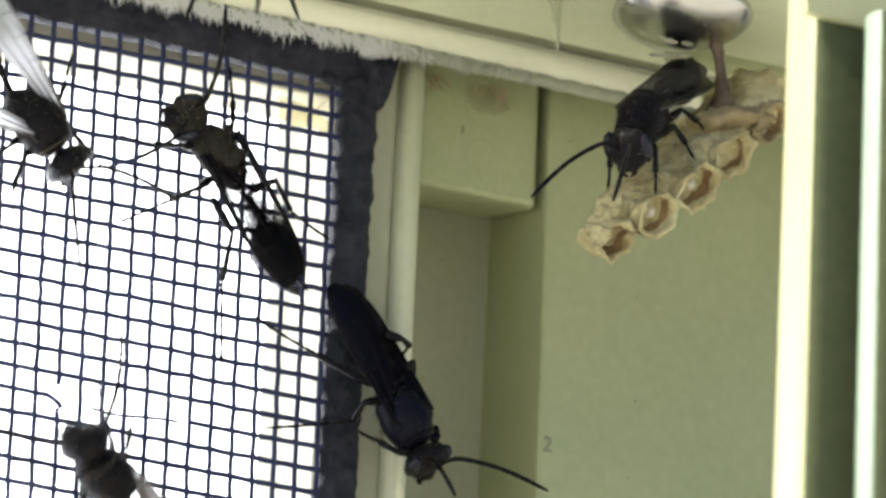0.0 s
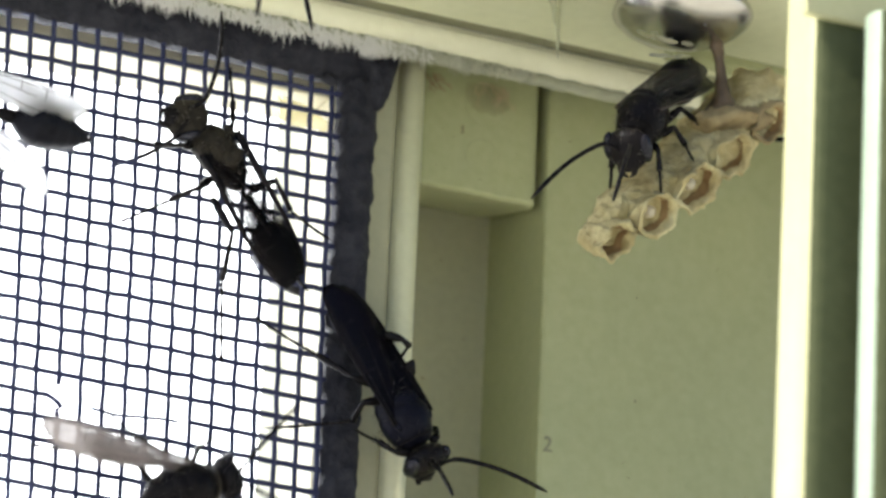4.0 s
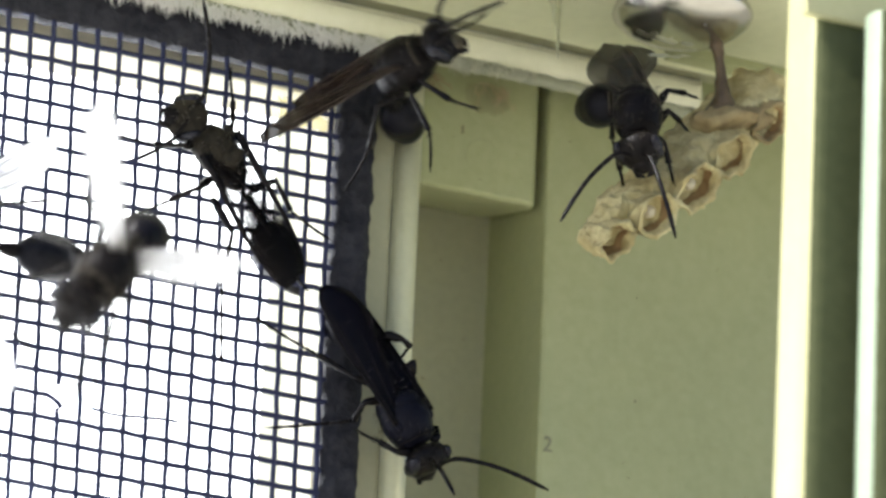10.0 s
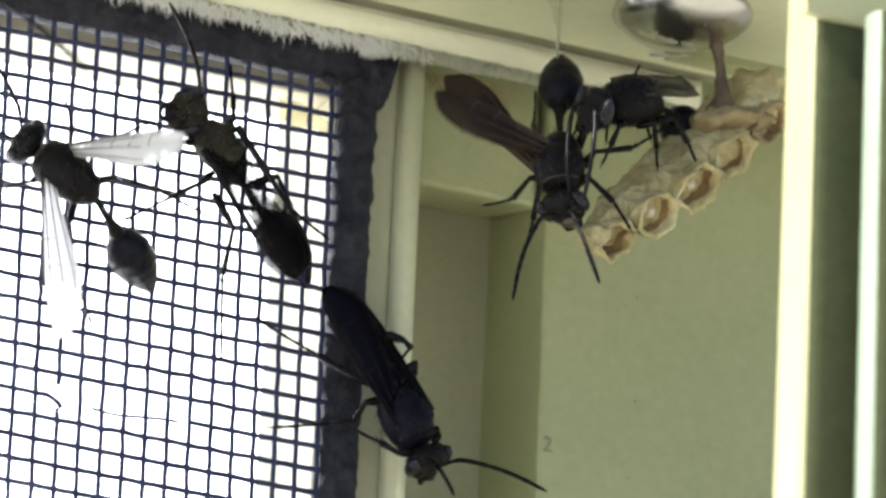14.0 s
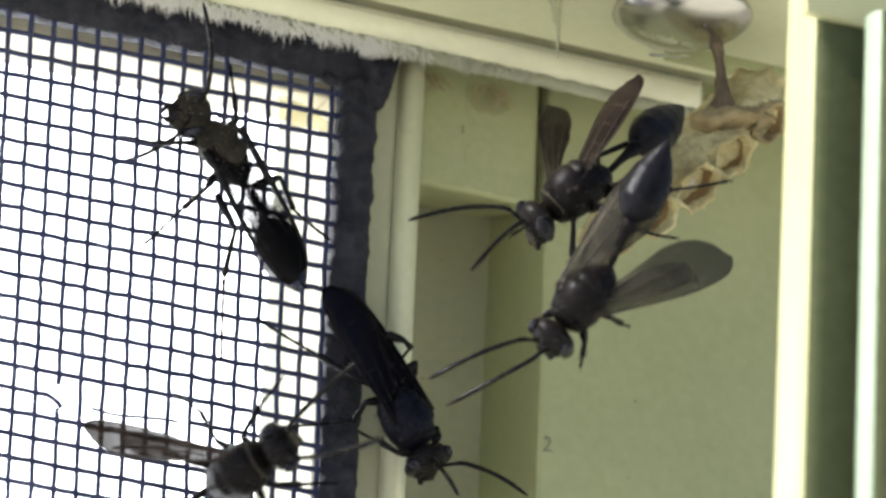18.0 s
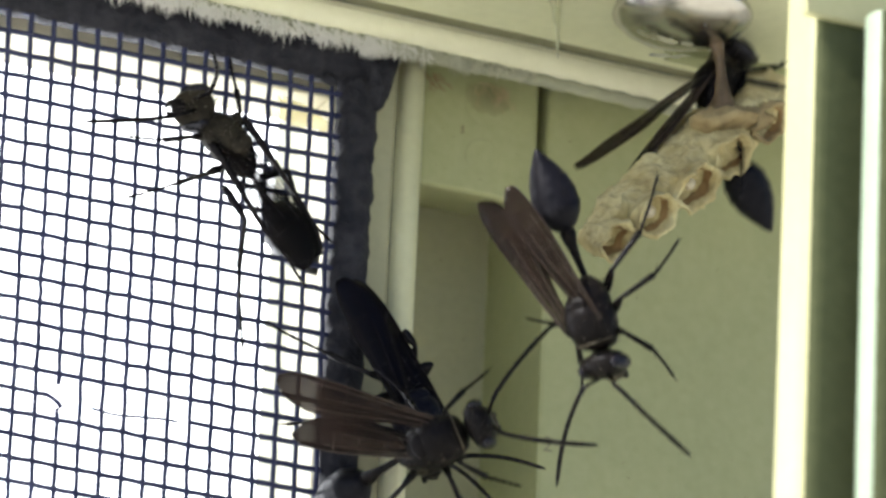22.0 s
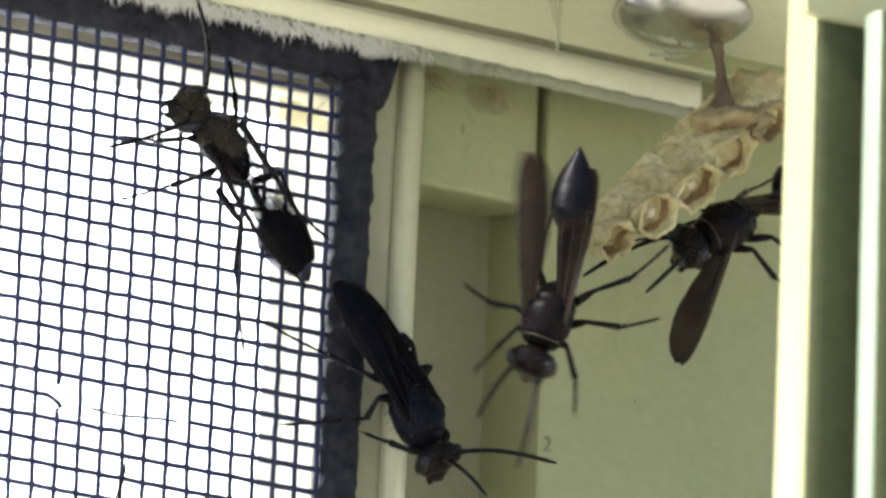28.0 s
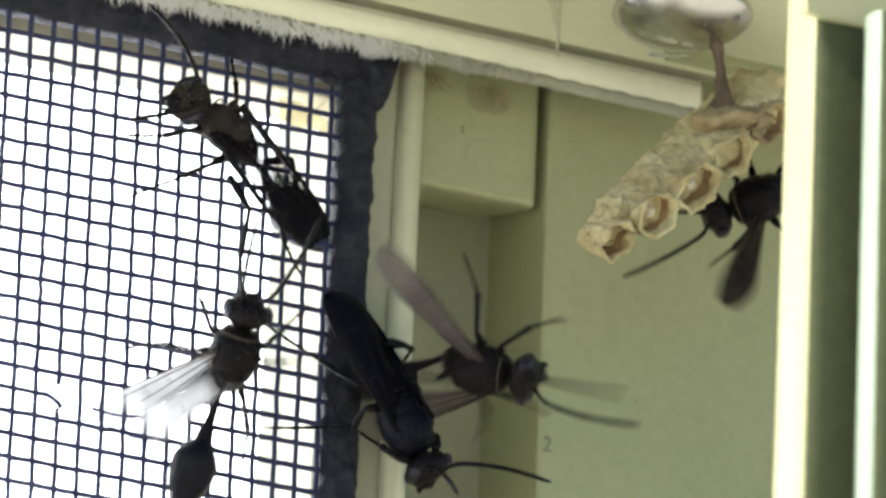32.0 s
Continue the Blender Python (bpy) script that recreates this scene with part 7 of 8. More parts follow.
    walk(walker["wing_l"], [
        (0, jt(0.7, 1.1, 1.05, 0, 0, -8.9)), (0.5, jt(0.7, 1.1, 1.05, 0, 0, 11)), (1, jt(0.7, 1.1, 1.05, 0, 0, -16)),
        (1.5, jt(0.7, 1.1, 1.05, 0, 0, -41.4)), (2, jt(0.7, 1.1, 1.05, 0, 0, -4.4)), (2.5, jt(0.7, 1.1, 1.05, 0, 0, -59.2)),
        (3, jt(0.7, 1.1, 1.05, 0, 0, -43.7)), (3.5, jt(0.7, 1.1, 1.05, 0, 0, -33.5)), (4.5, jt(0.7, 1.1, 1.05, 0, -2.9, 3.1)),
        (5.5, jt(0.7, 1.1, 1.05, 0, 0, -34.3)), (6, jt(0.7, 1.1, 1.05, 0, 6.4, -50.4)), (6.5, jt(0.7, 1.1, 1.05, 0, 0, -44)),
        (6.75, jt(0.7, 1.1, 1.05, 0, 0, -21.4)), (7, jt(0.7, 1.1, 1.05, 0, 0, -34.5)), (7.25, jt(0.7, 1.1, 1.05, 0, 0, -60.4)),
        (7.5, jt(0.7, 1.1, 1.05, 0, 0, -41.5)), (8, jt(0.7, 1.1, 1.05, 0, -45.8, -17.9)), (8.5, jt(0.7, 1.1, 1.05, 0, 0, -56.2)),
        (9, jt(0.7, 1.1, 1.05, 0, -34.8, -31.2)), (9.5, jt(0.7, 1.1, 1.05, 0, 0, -60.1)), (10, jt(0.7, 1.1, 1.05, 0, 0, -59.2)),
        (11, jt(0.7, 1.1, 1.05, 0, -2.9, 3.1)), (11.5, jt(0.7, 1.1, 1.05, 0, 0, -42.3)), (12, jt(0.7, 1.1, 1.05, 0, -2.4, -49.9)),
        (12.5, jt(0.7, 1.1, 1.05, 0, 0, -69.7)), (13, jt(0.7, 1.1, 1.05, 0, -28.2, -31.9)), (13.5, jt(0.7, 1.1, 1.05, 0, 0, -50.6)),
        (13.75, jt(0.7, 1.1, 1.05, 0, 0, -54.7)), (14, jt(0.7, 1.1, 1.05, 0, -9.2, -45)), (14.5, jt(0.7, 1.1, 1.05, 0, 0, -46.8)),
        (15.2, jt(0.7, 1.1, 1.05, 0, -2.9, 3.1)), (16, jt(0.7, 1.1, 1.05, 0, -2.9, 3.1)), (16.5, jt(0.7, 1.1, 1.05, 0, 0, -29.5)),
        (18, jt(0.7, 1.1, 1.05, 0, -2.9, 3.1)), (29.6, jt(0.7, 1.1, 1.05, 0, 0, -32.9)), (30.6, jt(0.7, 1.1, 1.05, 0, 0, -49.7)),
        (31, jt(0.7, 1.1, 1.05, 0, 0, -65.5)), (31.5, jt(0.7, 1.1, 1.05, 0, 0, -54.9)), (32, jt(0.7, 1.1, 1.05, 0, -2.9, 3.1)),
    ])
    walk(walker["wing_r"], [
        (0, jt(0.7, -1.1, 1.05, 0, 0, 35.6)), (0.5, jt(0.7, -1.1, 1.05, 0, 0, 21.6)), (1, jt(0.7, -1.1, 1.05, 0, 0, 29.3)),
        (1.5, jt(0.7, -1.1, 1.05, 0, 0, 18.5)), (2, jt(0.7, -1.1, 1.05, 0, 0, 25.9)), (2.5, jt(0.7, -1.1, 1.05, 0, 0, 39.4)),
        (3, jt(0.7, -1.1, 1.05, 0, 0, -2.3)), (3.5, jt(0.7, -1.1, 1.05, 0, 0, 27)), (4.5, jt(0.7, -1.1, 1.05, 0, -2.9, -3.1)),
        (5, jt(0.7, -1.1, 1.05, -0.5, -1.4, 38.1)), (5.5, jt(0.7, -1.1, 1.05, 0, 0, 79.3)), (5.733, jt(0.7, -1.1, 1.05, 1.5, 4.4, 42.1)),
        (6, jt(0.7, -1.1, 1.05, 0, 8.9, 4.7)), (6.267, jt(0.7, -1.1, 1.05, 1.8, 4.4, 49.7)), (6.5, jt(0.7, -1.1, 1.05, 0, 0, 94.4)),
        (6.75, jt(0.7, -1.1, 1.05, 0, 0, 32.8)), (7, jt(0.7, -1.1, 1.05, 0, 0, 8.5)), (7.25, jt(0.7, -1.1, 1.05, 0, 0, 37)),
        (7.5, jt(0.7, -1.1, 1.05, 0, 0, 49.4)), (8, jt(0.7, -1.1, 1.05, 0, 19.5, 45.2)), (8.5, jt(0.7, -1.1, 1.05, 0, 0, 46.1)),
        (9, jt(0.7, -1.1, 1.05, 0, 12.9, 44.7)), (9.5, jt(0.7, -1.1, 1.05, 0, 0, 41.8)), (10, jt(0.7, -1.1, 1.05, 0, 0, 33.8)),
        (11, jt(0.7, -1.1, 1.05, 0, -2.9, -3.1)), (11.25, jt(0.7, -1.1, 1.05, -0.5, -1.4, 35.5)), (11.5, jt(0.7, -1.1, 1.05, 0, 0, 74.1)),
        (12, jt(0.7, -1.1, 1.05, 0, -25.6, 50.8)), (12.5, jt(0.7, -1.1, 1.05, 0, 0, 21.1)), (13, jt(0.7, -1.1, 1.05, 0, -25.9, 44)),
        (13.5, jt(0.7, -1.1, 1.05, 0, 0, 47.8)), (13.75, jt(0.7, -1.1, 1.05, 0, 0, 41.8)), (14, jt(0.7, -1.1, 1.05, 0, 45.6, 29)),
        (14.5, jt(0.7, -1.1, 1.05, 0, 0, 57.8)), (15.2, jt(0.7, -1.1, 1.05, 0, -2.9, -3.1)), (16, jt(0.7, -1.1, 1.05, 0, -2.9, -3.1)),
        (16.5, jt(0.7, -1.1, 1.05, 0, 0, 10.4)), (18, jt(0.7, -1.1, 1.05, 0, -2.9, -3.1)), (29.6, jt(0.7, -1.1, 1.05, 0, 0, 32.4)),
        (30.6, jt(0.7, -1.1, 1.05, 0, 0, -22.5)), (31, jt(0.7, -1.1, 1.05, 0, 0, -24.3)), (31.5, jt(0.7, -1.1, 1.05, 0, 0, -11.2)),
        (32, jt(0.7, -1.1, 1.05, 0, -2.9, -3.1)),
    ])
    # walks along the foot of the screen, returns later
    walk(stroller["body"], [
        (0, mm(-4.33, -4.2, -16.97, -114.7, -28.4, -139.1)), (0.5, mm(-4.07, -4.2, -25.59, -90, -64.3, 180)),
        (1.2, mm(-3.15, -4.2, -21.29, -90, -77.2, 180)), (1.5, mm(-3.21, -4.2, -15.84, -90, -79.4, 180)), (2, mm(2.3, -4.2, -11.71, 175, -51, -77.9)),
        (2.5, mm(3.82, -4.2, -13.27, 90, -32.3, 0)), (3, mm(4.2, -4.2, -13.29, 93.7, -11, -45.7)), (3.5, mm(2.91, -4.2, -13.6, 90, -38.6, 0)),
        (4.5, mm(-1.84, -4.2, -21.8, 90, -8.4, 0)), (5.25, mm(-3.95, -4.2, -28.9, 90, -56.8, 0)), (6, mm(-6.06, -4.2, -36.01, -90, -74.7, 180)),
        (27.8, mm(-7.72, -4.2, -32.87, -90, -74.7, 180)), (28.4, mm(-7.86, -4.2, -18.51, -90, -69.6, 180)),
        (28.8, mm(-7.27, -4.2, -11.69, -90, -66.5, 180)), (28.9, mm(-7.21, -4.2, -12.12, -104.4, -54.2, 154.4)),
        (29, mm(-7.15, -4.2, -12.54, -122.6, -46, 130.2)), (29.133, mm(-6.61, -4.2, -10.61, -102, -64.2, 152.4)),
        (29.3, mm(-6.06, -4.2, -8.68, -90, -85.5, 180)), (29.6, mm(-3.33, -4.2, -7.94, 90, -63.3, 0)), (30, mm(0.95, -4.2, -4.28, 121.7, -20.9, -44)),
        (30.3, mm(5.23, -4.2, -1.11, 90, -29, 0)), (30.6, mm(6.62, -5.5, -3.03, 90, -23.3, 0)), (31, mm(10.95, -7, -3.54, 88.1, -18.8, -33.2)),
        (31.2, mm(12.4, -7, -4.28, 90, -14.8, 0)), (31.4, mm(15.18, -7, -5.28, 90, 1.5, 0)), (31.6, mm(15.09, -7, -7.34, 90, 7.7, 0)),
        (31.8, mm(16.46, -7, -7.48, 90, -2.1, 0)), (32, mm(18.48, -7, -6.65, 135, 14.9, -39.4)),
    ])
    walk(stroller["waist"], [
        (0, jt(-2.3, 0, -0.42, 0, 8.6, 0.4)), (0.5, jt(-2.3, 0, -0.42, 0, 0, 0)), (1.2, jt(-2.3, 0, -0.42, 0, 0, -3.2)),
        (1.5, jt(-2.3, 0, -0.42, 0, 0, -1)), (2, jt(-2.3, 0, -0.42, 0, 1.8, -0.5)), (2.5, jt(-2.3, 0, -0.42, 0, 0, 4.5)),
        (3, jt(-2.3, 0, -0.42, 0, -17.4, 18.9)), (3.5, jt(-2.3, 0, -0.42, 0, 0, 25.6)), (4.5, jt(-2.3, 0, -0.42, 0, 0, 0)),
        (27.8, jt(-2.3, 0, -0.42, 0, 0, 0)), (28.4, jt(-2.3, 0, -0.42, 0, 0, -5.3)), (28.8, jt(-2.3, 0, -0.42, 0, 0, -8.5)),
        (29, jt(-2.3, 0, -0.42, 0, -24.6, -74.3)), (29.133, jt(-2.3, 0, -0.42, -4.1, -12.3, -37.3)), (29.3, jt(-2.3, 0, -0.42, 0, 0, -2)),
        (29.6, jt(-2.3, 0, -0.42, 0, 0, -2.8)), (30, jt(-2.3, 0, -0.42, 0, 14.5, 21.9)), (30.3, jt(-2.3, 0, -0.42, 0, 0, 15.1)),
        (30.6, jt(-2.3, 0, -0.42, 0, 0, 12.5)), (31, jt(-2.3, 0, -0.42, 0, 0.4, 15.7)), (31.2, jt(-2.3, 0, -0.42, 0, 0, 16.1)),
        (31.4, jt(-2.3, 0, -0.42, 0, 0, 6.8)), (31.6, jt(-2.3, 0, -0.42, 0, 0, -7.2)), (31.8, jt(-2.3, 0, -0.42, 0, 0, -6.8)),
        (32, jt(-2.3, 0, -0.42, 0, -0.6, 29.4)),
    ])
    walk(stroller["wing_l"], [
        (0, jt(0.7, 1.1, 1.05, 0, 0, -8)), (1.2, jt(0.7, 1.1, 1.05, 0, -2.9, 3.1)), (1.5, jt(0.7, 1.1, 1.05, 0, 0, -26.3)),
        (2, jt(0.7, 1.1, 1.05, 0, -27.2, -0.4)), (2.5, jt(0.7, 1.1, 1.05, 0, 0, -32.7)), (3, jt(0.7, 1.1, 1.05, 0, 29, -35.2)),
        (3.5, jt(0.7, 1.1, 1.05, 0, 0, -57.4)), (4.5, jt(0.7, 1.1, 1.05, 0, -2.9, 3.1)), (28.4, jt(0.7, 1.1, 1.05, 0, -2.9, 3.1)),
        (28.8, jt(0.7, 1.1, 1.05, 0, 0, -38.6)), (29, jt(0.7, 1.1, 1.05, 0, -21.3, -93.8)), (29.133, jt(0.7, 1.1, 1.05, -3.6, -10.7, -56.1)),
        (29.3, jt(0.7, 1.1, 1.05, 0, 0, -19.7)), (29.6, jt(0.7, 1.1, 1.05, 0, 0, -25.4)), (30, jt(0.7, 1.1, 1.05, 0, -13.8, -26.4)),
        (30.3, jt(0.7, 1.1, 1.05, 0, 0, -33.3)), (30.6, jt(0.7, 1.1, 1.05, 0, 0, -24.7)), (31, jt(0.7, 1.1, 1.05, 0, 16.6, -28.2)),
        (31.2, jt(0.7, 1.1, 1.05, 0, 0, 31)), (31.3, jt(0.7, 1.1, 1.05, 0, 0, -4.9)), (31.4, jt(0.7, 1.1, 1.05, 0, 0, -40.8)),
        (31.6, jt(0.7, 1.1, 1.05, 0, 0, -57.5)), (31.8, jt(0.7, 1.1, 1.05, 0, 0, -61.7)), (32, jt(0.7, 1.1, 1.05, 0, 9.9, -49.9)),
    ])
    walk(stroller["wing_r"], [
        (0, jt(0.7, -1.1, 1.05, 0, 0, 8)), (1.2, jt(0.7, -1.1, 1.05, 0, -2.9, -3.1)), (1.5, jt(0.7, -1.1, 1.05, 0, 0, 14.9)),
        (2, jt(0.7, -1.1, 1.05, 0, -16.9, 39.1)), (2.5, jt(0.7, -1.1, 1.05, 0, 0, 31.9)), (3, jt(0.7, -1.1, 1.05, 0, -53.5, -1)),
        (3.5, jt(0.7, -1.1, 1.05, 0, 0, 35.2)), (4.5, jt(0.7, -1.1, 1.05, 0, -2.9, -3.1)), (28.4, jt(0.7, -1.1, 1.05, 0, -2.9, -3.1)),
        (28.8, jt(0.7, -1.1, 1.05, 0, 0, 13)), (29, jt(0.7, -1.1, 1.05, 0, -5.9, 27.6)), (29.3, jt(0.7, -1.1, 1.05, 0, 0, 34.1)),
        (29.6, jt(0.7, -1.1, 1.05, 0, 0, 46.7)), (30, jt(0.7, -1.1, 1.05, 0, -6.7, 39.9)), (30.3, jt(0.7, -1.1, 1.05, 0, 0, 37.4)),
        (30.6, jt(0.7, -1.1, 1.05, 0, 0, 23.1)), (31, jt(0.7, -1.1, 1.05, 0, -23, 17.4)), (31.2, jt(0.7, -1.1, 1.05, 0, 0, 38)),
        (31.4, jt(0.7, -1.1, 1.05, 0, 0, 29.5)), (31.6, jt(0.7, -1.1, 1.05, 0, 0, 7.9)), (31.8, jt(0.7, -1.1, 1.05, 0, 0, 16.7)),
        (32, jt(0.7, -1.1, 1.05, 0, -7.1, 33.8)),
    ])
    # comes up the screen at the end
    walk(follower["body"], [
        (0, mm(-6.54, -4.4, -31.07, 90, -54.6, 0)), (30, mm(-6.31, -4.4, -25.26, 90, -55, 0)), (30.6, mm(-3.89, -4.4, -19.7, 90, -50.5, 0)),
        (31, mm(-1, -4.4, -16.89, 120.4, -20.3, -57.5)), (31.4, mm(1.05, -4.4, -14.85, 90, -53.2, 0)), (31.7, mm(2.32, -4.4, -11.57, 90, -64.4, 0)),
        (32, mm(3.04, -4.4, -8.07, 169.3, -50.4, -88.8)),
    ])
    walk(follower["waist"], [
        (0, jt(-2.3, 0, -0.42, 0, 0, 0)), (30, jt(-2.3, 0, -0.42, 0, 0, 0)), (30.6, jt(-2.3, 0, -0.42, 0, 0, -4.6)),
        (31, jt(-2.3, 0, -0.42, 0, 3.1, 15.1)), (31.4, jt(-2.3, 0, -0.42, 0, 0, -2.7)), (31.7, jt(-2.3, 0, -0.42, 0, 0, 0)),
        (32, jt(-2.3, 0, -0.42, 0, 18.5, -5)),
    ])
    walk(follower["wing_l"], [
        (0, jt(0.7, 1.1, 1.05, 0, -2.9, 3.1)), (30, jt(0.7, 1.1, 1.05, 0, -2.9, 3.1)), (30.6, jt(0.7, 1.1, 1.05, 0, 0, -56.6)),
        (31, jt(0.7, 1.1, 1.05, 0, 0.1, -49.4)), (31.4, jt(0.7, 1.1, 1.05, 0, 0, -58.8)), (31.7, jt(0.7, 1.1, 1.05, 0, 0, -64.7)),
        (32, jt(0.7, 1.1, 1.05, 0, -16, -38.3)),
    ])
    walk(follower["wing_r"], [
        (0, jt(0.7, -1.1, 1.05, 0, -2.9, -3.1)), (30, jt(0.7, -1.1, 1.05, 0, -2.9, -3.1)), (30.6, jt(0.7, -1.1, 1.05, 0, 0, 14.1)),
        (31, jt(0.7, -1.1, 1.05, 0, -11.8, 5.9)), (31.4, jt(0.7, -1.1, 1.05, 0, 0, 1.8)), (31.7, jt(0.7, -1.1, 1.05, 0, 0, 9.5)),
        (32, jt(0.7, -1.1, 1.05, 0, -9.3, -33.1)),
    ])
    # passes under the lip
    walk(flier["body"], [
        (0, mm(-2.06, -14, 21.33, 172.6, 70.5, 58)), (5, mm(0.4, -14, 21.53, 117.4, 44, -4.4)), (10, mm(2.86, -14, 21.74, 109.4, 7, -21.7)),
        (10.5, mm(6.43, -14, 12.77, 109.4, 7, -21.7)), (11, mm(5.28, -14, 12.9, 109.5, 8.9, -21.1)), (11.17, mm(2.2, -14, 12.28, 131.9, 60.4, 13.8)),
        (11.33, mm(-0.88, -14, 11.66, -121.6, 50.9, 130.3)), (11.5, mm(-3.97, -14, 11.04, -109.3, -2.3, 156.6)),
        (12, mm(-11.84, -14, 9.67, -109.3, 0.6, 155.6)), (12.5, mm(-15.91, -14, 7.67, -109.7, 11.9, 151.6)),
        (13, mm(-22.09, -14, 7.03, -109.7, 11.9, 151.6)), (13.55, mm(-20.56, -14, 9.18, -132.6, 60.8, 117.1)),
        (14.1, mm(-19.04, -14, 11.33, 123, 52.7, 3.1)), (14.5, mm(-14.62, -14, 9.05, 132.3, 60.6, 14.2)),
        (14.75, mm(-13.33, -14, 12.85, 109.3, 2.3, -23.4)), (15, mm(-12.04, -14, 16.66, 127.3, -56.9, -56.7)),
        (16, mm(-6.94, -14, 21.67, 127.3, -56.9, -56.7)), (32, mm(-6.94, -14, 21.67, 127.3, -56.9, -56.7)),
    ])
    walk(flier["waist"], [
        (0, jt(-2.3, 0, -0.42, 0, 0, 0)), (10, jt(-2.3, 0, -0.42, 0, 0, 10)), (10.5, jt(-2.3, 0, -0.42, 0, 0, 2)), (11, jt(-2.3, 0, -0.42, 0, 0, 2)),
        (11.5, jt(-2.3, 0, -0.42, 0, 0, 5)), (12, jt(-2.3, 0, -0.42, 0, 0, -2)), (12.5, jt(-2.3, 0, -0.42, 0, 0, 5)),
        (13, jt(-2.3, 0, -0.42, 0, 0, 0)), (32, jt(-2.3, 0, -0.42, 0, 0, 0)),
    ])
    walk(flier["wing_l"], [
        (0, jt(0.7, 1.1, 1.05, 0, -2.9, 3.1)), (10, jt(0.7, 1.1, 1.05, 0, -2.9, 3.1)), (10.5, jt(0.7, 1.1, 1.05, 0, 0, 6)),
        (11, jt(0.7, 1.1, 1.05, 0, 0, 10)), (11.5, jt(0.7, 1.1, 1.05, 0, 0, 0)), (12, jt(0.7, 1.1, 1.05, 0, 0, -6)),
        (12.5, jt(0.7, 1.1, 1.05, 0, 0, -25)), (13, jt(0.7, 1.1, 1.05, 0, -2.9, 3.1)), (14.1, jt(0.7, 1.1, 1.05, 0, -2.9, 3.1)),
        (14.5, jt(0.7, 1.1, 1.05, 0, 0, -50)), (15, jt(0.7, 1.1, 1.05, 0, -2.9, 3.1)), (32, jt(0.7, 1.1, 1.05, 0, -2.9, 3.1)),
    ])
    walk(flier["wing_r"], [
        (0, jt(0.7, -1.1, 1.05, 0, -2.9, -3.1)), (10, jt(0.7, -1.1, 1.05, 0, -2.9, -3.1)), (10.5, jt(0.7, -1.1, 1.05, 0, 0, 30)),
        (11, jt(0.7, -1.1, 1.05, 0, 0, 27)), (11.5, jt(0.7, -1.1, 1.05, 0, 0, 10)), (12, jt(0.7, -1.1, 1.05, 0, 0, 10)),
        (12.25, jt(0.7, -1.1, 1.05, 0, 0, -30)), (12.5, jt(0.7, -1.1, 1.05, 0, 0, -70)), (13, jt(0.7, -1.1, 1.05, 0, -2.9, -3.1)),
        (14.1, jt(0.7, -1.1, 1.05, 0, -2.9, -3.1)), (14.5, jt(0.7, -1.1, 1.05, 0, 0, 40)), (15, jt(0.7, -1.1, 1.05, 0, -2.9, -3.1)),
        (32, jt(0.7, -1.1, 1.05, 0, -2.9, -3.1)),
    ])
    # flies across before the screen
    walk(passer["body"], [
        (0, mm(-3.46, -26, 17.45, -127.3, 56.9, 123.3)), (8.7, mm(-5.13, -26, 15.59, -139.5, 64.2, 109.3)),
        (9, mm(-5.39, -26, 8.73, -173.2, 70.6, 73)), (9.3, mm(-5.53, -26, 5.53, -159.8, 69.4, 87.3)),
        (9.5, mm(-5.85, -26, -0.09, -148.5, 67.2, 99.4)), (9.6, mm(-6.55, -26, -5, -148.5, 67.2, 99.4)),
        (9.8, mm(-9.69, -26, -8.29, -127.3, 56.9, 123.3)), (10, mm(-12.79, -26, -11.45, -65, 50.6, -152)),
        (10.2, mm(-13.83, -26, -14.62, -118.9, 46.8, 133.9)), (10.35, mm(-17.77, -26, -17.56, -115.4, 39.7, 138.9)),
        (10.6, mm(-32.64, -26, -28, -115.4, 39.7, 138.9)), (11, mm(-38, -26, -31.76, -115.4, 39.7, 138.9)),
        (32, mm(-38, -26, -31.76, -115.4, 39.7, 138.9)),
    ])
    walk(passer["waist"], [
        (0, jt(-2.3, 0, -0.42, 0, 0, 0)), (8.7, jt(-2.3, 0, -0.42, 0, 0, 0)), (9, jt(-2.3, 0, -0.42, 0, 0, 5)), (9.5, jt(-2.3, 0, -0.42, 0, 0, 5)),
        (9.6, jt(-2.3, 0, -0.42, 0, 0, 3)), (9.8, jt(-2.3, 0, -0.42, 0, 0, -5)), (10, jt(-2.3, 0, -0.42, 0, -31.1, -5.3)),
        (10.2, jt(-2.3, 0, -0.42, 0, 0, -3)), (10.35, jt(-2.3, 0, -0.42, 0, 0, 2)), (10.6, jt(-2.3, 0, -0.42, 0, 0, 0)),
        (32, jt(-2.3, 0, -0.42, 0, 0, 0)),
    ])
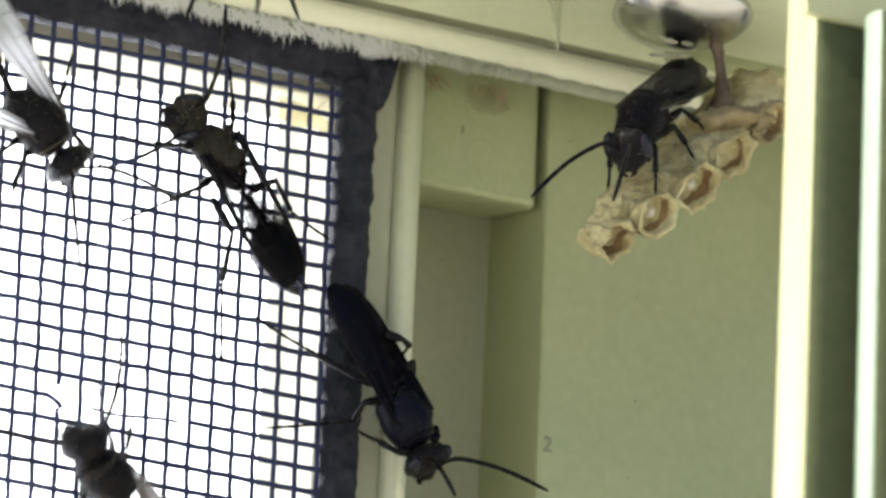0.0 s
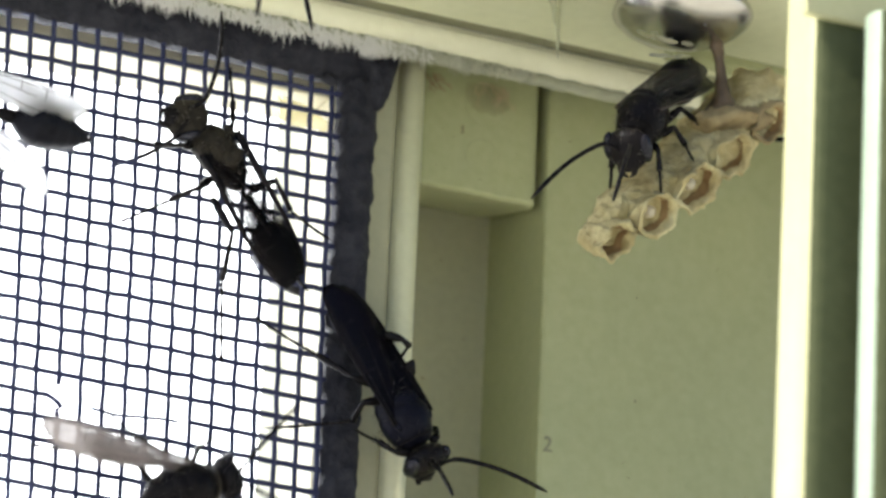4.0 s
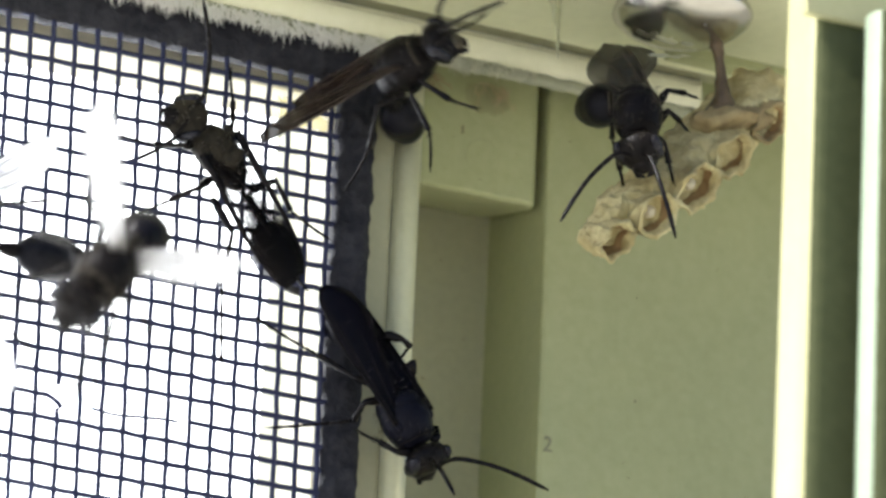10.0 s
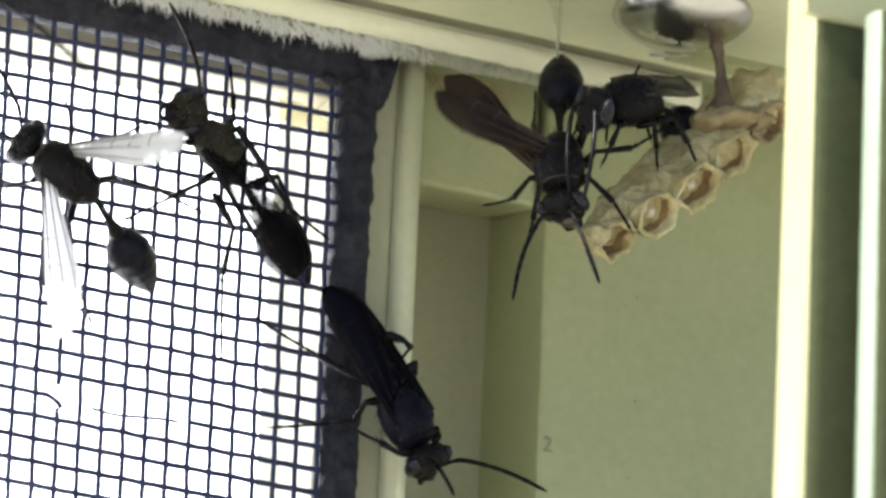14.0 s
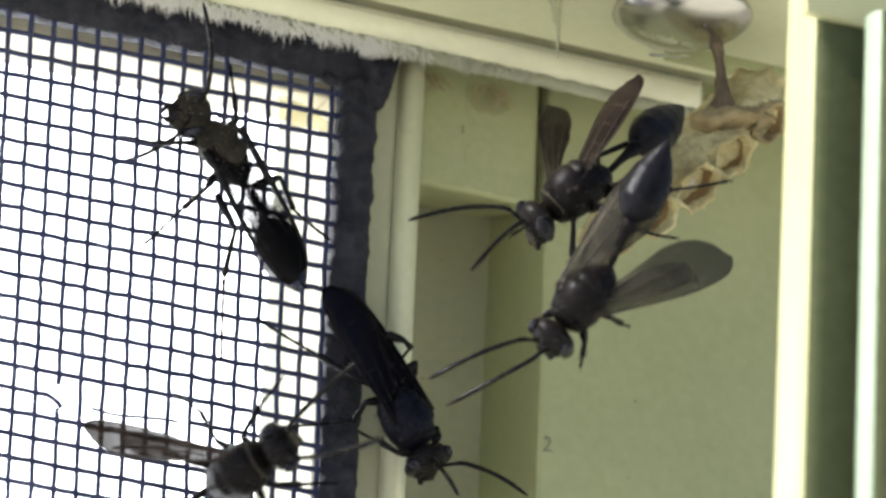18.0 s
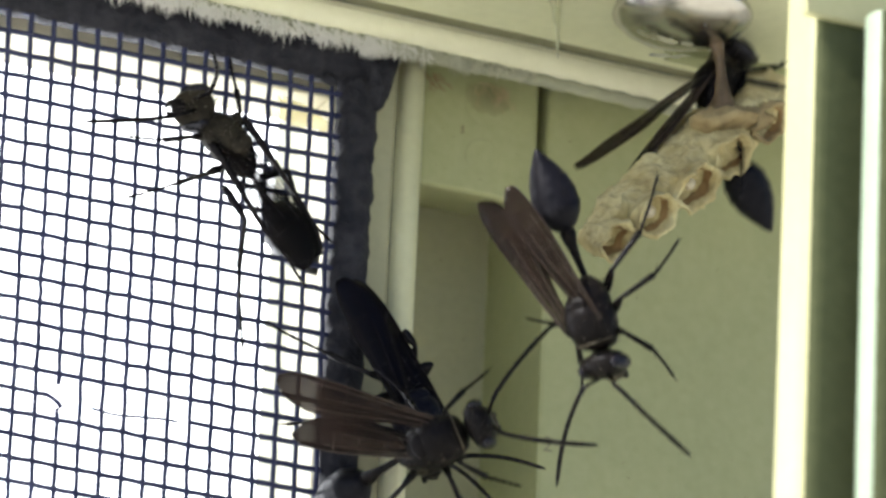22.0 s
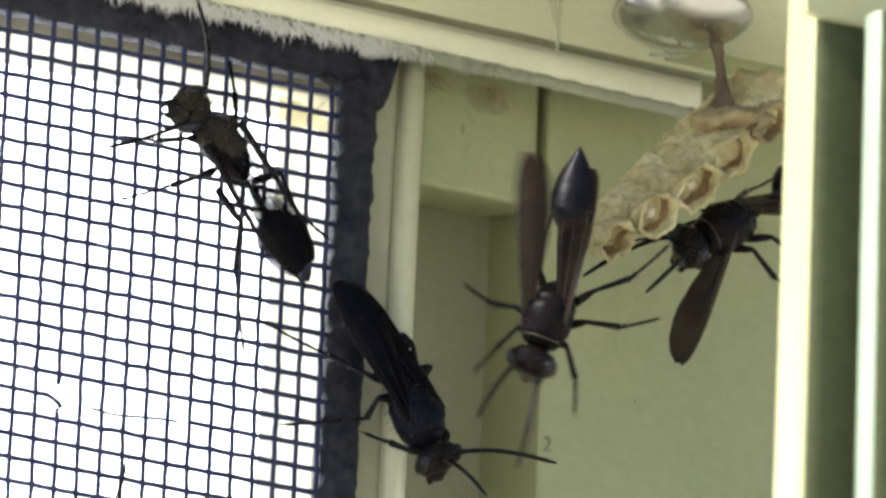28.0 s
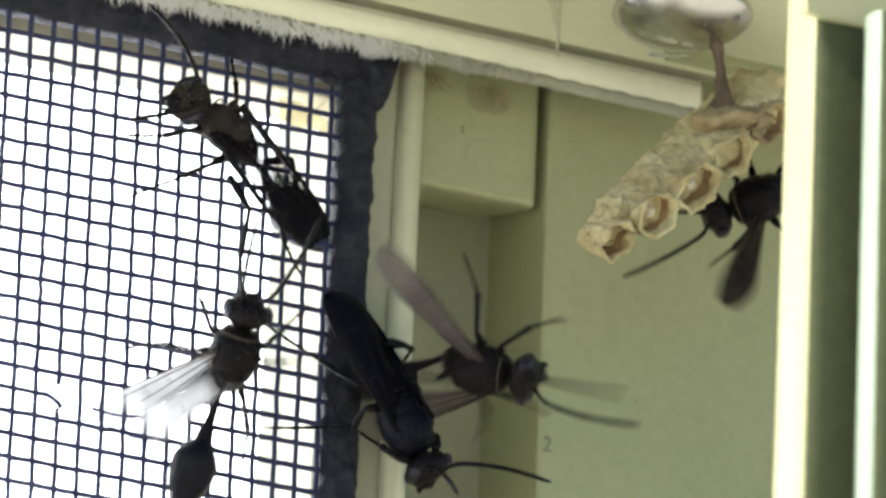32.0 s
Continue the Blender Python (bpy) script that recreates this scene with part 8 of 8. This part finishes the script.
    walk(passer["wing_l"], [
        (0, jt(0.7, 1.1, 1.05, 0, -2.9, 3.1)), (8.7, jt(0.7, 1.1, 1.05, 0, -2.9, 3.1)), (8.8, jt(0.7, 1.1, 1.05, -0.9, -2, 52.1)),
        (8.9, jt(0.7, 1.1, 1.05, -0.9, -0.8, 101.1)), (9, jt(0.7, 1.1, 1.05, 0, 0, 150)), (9.3, jt(0.7, 1.1, 1.05, 0, 0, 100)),
        (9.5, jt(0.7, 1.1, 1.05, 0, 0, 65)), (9.6, jt(0.7, 1.1, 1.05, 0, 0, 65)), (9.8, jt(0.7, 1.1, 1.05, 0, 0, 60)),
        (10, jt(0.7, 1.1, 1.05, 0, 19, 51.3)), (10.2, jt(0.7, 1.1, 1.05, 0, 0, 52)), (10.35, jt(0.7, 1.1, 1.05, 0, 0, 60)),
        (10.6, jt(0.7, 1.1, 1.05, 0, -2.9, 3.1)), (32, jt(0.7, 1.1, 1.05, 0, -2.9, 3.1)),
    ])
    walk(passer["wing_r"], [
        (0, jt(0.7, -1.1, 1.05, 0, -2.9, -3.1)), (8.7, jt(0.7, -1.1, 1.05, 0, -2.9, -3.1)), (8.8, jt(0.7, -1.1, 1.05, 0.9, -2, -50.5)),
        (8.9, jt(0.7, -1.1, 1.05, 0.9, -0.8, -97.7)), (9, jt(0.7, -1.1, 1.05, 0, 0, -145)), (9.3, jt(0.7, -1.1, 1.05, 0, 0, -80)),
        (9.5, jt(0.7, -1.1, 1.05, 0, 0, -35)), (9.6, jt(0.7, -1.1, 1.05, 0, 0, -55)), (9.8, jt(0.7, -1.1, 1.05, 0, 0, -60)),
        (10, jt(0.7, -1.1, 1.05, 0, -3.8, -39.8)), (10.2, jt(0.7, -1.1, 1.05, 0, 0, -40)), (10.35, jt(0.7, -1.1, 1.05, 0, 0, -35)),
        (10.6, jt(0.7, -1.1, 1.05, 0, -2.9, -3.1)), (32, jt(0.7, -1.1, 1.05, 0, -2.9, -3.1)),
    ])
    # feelers of the wasps that move about: a steady sway, and held still at some moments
    held = [
        (climber, "feeler_l", 31, (-4.3, 11.4, 34.4)),
        (climber, "feeler_r", 31, (7.5, 11.3, 17)),
        (visitor, "feeler_l", 23, (-6.2, 14.6, 10.5)),
        (visitor, "feeler_r", 23, (-23.9, -33.8, 16.9)),
        (visitor, "feeler_r", 28, (-27.1, -32.2, 25.9)),
        (rover, "feeler_r", 7, (-37.7, -28.9, 50.3)),
        (rover, "feeler_r", 18.5, (-10.2, -20.3, 1.2)),
        (rover, "feeler_r", 19, (-10.2, -20.3, 1.2)),
        (rover, "feeler_r", 20, (2.1, 11, -51.7)),
        (rover, "feeler_r", 20.5, (2.1, 11, -51.7)),
        (rover, "feeler_l", 7, (25.5, -37.9, -14.5)),
        (rover, "feeler_l", 18.5, (19.7, -35.1, -5.9)),
        (rover, "feeler_l", 19, (19.7, -35.1, -5.9)),
        (rover, "feeler_l", 20, (23.9, -40.4, -8.1)),
        (rover, "feeler_l", 20.5, (23.9, -40.4, -8.1)),
    ]
    for one, sway, beat in ((rover, 16, 0.8), (climber, 16, 0.7), (visitor, 16, 0.9), (walker, 16, 0.8), (stroller, 16, 0.7), (follower, 16, 0.6)):
        for q, key in ((1, "feeler_l"), (-1, "feeler_r")):
            home = Matrix.Translation(one[key].location)
            still = [(t, home @ pose(0, 0, 0, *turn)) for who, side, t, turn in held if who is one and side == key]
            swing = [(k * beat, home @ pose(0, 0, 0, 0, sway * math.sin(k * beat * 1.7 + q), sway * math.sin(k * 2.3 + 2 * q))) for k in range(int(32 / beat) + 1)]
            rows = still + [row for row in swing + [(32.0, swing[-1][1])] if all(abs(row[0] - t) > 0.4 for t, _ in still)]
            walk(one[key], sorted({row[0]: row for row in rows}.values(), key=lambda row: row[0]))
    steps = [0.0] + [k * 0.25 for k in range(1, 128)] + [32.0]
    for n, one in enumerate((rover, climber, visitor, walker, stroller, follower)):
        stride(one, steps, 14, n)
    stride(keeper, [0.0, 9.5, 10.0, 10.5, 11.0, 11.5, 12.0, 12.5, 13.0, 13.5, 14.0, 16.0, 16.5, 17.0, 17.5, 18.0, 18.5, 32.0], 12, 2)


motions()
